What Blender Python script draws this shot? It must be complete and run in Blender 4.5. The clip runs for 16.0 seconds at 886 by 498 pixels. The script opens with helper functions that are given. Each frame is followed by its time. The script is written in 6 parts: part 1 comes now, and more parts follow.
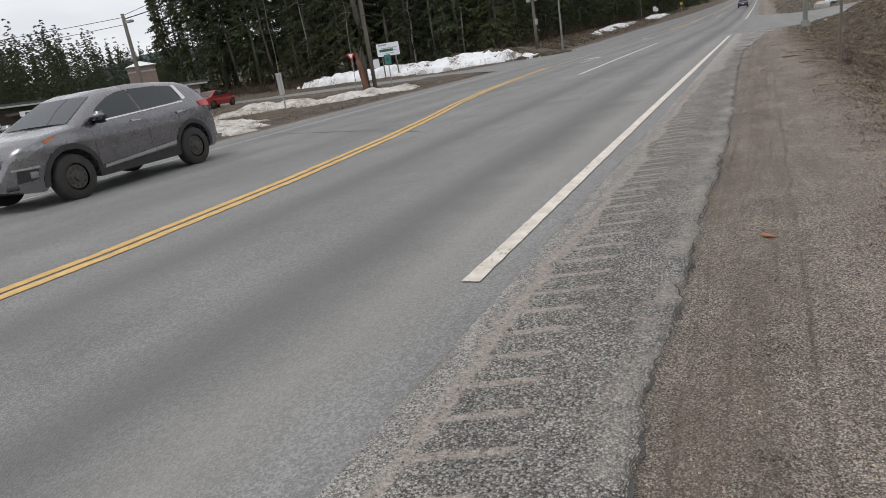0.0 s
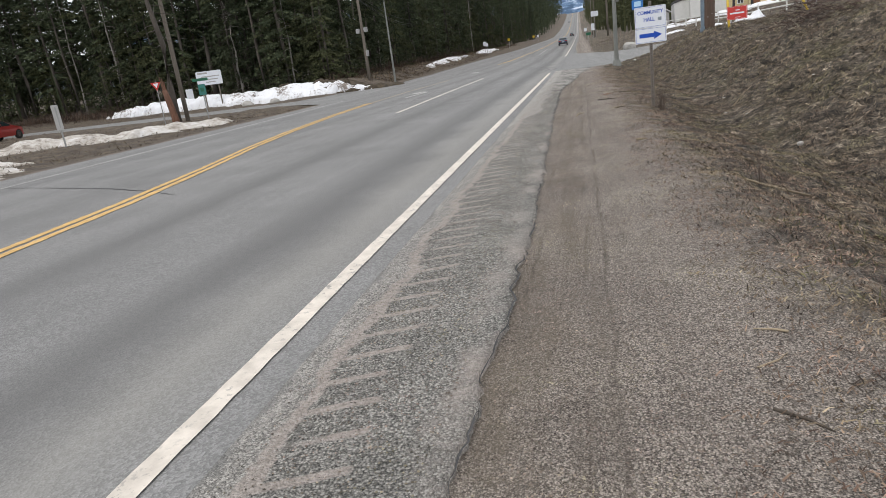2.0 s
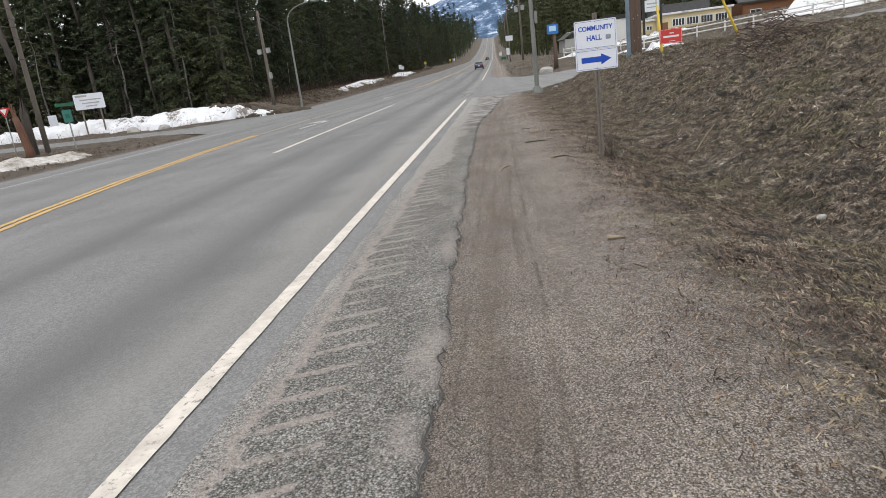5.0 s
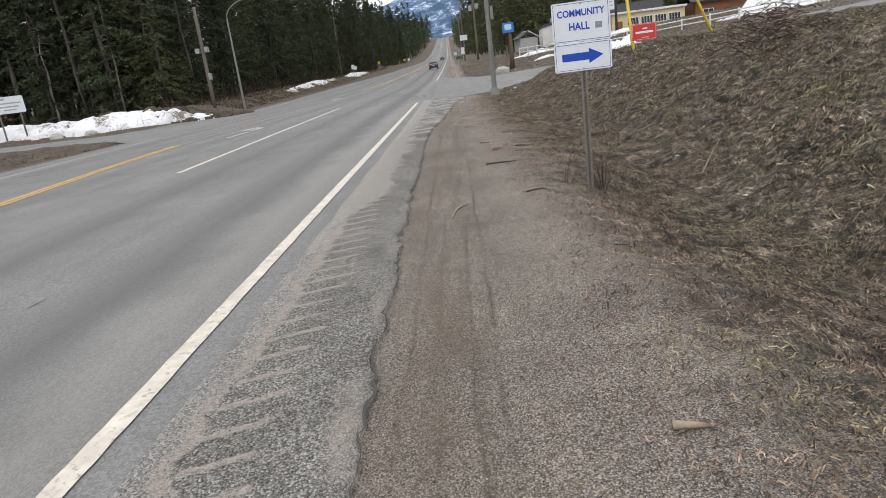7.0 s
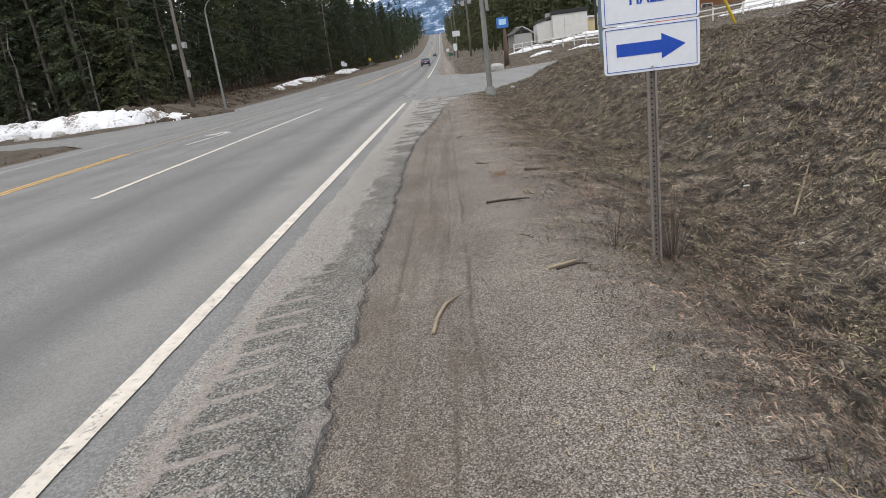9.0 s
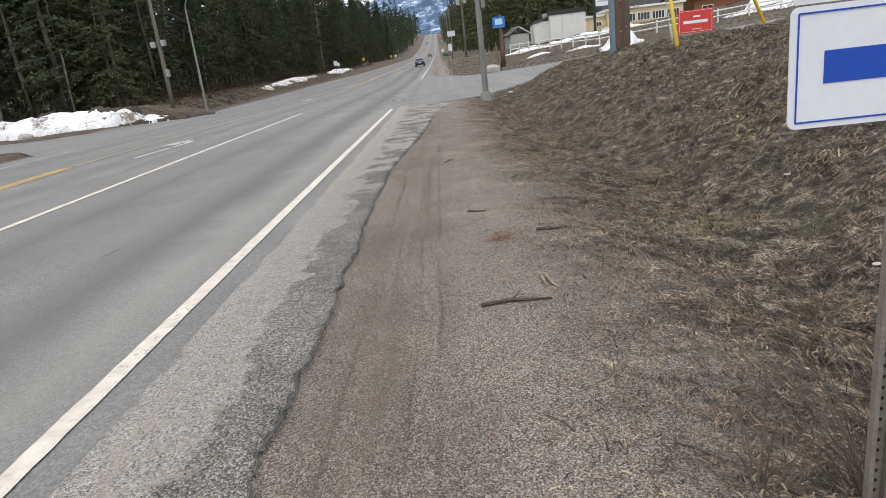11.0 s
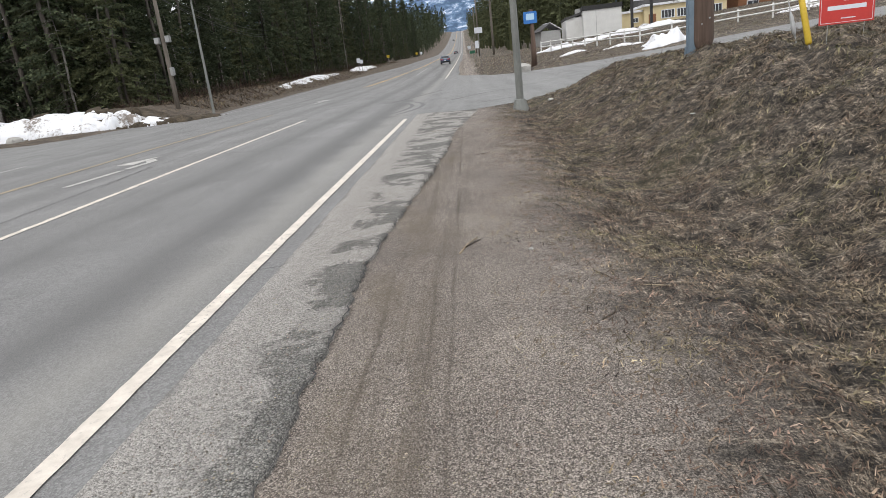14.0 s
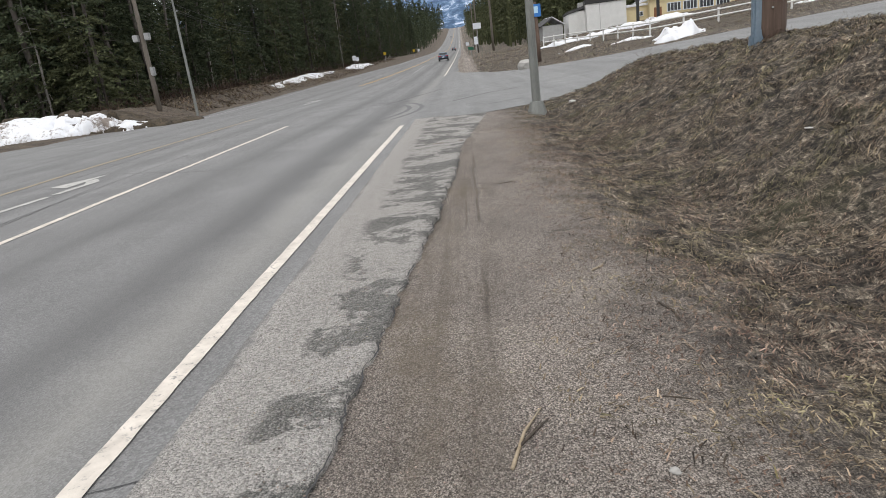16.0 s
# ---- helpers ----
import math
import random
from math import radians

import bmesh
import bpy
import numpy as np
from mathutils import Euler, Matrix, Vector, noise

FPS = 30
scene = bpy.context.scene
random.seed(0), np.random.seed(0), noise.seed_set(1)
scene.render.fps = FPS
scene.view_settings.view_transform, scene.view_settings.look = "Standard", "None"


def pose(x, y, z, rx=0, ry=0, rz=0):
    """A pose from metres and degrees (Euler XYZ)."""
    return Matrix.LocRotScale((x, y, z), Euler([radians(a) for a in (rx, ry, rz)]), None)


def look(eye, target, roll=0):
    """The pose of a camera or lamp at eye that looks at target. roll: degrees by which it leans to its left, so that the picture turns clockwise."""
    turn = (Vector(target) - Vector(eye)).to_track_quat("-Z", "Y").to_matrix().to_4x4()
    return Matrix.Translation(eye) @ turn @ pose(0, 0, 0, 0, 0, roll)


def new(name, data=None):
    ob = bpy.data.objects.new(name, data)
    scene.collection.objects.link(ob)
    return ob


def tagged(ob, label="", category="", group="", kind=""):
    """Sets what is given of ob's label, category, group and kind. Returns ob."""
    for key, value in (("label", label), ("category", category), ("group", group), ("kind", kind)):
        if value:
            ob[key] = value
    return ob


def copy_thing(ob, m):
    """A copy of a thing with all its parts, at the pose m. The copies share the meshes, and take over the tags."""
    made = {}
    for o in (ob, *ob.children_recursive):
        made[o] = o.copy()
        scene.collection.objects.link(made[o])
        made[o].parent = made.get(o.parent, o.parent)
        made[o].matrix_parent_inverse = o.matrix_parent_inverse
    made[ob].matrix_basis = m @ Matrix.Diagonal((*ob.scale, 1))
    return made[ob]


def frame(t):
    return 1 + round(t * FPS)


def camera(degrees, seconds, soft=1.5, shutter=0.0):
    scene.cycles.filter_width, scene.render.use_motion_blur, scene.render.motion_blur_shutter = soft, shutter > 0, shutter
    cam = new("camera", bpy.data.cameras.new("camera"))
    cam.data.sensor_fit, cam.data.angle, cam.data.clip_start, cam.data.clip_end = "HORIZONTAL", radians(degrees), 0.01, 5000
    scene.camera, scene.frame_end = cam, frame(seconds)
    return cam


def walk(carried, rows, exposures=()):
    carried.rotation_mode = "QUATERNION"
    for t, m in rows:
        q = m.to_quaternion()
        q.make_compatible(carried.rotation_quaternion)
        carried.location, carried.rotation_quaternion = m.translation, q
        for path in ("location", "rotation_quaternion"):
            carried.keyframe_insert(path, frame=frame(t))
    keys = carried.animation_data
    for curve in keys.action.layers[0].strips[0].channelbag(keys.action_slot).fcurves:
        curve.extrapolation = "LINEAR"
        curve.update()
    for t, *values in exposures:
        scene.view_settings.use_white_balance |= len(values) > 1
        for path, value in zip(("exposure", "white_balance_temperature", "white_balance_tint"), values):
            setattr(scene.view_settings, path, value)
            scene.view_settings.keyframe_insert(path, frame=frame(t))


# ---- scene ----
cam = camera(69.5, 16.0, 0.6)
PATH = [
    (0, (-0.114, -0.392, 1.186), (-1.012, 1.3, 0.611), -9.0),
    (0.5, (-0.107, 0.254, 1.206), (-0.935, 1.983, 0.634), -8.9),
    (1, (-0.069, 0.908, 1.192), (-0.773, 2.695, 0.633), -8.9),
    (1.5, (-0.038, 1.451, 1.187), (-0.597, 3.287, 0.625), -7.9),
    (2, (-0.008, 2.01, 1.203), (-0.467, 3.875, 0.644), -7.7),
    (2.5, (-0.013, 2.708, 1.219), (-0.421, 4.586, 0.666), -7.3),
    (3, (-0.031, 3.366, 1.211), (-0.369, 5.261, 0.668), -7.3),
    (5.5, (-0.086, 6.305, 1.238), (-0.258, 8.227, 0.711), -7.1),
    (6, (-0.033, 6.954, 1.234), (-0.142, 8.88, 0.705), -7.0),
    (6.5, (-0.054, 7.575, 1.246), (-0.137, 9.5, 0.708), -6.7),
    (7, (-0.018, 8.163, 1.229), (-0.108, 10.086, 0.687), -7.3),
    (7.5, (-0.03, 8.818, 1.23), (-0.133, 10.736, 0.672), -7.1),
    (8, (-0.006, 9.405, 1.229), (-0.085, 11.321, 0.663), -7.4),
    (8.5, (-0.034, 10.013, 1.229), (-0.13, 11.931, 0.671), -7.6),
    (9, (0.049, 10.62, 1.227), (-0.021, 12.541, 0.673), -7.3),
    (9.5, (0.035, 11.196, 1.229), (-0.043, 13.116, 0.674), -7.1),
    (10, (0.09, 11.768, 1.228), (0.028, 13.689, 0.676), -6.9),
    (12.5, (0.324, 14.827, 1.358), (0.274, 16.746, 0.797), -6.8),
    (13, (0.367, 15.498, 1.349), (0.308, 17.418, 0.792), -6.6),
    (13.5, (0.331, 16.14, 1.349), (0.248, 18.06, 0.795), -6.6),
    (14, (0.259, 16.806, 1.356), (0.132, 18.723, 0.801), -6.6),
    (14.5, (0.13, 17.447, 1.354), (-0.018, 19.36, 0.791), -6.8),
    (15, (0.059, 18.132, 1.346), (-0.08, 20.045, 0.778), -6.9),
    (15.5, (0.046, 18.805, 1.331), (-0.083, 20.719, 0.767), -7.0),
    (16, (0.06, 19.462, 1.359), (-0.065, 21.377, 0.795), -7.1),
]
walk(cam, [(t, look(eye, target, roll)) for t, eye, target, roll in PATH], [(0, 0.28), (0.5, 0.36), (1.0, 0.43), (2.5, 0.55), (9.0, 0.58), (12.5, 0.70), (14.0, 0.68), (16, 0.6)])

# ---- world, sun, exposure ----
world = bpy.data.worlds.new("overcast_sky")
scene.world = world
world.use_nodes = True
wn, wl = world.node_tree.nodes, world.node_tree.links
wbg = wn["Background"]
sky = wn.new("ShaderNodeTexSky")
sky.sky_type, sky.sun_disc = "NISHITA", False
sky.sun_elevation, sky.sun_rotation = radians(48), radians(200)
scaled = wn.new("ShaderNodeMixRGB")
scaled.blend_type = "MULTIPLY"
scaled.inputs[0].default_value = 1.0
scaled.inputs[2].default_value = (0.1, 0.1, 0.1, 1)
wl.new(sky.outputs[0], scaled.inputs[1])
# a closed layer of cloud, a little thicker in places
wtc = wn.new("ShaderNodeTexCoord")
wmap = wn.new("ShaderNodeMapping")
wmap.inputs["Scale"].default_value = (1.0, 1.0, 3.5)
wl.new(wtc.outputs["Generated"], wmap.inputs[0])
wnoise = wn.new("ShaderNodeTexNoise")
wnoise.inputs["Scale"].default_value, wnoise.inputs["Detail"].default_value = 2.2, 6
wl.new(wmap.outputs[0], wnoise.inputs["Vector"])
wramp = wn.new("ShaderNodeValToRGB")
wramp.color_ramp.elements[0].position, wramp.color_ramp.elements[0].color = 0.35, (0.68, 0.69, 0.72, 1)
wramp.color_ramp.elements[1].position, wramp.color_ramp.elements[1].color = 0.62, (0.915, 0.91, 0.925, 1)
wl.new(wnoise.outputs[0], wramp.inputs[0])
wmix = wn.new("ShaderNodeMixRGB")
wmix.inputs[0].default_value = 0.85
wl.new(scaled.outputs[0], wmix.inputs[1])
wl.new(wramp.outputs[0], wmix.inputs[2])
wl.new(wmix.outputs[0], wbg.inputs["Color"])
wbg.inputs["Strength"].default_value = 1.0
sun = new("sun", bpy.data.lights.new("sun", "SUN"))
sun.data.energy, sun.data.angle, sun.data.color = 0.9, radians(25), (1.0, 0.96, 0.9)
sun.matrix_world = look((0, 0, 50), (8, 22, 0))


# ---- materials ----
def material(name, rough=0.8, metal=0.0):
    m = bpy.data.materials.new(name)
    m.use_nodes = True
    b = m.node_tree.nodes["Principled BSDF"]
    b.inputs["Roughness"].default_value, b.inputs["Metallic"].default_value = rough, metal
    return m, m.node_tree.nodes, m.node_tree.links, b


def coords(n, l, scale=(1, 1, 1), turn=0.0, kind="Object"):
    tc, mp = n.new("ShaderNodeTexCoord"), n.new("ShaderNodeMapping")
    mp.inputs["Scale"].default_value, mp.inputs["Rotation"].default_value = scale, (0, 0, radians(turn))
    l.new(tc.outputs[kind], mp.inputs[0])
    return mp.outputs[0]


def noisy(n, l, vec, scale, detail=5, rough=0.6, distort=0.0):
    t = n.new("ShaderNodeTexNoise")
    t.inputs["Scale"].default_value, t.inputs["Detail"].default_value = scale, detail
    t.inputs["Roughness"].default_value, t.inputs["Distortion"].default_value = rough, distort
    l.new(vec, t.inputs["Vector"])
    return t.outputs[0]


def ramp(n, l, fac, stops):
    r = n.new("ShaderNodeValToRGB")
    e = r.color_ramp.elements
    while len(e) < len(stops):
        e.new(0.5)
    for k, (p, c) in enumerate(stops):
        e[k].position = p
        e[k].color = (c, c, c, 1) if isinstance(c, (int, float)) else (*c, 1)
    l.new(fac, r.inputs[0])
    return r.outputs[0]


def mixed(n, l, fac, a, b, mode="MIX"):
    m = n.new("ShaderNodeMixRGB")
    m.blend_type = mode
    for i, v in enumerate((fac, a, b)):
        if isinstance(v, (int, float)):
            m.inputs[i].default_value = v if i == 0 else (v, v, v, 1)
        elif isinstance(v, tuple):
            m.inputs[i].default_value = (*v, 1)
        else:
            l.new(v, m.inputs[i])
    return m.outputs[0]


def calc(n, l, op, a, b=None, clamp=False):
    m = n.new("ShaderNodeMath")
    m.operation, m.use_clamp = op, clamp
    for i, v in enumerate((a, b)):
        if v is None:
            continue
        if isinstance(v, (int, float)):
            m.inputs[i].default_value = v
        else:
            l.new(v, m.inputs[i])
    return m.outputs[0]


def bumped(n, l, b, height, strength=0.5, distance=0.02):
    k = n.new("ShaderNodeBump")
    k.inputs["Strength"].default_value, k.inputs["Distance"].default_value = strength, distance
    l.new(height, k.inputs["Height"])
    l.new(k.outputs[0], b.inputs["Normal"])


def grainy(name, a, b_, scale=8.0, rough=0.8, metal=0.0, bump=0.2, fine=60.0, stretch=(1, 1, 1), dist=0.01, by_object=0.0):
    """Two tones of one surface in large blotches and fine grain."""
    m, n, l, b = material(name, rough, metal)
    v = coords(n, l, stretch)
    big, small = noisy(n, l, v, scale, 4), noisy(n, l, v, fine, 3)
    f = calc(n, l, "ADD", calc(n, l, "MULTIPLY", big, 0.6), calc(n, l, "MULTIPLY", small, 0.4))
    c = ramp(n, l, f, [(0.32, a), (0.68, b_)])
    if by_object:
        oi = n.new("ShaderNodeObjectInfo")
        g = calc(n, l, "ADD", calc(n, l, "MULTIPLY", oi.outputs["Random"], by_object), 1 - by_object / 2)
        c = mixed(n, l, 1.0, c, g, "MULTIPLY")
    l.new(c, b.inputs["Base Color"])
    if bump:
        bumped(n, l, b, f, bump, dist)
    return m


def asphalt_material(name, tone, lanes=(), dust=0.0, coarse=1.0):
    """Worn asphalt: aggregate speckle, long wheel paths, stains. lanes: (centre x, half width, darkening)."""
    m, n, l, b = material(name, 0.82)
    v = coords(n, l)
    long_ = noisy(n, l, coords(n, l, (1.6, 0.05, 1)), 1.0, 4, 0.55)
    blot = noisy(n, l, v, 0.7, 5, 0.6)
    stone = n.new("ShaderNodeTexVoronoi")
    stone.inputs["Scale"].default_value = 95 / coarse
    l.new(v, stone.inputs["Vector"])
    speck = noisy(n, l, v, 160 / coarse, 2)
    c = ramp(n, l, long_, [(0.3, tuple(0.86 * k for k in tone)), (0.7, tuple(1.12 * k for k in tone))])
    c = mixed(n, l, 1.0, c, ramp(n, l, blot, [(0.3, 0.86), (0.7, 1.1)]), "MULTIPLY")
    c = mixed(n, l, 1.0, c, ramp(n, l, stone.outputs["Color"], [(0.25, 0.80), (0.5, 0.99), (0.76, 1.24)]), "MULTIPLY")
    c = mixed(n, l, 1.0, c, ramp(n, l, speck, [(0.3, 0.75), (0.7, 1.2)]), "MULTIPLY")
    sep = n.new("ShaderNodeSeparateXYZ")
    l.new(v, sep.inputs[0])
    for cx, half, dark in lanes:
        d = calc(n, l, "ABSOLUTE", calc(n, l, "SUBTRACT", calc(n, l, "ADD", sep.outputs[0], calc(n, l, "MULTIPLY", blot, 0.5)), cx + 0.25))
        f = calc(n, l, "SUBTRACT", 1.0, calc(n, l, "DIVIDE", d, half), True)
        c = mixed(n, l, calc(n, l, "MULTIPLY", f, dark), c, tuple(0.55 * k for k in tone))
    d = calc(n, l, "ABSOLUTE", calc(n, l, "ADD", calc(n, l, "ADD", sep.outputs[0], calc(n, l, "MULTIPLY", blot, 0.5)), 1.62))
    f = calc(n, l, "SUBTRACT", 1.0, calc(n, l, "DIVIDE", d, 0.42), True)
    c = mixed(n, l, calc(n, l, "MULTIPLY", f, 0.45), c, tuple(k * q for k, q in zip(tone, (1.42, 1.38, 1.28))))
    if dust:
        f = ramp(n, l, noisy(n, l, v, 1.7, 6, 0.65), [(0.45, 0.0), (0.62, 1.0)])
        c = mixed(n, l, calc(n, l, "MULTIPLY", f, dust), c, (0.31, 0.27, 0.23))
    l.new(c, b.inputs["Base Color"])
    bumped(n, l, b, stone.outputs["Distance"], 0.35, 0.012 * coarse)
    return m


ASPHALT = asphalt_material("worn_lane_asphalt", (0.197, 0.196, 0.192), [(-2.5, 0.6, 0.75), (-4.15, 0.6, 0.65), (-7.0, 0.6, 0.35), (-9.0, 0.6, 0.3), (-10.8, 0.6, 0.35)])
SIDE_ASPHALT = asphalt_material("side_road_asphalt", (0.21, 0.21, 0.205))


def shoulder_material():
    """Coarse chip seal; smooth seal beside the line, sand in the rumble grooves, pale worn patches further on."""
    m, n, l, b = material("chipseal_shoulder", 0.9)
    v = coords(n, l)
    sep = n.new("ShaderNodeSeparateXYZ")
    l.new(v, sep.inputs[0])
    x, y = sep.outputs[0], sep.outputs[1]
    va, vb = n.new("ShaderNodeTexVoronoi"), n.new("ShaderNodeTexVoronoi")
    va.inputs["Scale"].default_value, vb.inputs["Scale"].default_value = 105, 240
    l.new(v, va.inputs["Vector"]), l.new(v, vb.inputs["Vector"])
    wob = calc(n, l, "SUBTRACT", noisy(n, l, v, 1.3, 6, 0.7), 0.5)
    fine = calc(n, l, "SUBTRACT", noisy(n, l, v, 9, 5, 0.7), 0.5)
    xw = calc(n, l, "ADD", x, calc(n, l, "ADD", calc(n, l, "MULTIPLY", wob, 0.35), calc(n, l, "MULTIPLY", fine, 0.12)))

    def band(value, a, c_):
        r = n.new("ShaderNodeMapRange")
        r.inputs["From Min"].default_value, r.inputs["From Max"].default_value = a, c_
        l.new(value, r.inputs["Value"])
        return r.outputs[0]
    chip = ramp(n, l, va.outputs["Color"], [(0.24, (0.040, 0.038, 0.034)), (0.5, (0.185, 0.176, 0.160)), (0.76, (0.47, 0.45, 0.415))])
    chip = mixed(n, l, 0.5, chip, ramp(n, l, vb.outputs["Color"], [(0.25, (0.035, 0.035, 0.031)), (0.75, (0.36, 0.35, 0.32))]))
    chip = mixed(n, l, 1.0, chip, ramp(n, l, noisy(n, l, v, 2.0, 4, 0.6), [(0.3, 0.8), (0.7, 1.2)]), "MULTIPLY")
    # shading between the chips, put into the colour by cell distance
    chip = mixed(n, l, 1.0, chip, ramp(n, l, va.outputs["Distance"], [(0.2, 1.35), (0.45, 1.2), (0.72, 0.6)]), "MULTIPLY")
    pale = mixed(n, l, mixed(n, l, 0.5, ramp(n, l, vb.outputs["Color"], [(0.25, 0.0), (0.75, 1.0)]), ramp(n, l, va.outputs["Color"], [(0.25, 0.0), (0.75, 1.0)])), (0.17, 0.16, 0.147), (0.58, 0.55, 0.51))
    sand = mixed(n, l, ramp(n, l, noisy(n, l, v, 60, 4), [(0.35, 0.0), (0.65, 1.0)]), (0.27, 0.235, 0.205), (0.47, 0.42, 0.385))
    # pale worn zone: everywhere past 17 m but for rough holes near the edge
    far = band(y, 12.6, 15.2)
    bound = calc(n, l, "ADD", -1.22, calc(n, l, "MULTIPLY", far, 0.44))
    bite = calc(n, l, "MULTIPLY", ramp(n, l, noisy(n, l, coords(n, l, (1, 0.75, 1)), 1.5, 4, 0.6), [(0.40, 0.0), (0.60, 0.55)]), band(y, 24, 18))
    rough_hole = ramp(n, l, noisy(n, l, coords(n, l, (0.8, 1.0, 1)), 1.5, 7, 0.72), [(0.495, 0.0), (0.52, 1.0)])
    inside = calc(n, l, "MULTIPLY", band(calc(n, l, "SUBTRACT", xw, calc(n, l, "SUBTRACT", bound, calc(n, l, "MULTIPLY", bite, 0.3))), 0.012, -0.012), 0.9)
    further = calc(n, l, "MULTIPLY", band(y, 18.5, 21), calc(n, l, "SUBTRACT", 1.0, calc(n, l, "MULTIPLY", rough_hole, band(xw, -0.95, -0.88))))
    keep = calc(n, l, "SUBTRACT", 1.0, calc(n, l, "MULTIPLY", calc(n, l, "MULTIPLY", rough_hole, band(xw, -1.0, -0.9)), band(y, 18.0, 20.0)), True)
    chip = mixed(n, l, calc(n, l, "MULTIPLY", band(y, 17, 20), 0.35), chip, (0.07, 0.07, 0.066))
    c = mixed(n, l, calc(n, l, "MULTIPLY", calc(n, l, "MULTIPLY", calc(n, l, "MAXIMUM", inside, further), keep), 0.88), chip, pale)
    # smooth seal beside the line
    c = mixed(n, l, calc(n, l, "MULTIPLY", band(xw, -1.27, -1.32), 0.85), c, mixed(n, l, ramp(n, l, vb.outputs["Color"], [(0.2, 0.0), (0.8, 1.0)]), (0.16, 0.16, 0.15), (0.235, 0.23, 0.22)))
    c = mixed(n, l, calc(n, l, "MULTIPLY", calc(n, l, "MULTIPLY", band(xw, -1.15, -1.18), band(xw, -1.33, -1.28)), 0.5), c, pale)
    # sand film and grooves, until about 18 m
    early = band(y, 17.5, 14.0)
    film = calc(n, l, "SUBTRACT", 1.0, calc(n, l, "DIVIDE", calc(n, l, "ABSOLUTE", calc(n, l, "ADD", xw, 1.14)), 0.045), True)
    film = calc(n, l, "MULTIPLY", film, ramp(n, l, noisy(n, l, v, 2.4, 5, 0.65), [(0.3, 0.4), (0.55, 1.5)]), True)
    per = calc(n, l, "FRACT", calc(n, l, "DIVIDE", calc(n, l, "ADD", calc(n, l, "SUBTRACT", y, calc(n, l, "MULTIPLY", x, 0.38)), calc(n, l, "MULTIPLY", fine, 0.05)), 0.225))
    groove = calc(n, l, "DIVIDE", calc(n, l, "SUBTRACT", 0.13, calc(n, l, "ABSOLUTE", calc(n, l, "SUBTRACT", per, 0.5))), 0.09, True)
    groove = calc(n, l, "MULTIPLY", groove, calc(n, l, "MULTIPLY", band(x, -1.14, -1.08), band(xw, -0.82, -0.86)))
    groove = calc(n, l, "MULTIPLY", groove, ramp(n, l, noisy(n, l, v, 2.2, 4, 0.6), [(0.36, 0.15), (0.52, 1.5)]), True)
    rim = calc(n, l, "MULTIPLY", band(xw, -0.64, -0.55), ramp(n, l, noisy(n, l, v, 1.6, 5, 0.65), [(0.42, 0.0), (0.62, 0.55)]))
    s_ = calc(n, l, "MULTIPLY", calc(n, l, "MULTIPLY", calc(n, l, "MAXIMUM", calc(n, l, "MAXIMUM", film, groove), rim), 1.7, True), early, True)
    c = mixed(n, l, calc(n, l, "MULTIPLY", s_, 0.92), c, sand)
    l.new(c, b.inputs["Base Color"])
    h = calc(n, l, "SUBTRACT", calc(n, l, "MULTIPLY", va.outputs["Distance"], -1.0), calc(n, l, "MULTIPLY", groove, 0.8))
    bumped(n, l, b, h, 0.8, 0.02)
    return m


CHIPSEAL = shoulder_material()


def chipped_paint(name, dark, light):
    """Road paint worn through to the asphalt in chips."""
    m, n, l, b = material(name, 0.65)
    v = coords(n, l)
    c = ramp(n, l, noisy(n, l, v, 6, 5, 0.65), [(0.3, dark), (0.7, light)])
    chips = calc(n, l, "MULTIPLY", ramp(n, l, noisy(n, l, v, 22, 5, 0.75), [(0.56, 0.0), (0.62, 0.85)]), ramp(n, l, noisy(n, l, v, 1.2, 4, 0.6), [(0.42, 0.25), (0.58, 1.0)]))
    l.new(mixed(n, l, chips, c, (0.20, 0.195, 0.185)), b.inputs["Base Color"])
    bumped(n, l, b, noisy(n, l, v, 120, 3), 0.3, 0.004)
    return m


WHITE_PAINT = chipped_paint("worn_white_road_paint", (0.48, 0.435, 0.38), (0.74, 0.68, 0.60))
FADED_PAINT = grainy("faded_white_road_paint", (0.25, 0.25, 0.24), (0.46, 0.45, 0.43), 3, 0.7, 0, 0.1, 60)
YELLOW_PAINT = chipped_paint("worn_yellow_road_paint", (0.46, 0.28, 0.085), (0.68, 0.44, 0.15))
FADED_YELLOW = grainy("faded_yellow_road_paint", (0.22, 0.195, 0.15), (0.40, 0.32, 0.21), 3, 0.7, 0, 0.1, 60)
ARROW_PAINT = chipped_paint("worn_white_arrow_paint", (0.34, 0.33, 0.31), (0.56, 0.55, 0.52))
CRACK_AND_EDGE = grainy("dark_crack_filler_and_edge_shade", (0.035, 0.035, 0.035), (0.08, 0.08, 0.08), 6, 0.9, 0, 0.1)
TRUNK_BARK = grainy("conifer_bark", (0.045, 0.038, 0.032), (0.135, 0.118, 0.10), 3, 0.95, 0, 0.5, 20, (1, 1, 0.2), 0.03, 0.5)
PALE_BARK = grainy("grey_dead_bark", (0.14, 0.13, 0.115), (0.27, 0.25, 0.23), 3, 0.95, 0, 0.4, 20, (1, 1, 0.2), 0.02, 0.3)
GALV = grainy("galvanised_steel", (0.26, 0.265, 0.26), (0.40, 0.405, 0.40), 3, 0.55, 0.35, 0.05, 40, (1, 1, 0.3))
LAMP_STEEL = grainy("dull_grey_lamp_steel", (0.15, 0.158, 0.145), (0.25, 0.257, 0.24), 3, 0.6, 0.25, 0.05, 40, (1, 1, 0.3))
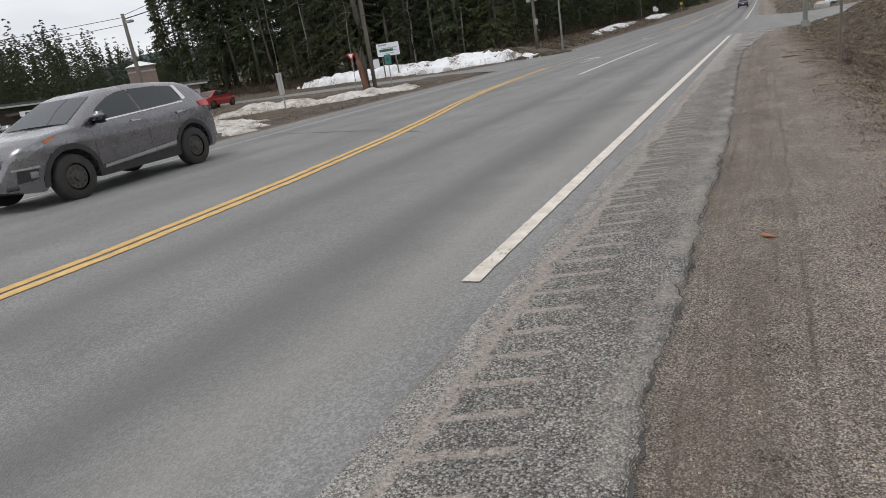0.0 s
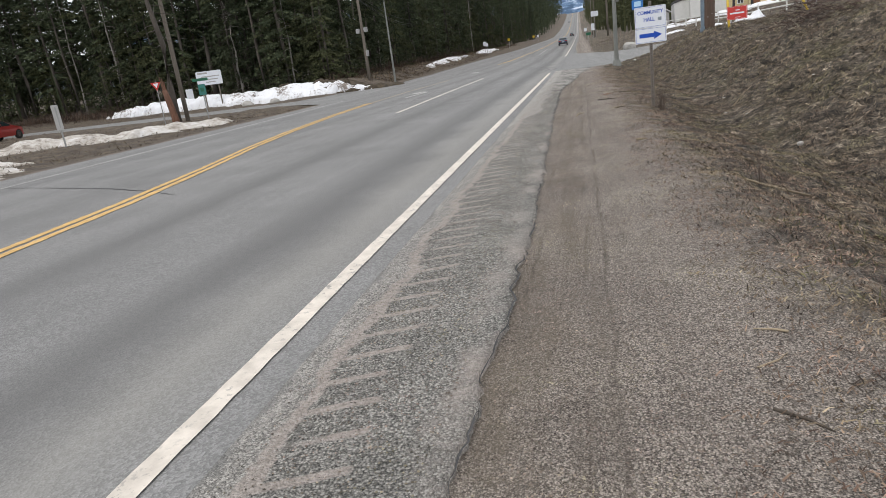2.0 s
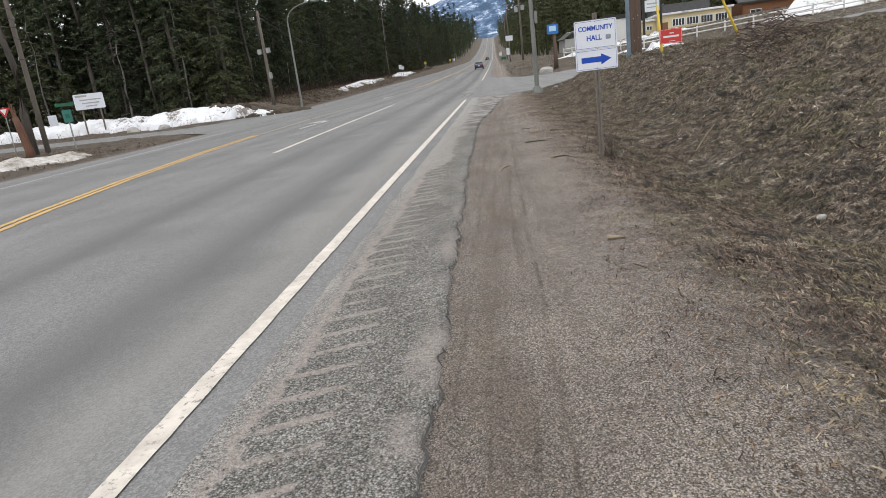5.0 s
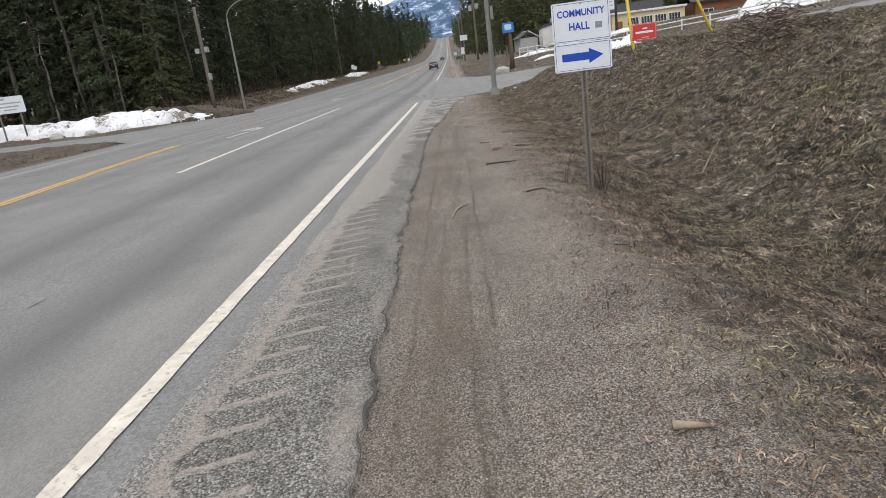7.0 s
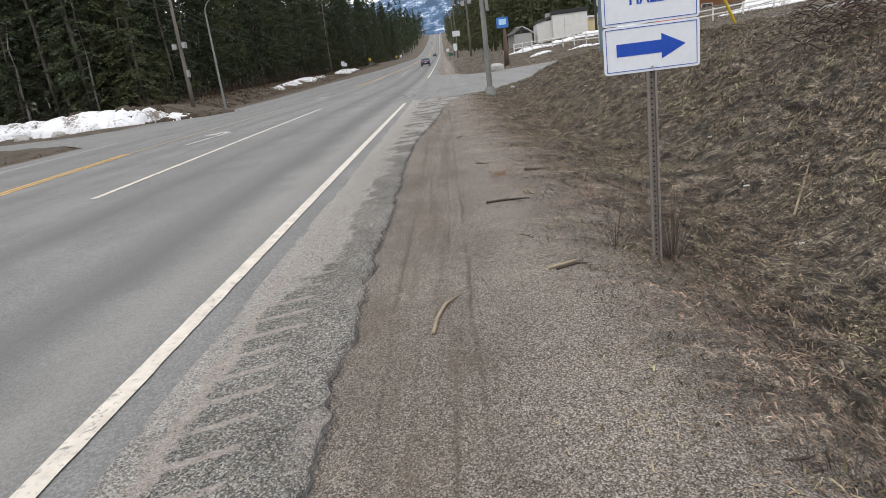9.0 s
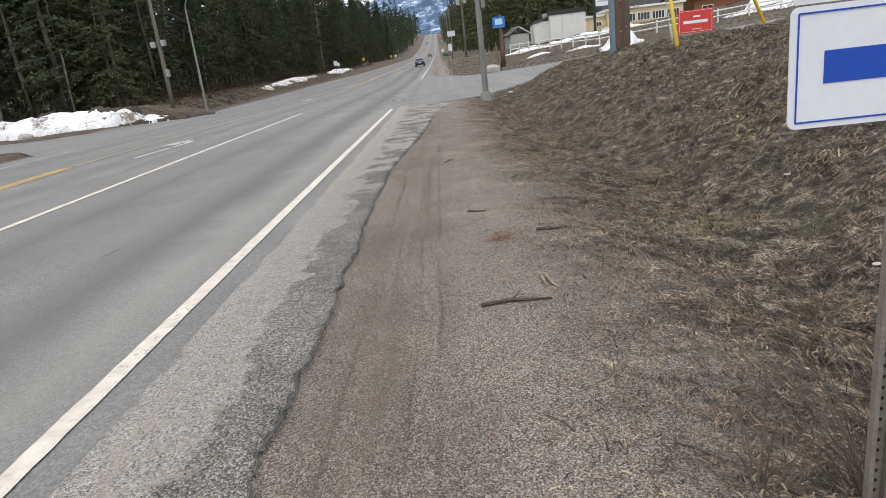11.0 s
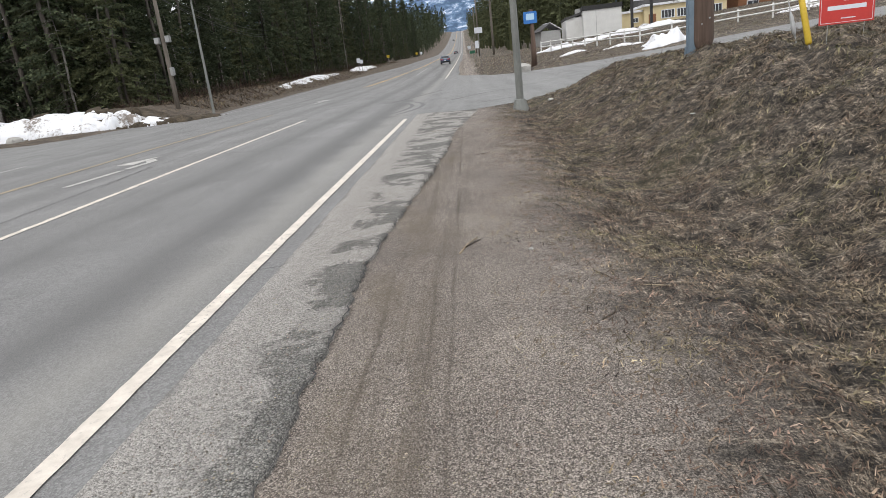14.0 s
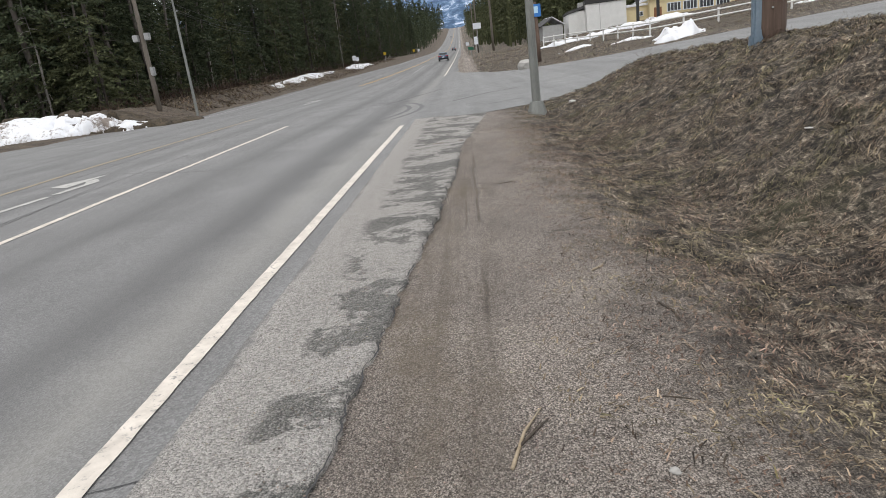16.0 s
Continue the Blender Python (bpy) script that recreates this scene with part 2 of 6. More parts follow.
POLE_WOOD = grainy("weathered_pole_wood", (0.10, 0.085, 0.07), (0.21, 0.185, 0.155), 4, 0.9, 0, 0.5, 40, (1, 1, 0.06), 0.02)
BROWN_POLE = grainy("treated_brown_pole_wood", (0.055, 0.036, 0.026), (0.15, 0.10, 0.075), 5, 0.85, 0, 0.5, 50, (1, 1, 0.05), 0.02)
CONCRETE = grainy("grey_concrete", (0.30, 0.29, 0.27), (0.44, 0.43, 0.40), 5, 0.9, 0, 0.3, 60)
BLACK = grainy("black_plastic", (0.012, 0.012, 0.012), (0.03, 0.03, 0.03), 10, 0.5, 0, 0.05)
WIRE = grainy("black_cable", (0.015, 0.015, 0.016), (0.03, 0.03, 0.03), 10, 0.6, 0, 0)
SIGN_WHITE = grainy("white_sign_face", (0.66, 0.69, 0.74), (0.76, 0.79, 0.84), 2, 0.35, 0, 0.02, 30)
SIGN_BLUE = grainy("blue_sign_ink", (0.004, 0.05, 0.36), (0.008, 0.075, 0.47), 3, 0.7, 0, 0, 30)


def snow_material():
    m, n, l, b = material("old_dirty_snow", 0.7)
    v = coords(n, l)
    d = calc(n, l, "ADD", calc(n, l, "MULTIPLY", noisy(n, l, v, 0.55, 6, 0.65), 0.6), calc(n, l, "MULTIPLY", noisy(n, l, v, 5, 5, 0.7), 0.4))
    l.new(ramp(n, l, d, [(0.3, (0.80, 0.82, 0.86)), (0.53, (0.72, 0.73, 0.75)), (0.60, (0.20, 0.17, 0.145))]), b.inputs["Base Color"])
    bumped(n, l, b, noisy(n, l, v, 9, 6), 0.5, 0.05)
    return m


def dirty_snow_material():
    m, n, l, b = material("sandy_snow_crust", 0.8)
    v = coords(n, l)
    d = calc(n, l, "ADD", calc(n, l, "MULTIPLY", noisy(n, l, v, 0.5, 6, 0.65), 0.55), calc(n, l, "MULTIPLY", noisy(n, l, v, 4, 6, 0.75), 0.45))
    l.new(ramp(n, l, d, [(0.38, (0.62, 0.61, 0.60)), (0.5, (0.44, 0.41, 0.37)), (0.6, (0.21, 0.18, 0.15))]), b.inputs["Base Color"])
    bumped(n, l, b, noisy(n, l, v, 7, 6), 0.7, 0.06)
    return m


SNOW, DIRTY_SNOW = snow_material(), dirty_snow_material()


def ground_material():
    """Gravel shoulder with tyre tracks, thatch of dead grass on the verge, brown litter elsewhere."""
    m, n, l, b = material("shoulder_and_verge_soil", 0.95)
    v = coords(n, l)
    sep = n.new("ShaderNodeSeparateXYZ")
    l.new(v, sep.inputs[0])
    x, y = sep.outputs[0], sep.outputs[1]
    wob = noisy(n, l, v, 0.9, 6, 0.65)
    wob2 = noisy(n, l, v, 3.3, 5, 0.7)
    xs_ = calc(n, l, "ADD", x, calc(n, l, "ADD", calc(n, l, "MULTIPLY", calc(n, l, "SUBTRACT", wob, 0.5), 1.6), calc(n, l, "MULTIPLY", calc(n, l, "SUBTRACT", wob2, 0.5), 0.9)))
    # gravel
    vor = n.new("ShaderNodeTexVoronoi")
    vor.inputs["Scale"].default_value = 150
    l.new(v, vor.inputs["Vector"])
    vor2 = n.new("ShaderNodeTexVoronoi")
    vor2.inputs["Scale"].default_value = 290
    l.new(v, vor2.inputs["Vector"])
    g = ramp(n, l, vor.outputs["Color"], [(0.24, (0.040, 0.032, 0.026)), (0.5, (0.220, 0.190, 0.163)), (0.76, (0.55, 0.485, 0.425))])
    g = mixed(n, l, 0.45, g, ramp(n, l, vor2.outputs["Color"], [(0.25, (0.04, 0.033, 0.027)), (0.75, (0.47, 0.41, 0.355))]))
    g = mixed(n, l, 1.0, g, ramp(n, l, noisy(n, l, v, 1.1, 5, 0.6), [(0.3, 0.78), (0.7, 1.18)]), "MULTIPLY")
    # colour carries the shade in the gaps between stones
    g = mixed(n, l, 1.0, g, ramp(n, l, vor.outputs["Distance"], [(0.2, 1.3), (0.45, 1.15), (0.72, 0.6)]), "MULTIPLY")
    # damp sandy tyre tracks along the shoulder
    strk = noisy(n, l, coords(n, l, (7, 0.35, 1)), 1.0, 4, 0.6)
    near = calc(n, l, "SUBTRACT", 1.0, calc(n, l, "DIVIDE", calc(n, l, "ABSOLUTE", calc(n, l, "ADD", x, 0.12)), 0.5), True)
    trk = calc(n, l, "MULTIPLY", near, ramp(n, l, strk, [(0.42, 0.0), (0.6, 1.0)]))
    g = mixed(n, l, calc(n, l, "MULTIPLY", trk, 0.45), g, (0.115, 0.094, 0.073))
    for cx, wd, s_ in ((-0.36, 0.02, 0.5), (-0.06, 0.016, 0.5), (0.05, 0.02, 0.65), (-0.22, 0.014, 0.35)):
        ln = calc(n, l, "SUBTRACT", 1.0, calc(n, l, "DIVIDE", calc(n, l, "ABSOLUTE", calc(n, l, "SUBTRACT", calc(n, l, "ADD", x, calc(n, l, "MULTIPLY", calc(n, l, "SUBTRACT", wob, 0.5), 0.12)), cx)), wd), True)
        ln = calc(n, l, "MULTIPLY", ln, ramp(n, l, noisy(n, l, coords(n, l, (2, 0.5, 1)), 1.3 + cx, 5, 0.65), [(0.40, 0.0), (0.58, s_)]))
        g = mixed(n, l, ln, g, (0.06, 0.046, 0.034))
    band_ = calc(n, l, "SUBTRACT", 1.0, calc(n, l, "DIVIDE", calc(n, l, "ABSOLUTE", calc(n, l, "ADD", xs_, 0.30)), 0.38), True)
    g = mixed(n, l, calc(n, l, "MULTIPLY", band_, ramp(n, l, noisy(n, l, coords(n, l, (3, 0.6, 1)), 1.0, 6, 0.7), [(0.40, 0.05), (0.62, 0.6)])), g, (0.150, 0.120, 0.083))
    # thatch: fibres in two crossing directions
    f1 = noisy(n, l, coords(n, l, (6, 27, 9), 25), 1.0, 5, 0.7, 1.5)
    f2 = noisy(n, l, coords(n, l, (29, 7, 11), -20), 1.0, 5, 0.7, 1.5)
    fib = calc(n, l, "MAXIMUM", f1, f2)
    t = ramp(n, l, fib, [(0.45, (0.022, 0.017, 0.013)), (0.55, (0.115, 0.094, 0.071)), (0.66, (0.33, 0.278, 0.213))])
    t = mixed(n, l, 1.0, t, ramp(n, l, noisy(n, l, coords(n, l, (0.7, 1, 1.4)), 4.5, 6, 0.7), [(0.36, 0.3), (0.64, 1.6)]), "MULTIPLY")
    # shade in the gaps between grass clumps, put into the thatch colour
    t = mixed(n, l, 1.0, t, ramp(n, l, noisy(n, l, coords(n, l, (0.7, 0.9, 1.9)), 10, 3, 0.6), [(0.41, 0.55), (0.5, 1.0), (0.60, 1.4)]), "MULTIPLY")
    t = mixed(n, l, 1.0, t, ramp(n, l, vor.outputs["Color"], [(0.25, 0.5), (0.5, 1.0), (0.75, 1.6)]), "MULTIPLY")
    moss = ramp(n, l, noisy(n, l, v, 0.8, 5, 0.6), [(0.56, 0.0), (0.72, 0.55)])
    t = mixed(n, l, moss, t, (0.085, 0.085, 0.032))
    edge = n.new("ShaderNodeMapRange")
    edge.inputs["From Min"].default_value, edge.inputs["From Max"].default_value = 0.7, 1.5
    l.new(xs_, edge.inputs["Value"])
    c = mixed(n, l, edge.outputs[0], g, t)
    # far left side: brown forest litter
    left = n.new("ShaderNodeMapRange")
    left.inputs["From Min"].default_value, left.inputs["From Max"].default_value = -12.5, -14.0
    l.new(x, left.inputs["Value"])
    lit = ramp(n, l, noisy(n, l, v, 2.2, 7, 0.7), [(0.3, (0.045, 0.036, 0.028)), (0.7, (0.17, 0.135, 0.10))])
    c = mixed(n, l, left.outputs[0], c, lit)
    l.new(c, b.inputs["Base Color"])
    h = calc(n, l, "ADD", calc(n, l, "MULTIPLY", vor.outputs["Distance"], -0.6), calc(n, l, "MULTIPLY", fib, 0.8))
    bumped(n, l, b, h, 0.8, 0.03)
    return m


GROUND = ground_material()


def needle_material(name, dark, light):
    m, n, l, b = material(name, 0.85)
    b.inputs["Specular IOR Level"].default_value = 0.2
    geo, oi = n.new("ShaderNodeNewGeometry"), n.new("ShaderNodeObjectInfo")
    c = ramp(n, l, geo.outputs["Random Per Island"], [(0.0, dark), (1.0, light)])
    g = calc(n, l, "ADD", calc(n, l, "MULTIPLY", oi.outputs["Random"], 0.6), 0.7)
    c = mixed(n, l, 1.0, c, g, "MULTIPLY")
    l.new(c, b.inputs["Base Color"])
    return m


NEEDLES = needle_material("spruce_needles", (0.030, 0.041, 0.024), (0.082, 0.098, 0.052))
NEEDLES_OLIVE = needle_material("pine_needles", (0.042, 0.050, 0.025), (0.105, 0.113, 0.055))


# ---- lie of the land ----
def ramp_of(points):
    px_, py_ = zip(*points)
    return lambda v: np.interp(v, px_, py_)


def ease(v):
    v = np.clip(v, 0, 1)
    return v * v * (3 - 2 * v)


hill = ramp_of([(-300, -1), (0, 0), (60, 0), (78, 0.12), (95, 0.45), (150, 1.5), (220, 2.9), (300, 4.4), (370, 6.0), (480, 10.8), (600, 17.5), (760, 28.5), (900, 39.5), (1000, 43), (1300, 46), (4000, 60)])
ditch_x = ramp_of([(-10, 3.9), (5, 3.5), (11, 3.1), (14, 2.7), (21, 2.5), (25, 2.25), (32, 2.0), (40, 1.8)])
ditch_z = ramp_of([(-10, -0.85), (5, -0.8), (12, -0.7), (15, -0.5), (18, -0.34), (21, -0.26), (25, -0.22), (32, -0.13), (38, -0.02)])
crest_x = ramp_of([(-10, 8.2), (8, 7.6), (13, 6.9), (17, 6.1), (20, 5.6), (25, 4.9), (30, 4.8), (36, 4.7)])
crest_z = ramp_of([(-10, 1.15), (12, 1.1), (17, 1.02), (23, 0.98), (25, 1.06), (30, 1.04), (34, 0.82), (40, 0.6)])
side_near = ramp_of([(-0.6, 35.6), (0.0, 35.4), (0.57, 35.5), (2.4, 37), (4.5, 40), (7, 43), (12, 45), (60, 46)])
side_far = ramp_of([(-0.6, 80), (0.0, 75.5), (1.1, 72.8), (4, 66.5), (9, 61.5), (14, 60), (60, 58.5)])
side_z = ramp_of([(2, 0), (4, 0.05), (7, 0.24), (10, 0.48), (14, 0.8), (20, 1.27), (30, 2.0), (60, 4.4), (200, 6)])
road_left = ramp_of([(-300, -13.2), (37, -13.2), (42, -16.2), (47, -18.6), (51, -18.6), (54, -16.8), (57, -15.6), (62, -16.2), (80, -17.0), (110, -16.2), (160, -14.0), (4000, -13.5)])


edge_line = ramp_of([(-60, -0.47), (6.6, -0.445), (8.5, -0.46), (10, -0.49), (12.5, -0.54), (14, -0.58), (18, -0.60), (19.6, -0.62), (22, -0.585), (25, -0.36), (27, -0.21), (30, -0.08), (33, 0.2)])


def road_z(x, y):
    return hill(y) - 0.016 * np.clip(-6 - x, 0, 9)


def land(x, y):
    """Height of the ground at x, y (arrays)."""
    x, y = np.asarray(x, float), np.asarray(y, float)
    h = hill(y)
    # right: shoulder, ditch, bank, plateau
    xd, zd, xc, zc = ditch_x(y), ditch_z(y), crest_x(y), crest_z(y)
    down = zd * ease((x - 0.65) / (xd - 0.65))
    k = np.clip((x - xd) / (xc - xd), 0, 1)
    up = zd + (zc - zd) * (0.75 * k + 0.25 * ease(k)) * 1.0
    over = zc + 0.045 * np.clip(x - xc, 0, 30)
    bank = np.where(x < xd, down, np.where(x < xc, up, over))
    sz = side_z(x)
    yn, yf = side_near(x), side_far(x)
    t = ease((yn - y) / np.clip(2.0 + 0.45 * (x - 2), 2.0, 7.0))
    right = np.where(y < yn, sz + (bank - sz) * t, sz)
    beyond = np.clip(y - yf, 0, None)
    pad = sz + 0.036 * np.clip(beyond, 0, 38) + 0.25 * ease(beyond / 3) * ease((x + 0.4) / 3)
    right = np.where(y > yf, pad, right)
    far = ease((y - 100) / 60)
    right = right * (1 - far) + far * (h + 1.0 * ease((x - 1) / 6) + 0.02 * np.clip(x, 0, 200))
    right = np.where(x < -0.6, h, right)
    # left: crown, then flat, a low bank along the road past the lamp, rising wood
    xl = road_left(y)
    crown = h - 0.016 * np.clip(-6 - x, 0, 9)
    off = xl - x
    edge = h - 0.016 * np.clip(-6 - xl, 0, 9)
    flat = edge - 0.05 * ease(off / 1.5)
    bankl = 0.95 * ease(off / 4.5) * ease((y - 50) / 7) * (1 - 0.85 * ease((off - 5) / 4) * (1 - ease((y - 60) / 8)))
    wood = 0.02 * np.clip(off - 14, 0, 120) * ease((y - 54) / 10)
    left = flat + bankl + wood
    z = np.where(x >= 0, right, np.where(x > xl, np.where(x > -0.6, right, crown), left))
    return z


def lay(x, y):
    return float(land(np.array([x]), np.array([y]))[0])


def sheet(name, xs, ys, zf, mat, drop=None):
    """A grid mesh over xs by ys."""
    X, Y = np.meshgrid(xs, ys)
    Z = zf(X, Y)
    nx, ny = len(xs), len(ys)
    verts = np.stack([X, Y, Z], -1).reshape(-1, 3)
    i = np.arange(nx * ny).reshape(ny, nx)
    faces = np.stack([i[:-1, :-1], i[:-1, 1:], i[1:, 1:], i[1:, :-1]], -1).reshape(-1, 4)
    return quick(name, verts, faces, mat)


def quick(name, verts, faces, mat, smooth=True):
    me = bpy.data.meshes.new(name)
    verts, faces = np.asarray(verts, np.float32), np.asarray(faces, np.int32)
    nf, k = faces.shape
    me.vertices.add(len(verts))
    me.vertices.foreach_set("co", verts.ravel())
    me.loops.add(nf * k)
    me.loops.foreach_set("vertex_index", faces.ravel())
    me.polygons.add(nf)
    me.polygons.foreach_set("loop_start", np.arange(0, nf * k, k, dtype=np.int32))
    me.polygons.foreach_set("use_smooth", np.full(nf, smooth))
    me.update(calc_edges=True)
    me.materials.append(mat)
    return new(name, me)


rng = np.random.default_rng(7)


def value_noise(x, y, seed, size):
    """Smooth random heights, -1 to 1."""
    r = np.random.default_rng(seed).uniform(-1, 1, (256, 256))
    u, v = x / size + 1000, y / size + 1000
    i, j = np.floor(u).astype(int), np.floor(v).astype(int)
    a, b = u - i, v - j
    a, b = a * a * (3 - 2 * a), b * b * (3 - 2 * b)
    g = lambda p, q: r[p % 256, q % 256]
    return (g(i, j) * (1 - a) + g(i + 1, j) * a) * (1 - b) + (g(i, j + 1) * (1 - a) + g(i + 1, j + 1) * a) * b


street_mid = ramp_of([(-60, 50), (-40, 47.5), (-22, 43.5), (-13, 41)])
street_half = ramp_of([(-60, 3.2), (-22, 3.2), (-16, 4.5), (-13, 7.5)])


def rough_land(x, y):
    z = land(x, y)
    street = (x < -13) & (x > -60) * (np.abs(y - street_mid(x)) < street_half(x) + 0.4)
    near = (x > -0.9) & (y < side_near(x) - 0.3)
    v = ease((x - 0.5) / 1.2)
    lumps = 0.05 * value_noise(x, y, 1, 0.8) + (0.05 * value_noise(x, y, 2, 0.36) + 0.05 * value_noise(x, y, 3, 0.2)) * (1 + 0.7 * ease((x - 2.4) / 1.5))
    small = -0.026 * np.exp(-((x - edge_line(y) - 0.02) / 0.10) ** 2) * (y < 29) + 0.008 * value_noise(x, y, 4, 0.35) - 0.016 * np.exp(-((x + 0.30) / 0.07) ** 2) - 0.016 * np.exp(-((x - 0.05) / 0.06) ** 2)
    z = z + np.where(near, lumps * v + small * (1 - v), 0)
    leftside = x < road_left(y) - 0.8
    z = z - np.where(street & (np.abs(y - street_mid(x)) < street_half(x) - 0.7), 0.10, 0)
    z = z + np.where(leftside & ~street, 0.12 * value_noise(x, y, 5, 2.2) + 0.05 * value_noise(x, y, 6, 0.8), 0)
    isl = (x > 0.8) & (y > side_far(x) + 1)
    z = z + np.where(isl, 0.15 * value_noise(x, y, 7, 2.5) + 0.07 * value_noise(x, y, 8, 1.0), 0)
    # roads lie in shallow beds
    paved = ((x < np.where(y < 30, edge_line(y) - 0.12, -0.62)) & (x > road_left(y) + 0.3)) | ((x > -0.7) & (y > side_near(x) + 0.4) & (y < side_far(x) - 0.4) & (x < 80))
    return z - np.where(paved, 0.12, 0)


def spaced(lo, hi, first, grow):
    out = [lo]
    d = first
    while out[-1] < hi:
        out.append(out[-1] + d)
        d *= grow
    return out


gx = sorted([-v for v in spaced(13, 4000, 0.8, 1.07)]) + list(np.arange(-12, -1, 1.5)) + [-1.1] + list(np.arange(-0.90, -0.2, 0.05)) + list(np.arange(-0.2, 9.5, 0.085)) + spaced(9.6, 4000, 0.35, 1.08)
gy = sorted([-v for v in spaced(4, 600, 0.5, 1.25)]) + list(np.arange(-3.5, 40, 0.11)) + spaced(40.2, 4400, 0.45, 1.035)
ground = tagged(sheet("ground", np.array(gx), np.array(gy), rough_land, GROUND), "brown gravel shoulder, dead-grass ditch and bank", "ground", kind="structure")


# ---- road ----
def strip(name, ys, left, right, nx, zf, mat, lift=0.0, lip=0.0):
    ys = np.asarray(ys, float)
    k = np.linspace(0, 1, nx)
    if lip:
        k = np.concatenate([np.linspace(0, 1 - lip, nx - 1), [1.0]])
    L, R = left(ys), right(ys)
    X = L[:, None] + (R - L)[:, None] * k[None, :]
    Y = np.repeat(ys[:, None], nx, 1)
    Z = zf(X, Y) + lift
    i = np.arange(len(ys) * nx).reshape(len(ys), nx)
    f = np.stack([i[:-1, :-1], i[:-1, 1:], i[1:, 1:], i[1:, :-1]], -1).reshape(-1, 4)
    return quick(name, np.stack([X, Y, Z], -1).reshape(-1, 3), f, mat)


const = lambda c: (lambda y: np.full(np.shape(y), float(c)))
far_ys = list(np.arange(-60, 40, 1.0)) + spaced(40, 1150, 1.0, 1.03)
rag = lambda y: 0.020 * value_noise(y, y * 0, 11, 0.6) + 0.022 * value_noise(y, y * 0, 12, 0.15) + 0.016 * value_noise(y, y * 0, 13, 0.05)
road = tagged(strip("road", far_ys, road_left, const(-1.30), 14, road_z, ASPHALT), "worn grey asphalt highway climbing a far hill", "road", kind="structure")
shoulder_ys = list(np.arange(-8, 0, 0.2)) + list(np.arange(0, 24, 0.025)) + list(np.arange(24, 36, 0.06))


def shoulder_right(y):
    return np.where(y < 30, edge_line(y) + rag(y), np.interp(y, [30, 35.2], [-0.08, 0.5]))


def shoulder_z(x, y):
    r = shoulder_right(y)
    return road_z(x, y) + 0.006 - 0.035 * (x > r - 0.002)


paved_shoulder = tagged(strip("paved_shoulder", shoulder_ys, const(-1.30), shoulder_right, 14, shoulder_z, CHIPSEAL, 0.0, 0.012), "coarse chip-seal road shoulder with a ragged edge", "road", kind="structure")
back_shoulder = tagged(strip("road_margin", list(np.arange(-60, -7.9, 2)) , const(-1.30), const(-0.47), 3, road_z, CHIPSEAL, 0.004), "coarse chip-seal road shoulder", "road", kind="structure")
far_margin = tagged(strip("road_margin", list(np.arange(35.9, 84, 1.0)) + spaced(84, 1150, 1.5, 1.035), const(-1.30), ramp_of([(36, -0.55), (80, -0.55), (86, -0.4), (4000, -0.4)]), 3, road_z, ASPHALT, 0.004), "narrow asphalt margin outside the edge line", "road", kind="structure")

sx = list(np.arange(-0.6, 3, 0.2)) + spaced(3, 90, 0.5, 1.05)
sx = np.array(sx)
k = np.linspace(0, 1, 24)
SY = side_near(sx)[:, None] + (side_far(sx) - side_near(sx))[:, None] * k[None]
SX = np.repeat(sx[:, None], 24, 1)
SZ = side_z(SX) + hill(SY) * (SX < 2) + 0.012
ii = np.arange(SX.size).reshape(SX.shape)
side_road = quick("side_road", np.stack([SX, SY, SZ], -1).reshape(-1, 3), np.stack([ii[:-1, :-1], ii[1:, :-1], ii[1:, 1:], ii[:-1, 1:]], -1).reshape(-1, 4), SIDE_ASPHALT)
street_x = np.concatenate([np.arange(-60, -13.0, 0.8), [-12.9]])
street_k = np.linspace(-1, 1, 12)
STX = np.repeat(street_x[:, None], 12, 1)
STY = street_mid(street_x)[:, None] + street_k[None] * street_half(street_x)[:, None]
STZ = np.where(STX > -20, road_z(STX, STY), land(STX, STY)) + 0.012 - 0.07 * (np.abs(street_k) > 0.99)[None] * (STX < -19)
STZ = STZ - 0.03 * (STX > -13)
jj = np.arange(STX.size).reshape(STX.shape)
side_street = quick("side_street", np.stack([STX, STY, STZ], -1).reshape(-1, 3), np.stack([jj[:-1, :-1], jj[1:, :-1], jj[1:, 1:], jj[:-1, 1:]], -1).reshape(-1, 4), SIDE_ASPHALT)
tagged(side_street, "grey side street leaving the highway between snow banks", "road", kind="structure")
tagged(side_road, "pale asphalt side road climbing away from the highway", "road", kind="structure")


# ---- markings, thin slabs on the asphalt ----
def line(name, points, width, mat, label, lift=0.006, step=0.6, ragged=0.0):
    """A painted line through the points (x, y)."""
    ys = [p[1] for p in points]
    f = ramp_of([(p[1], p[0]) for p in points])
    yy = np.arange(ys[0], ys[-1] + step, step)
    yy[-1] = ys[-1]
    w = lambda s, o: (lambda y: f(y) + s * width / 2 + ragged * value_noise(y, y * 0 + o, 21, 0.12))
    ob = strip(name, yy, w(-1, 3), w(1, 9), 2, road_z, mat, lift)
    return tagged(ob, label, "road marking", kind="structure")


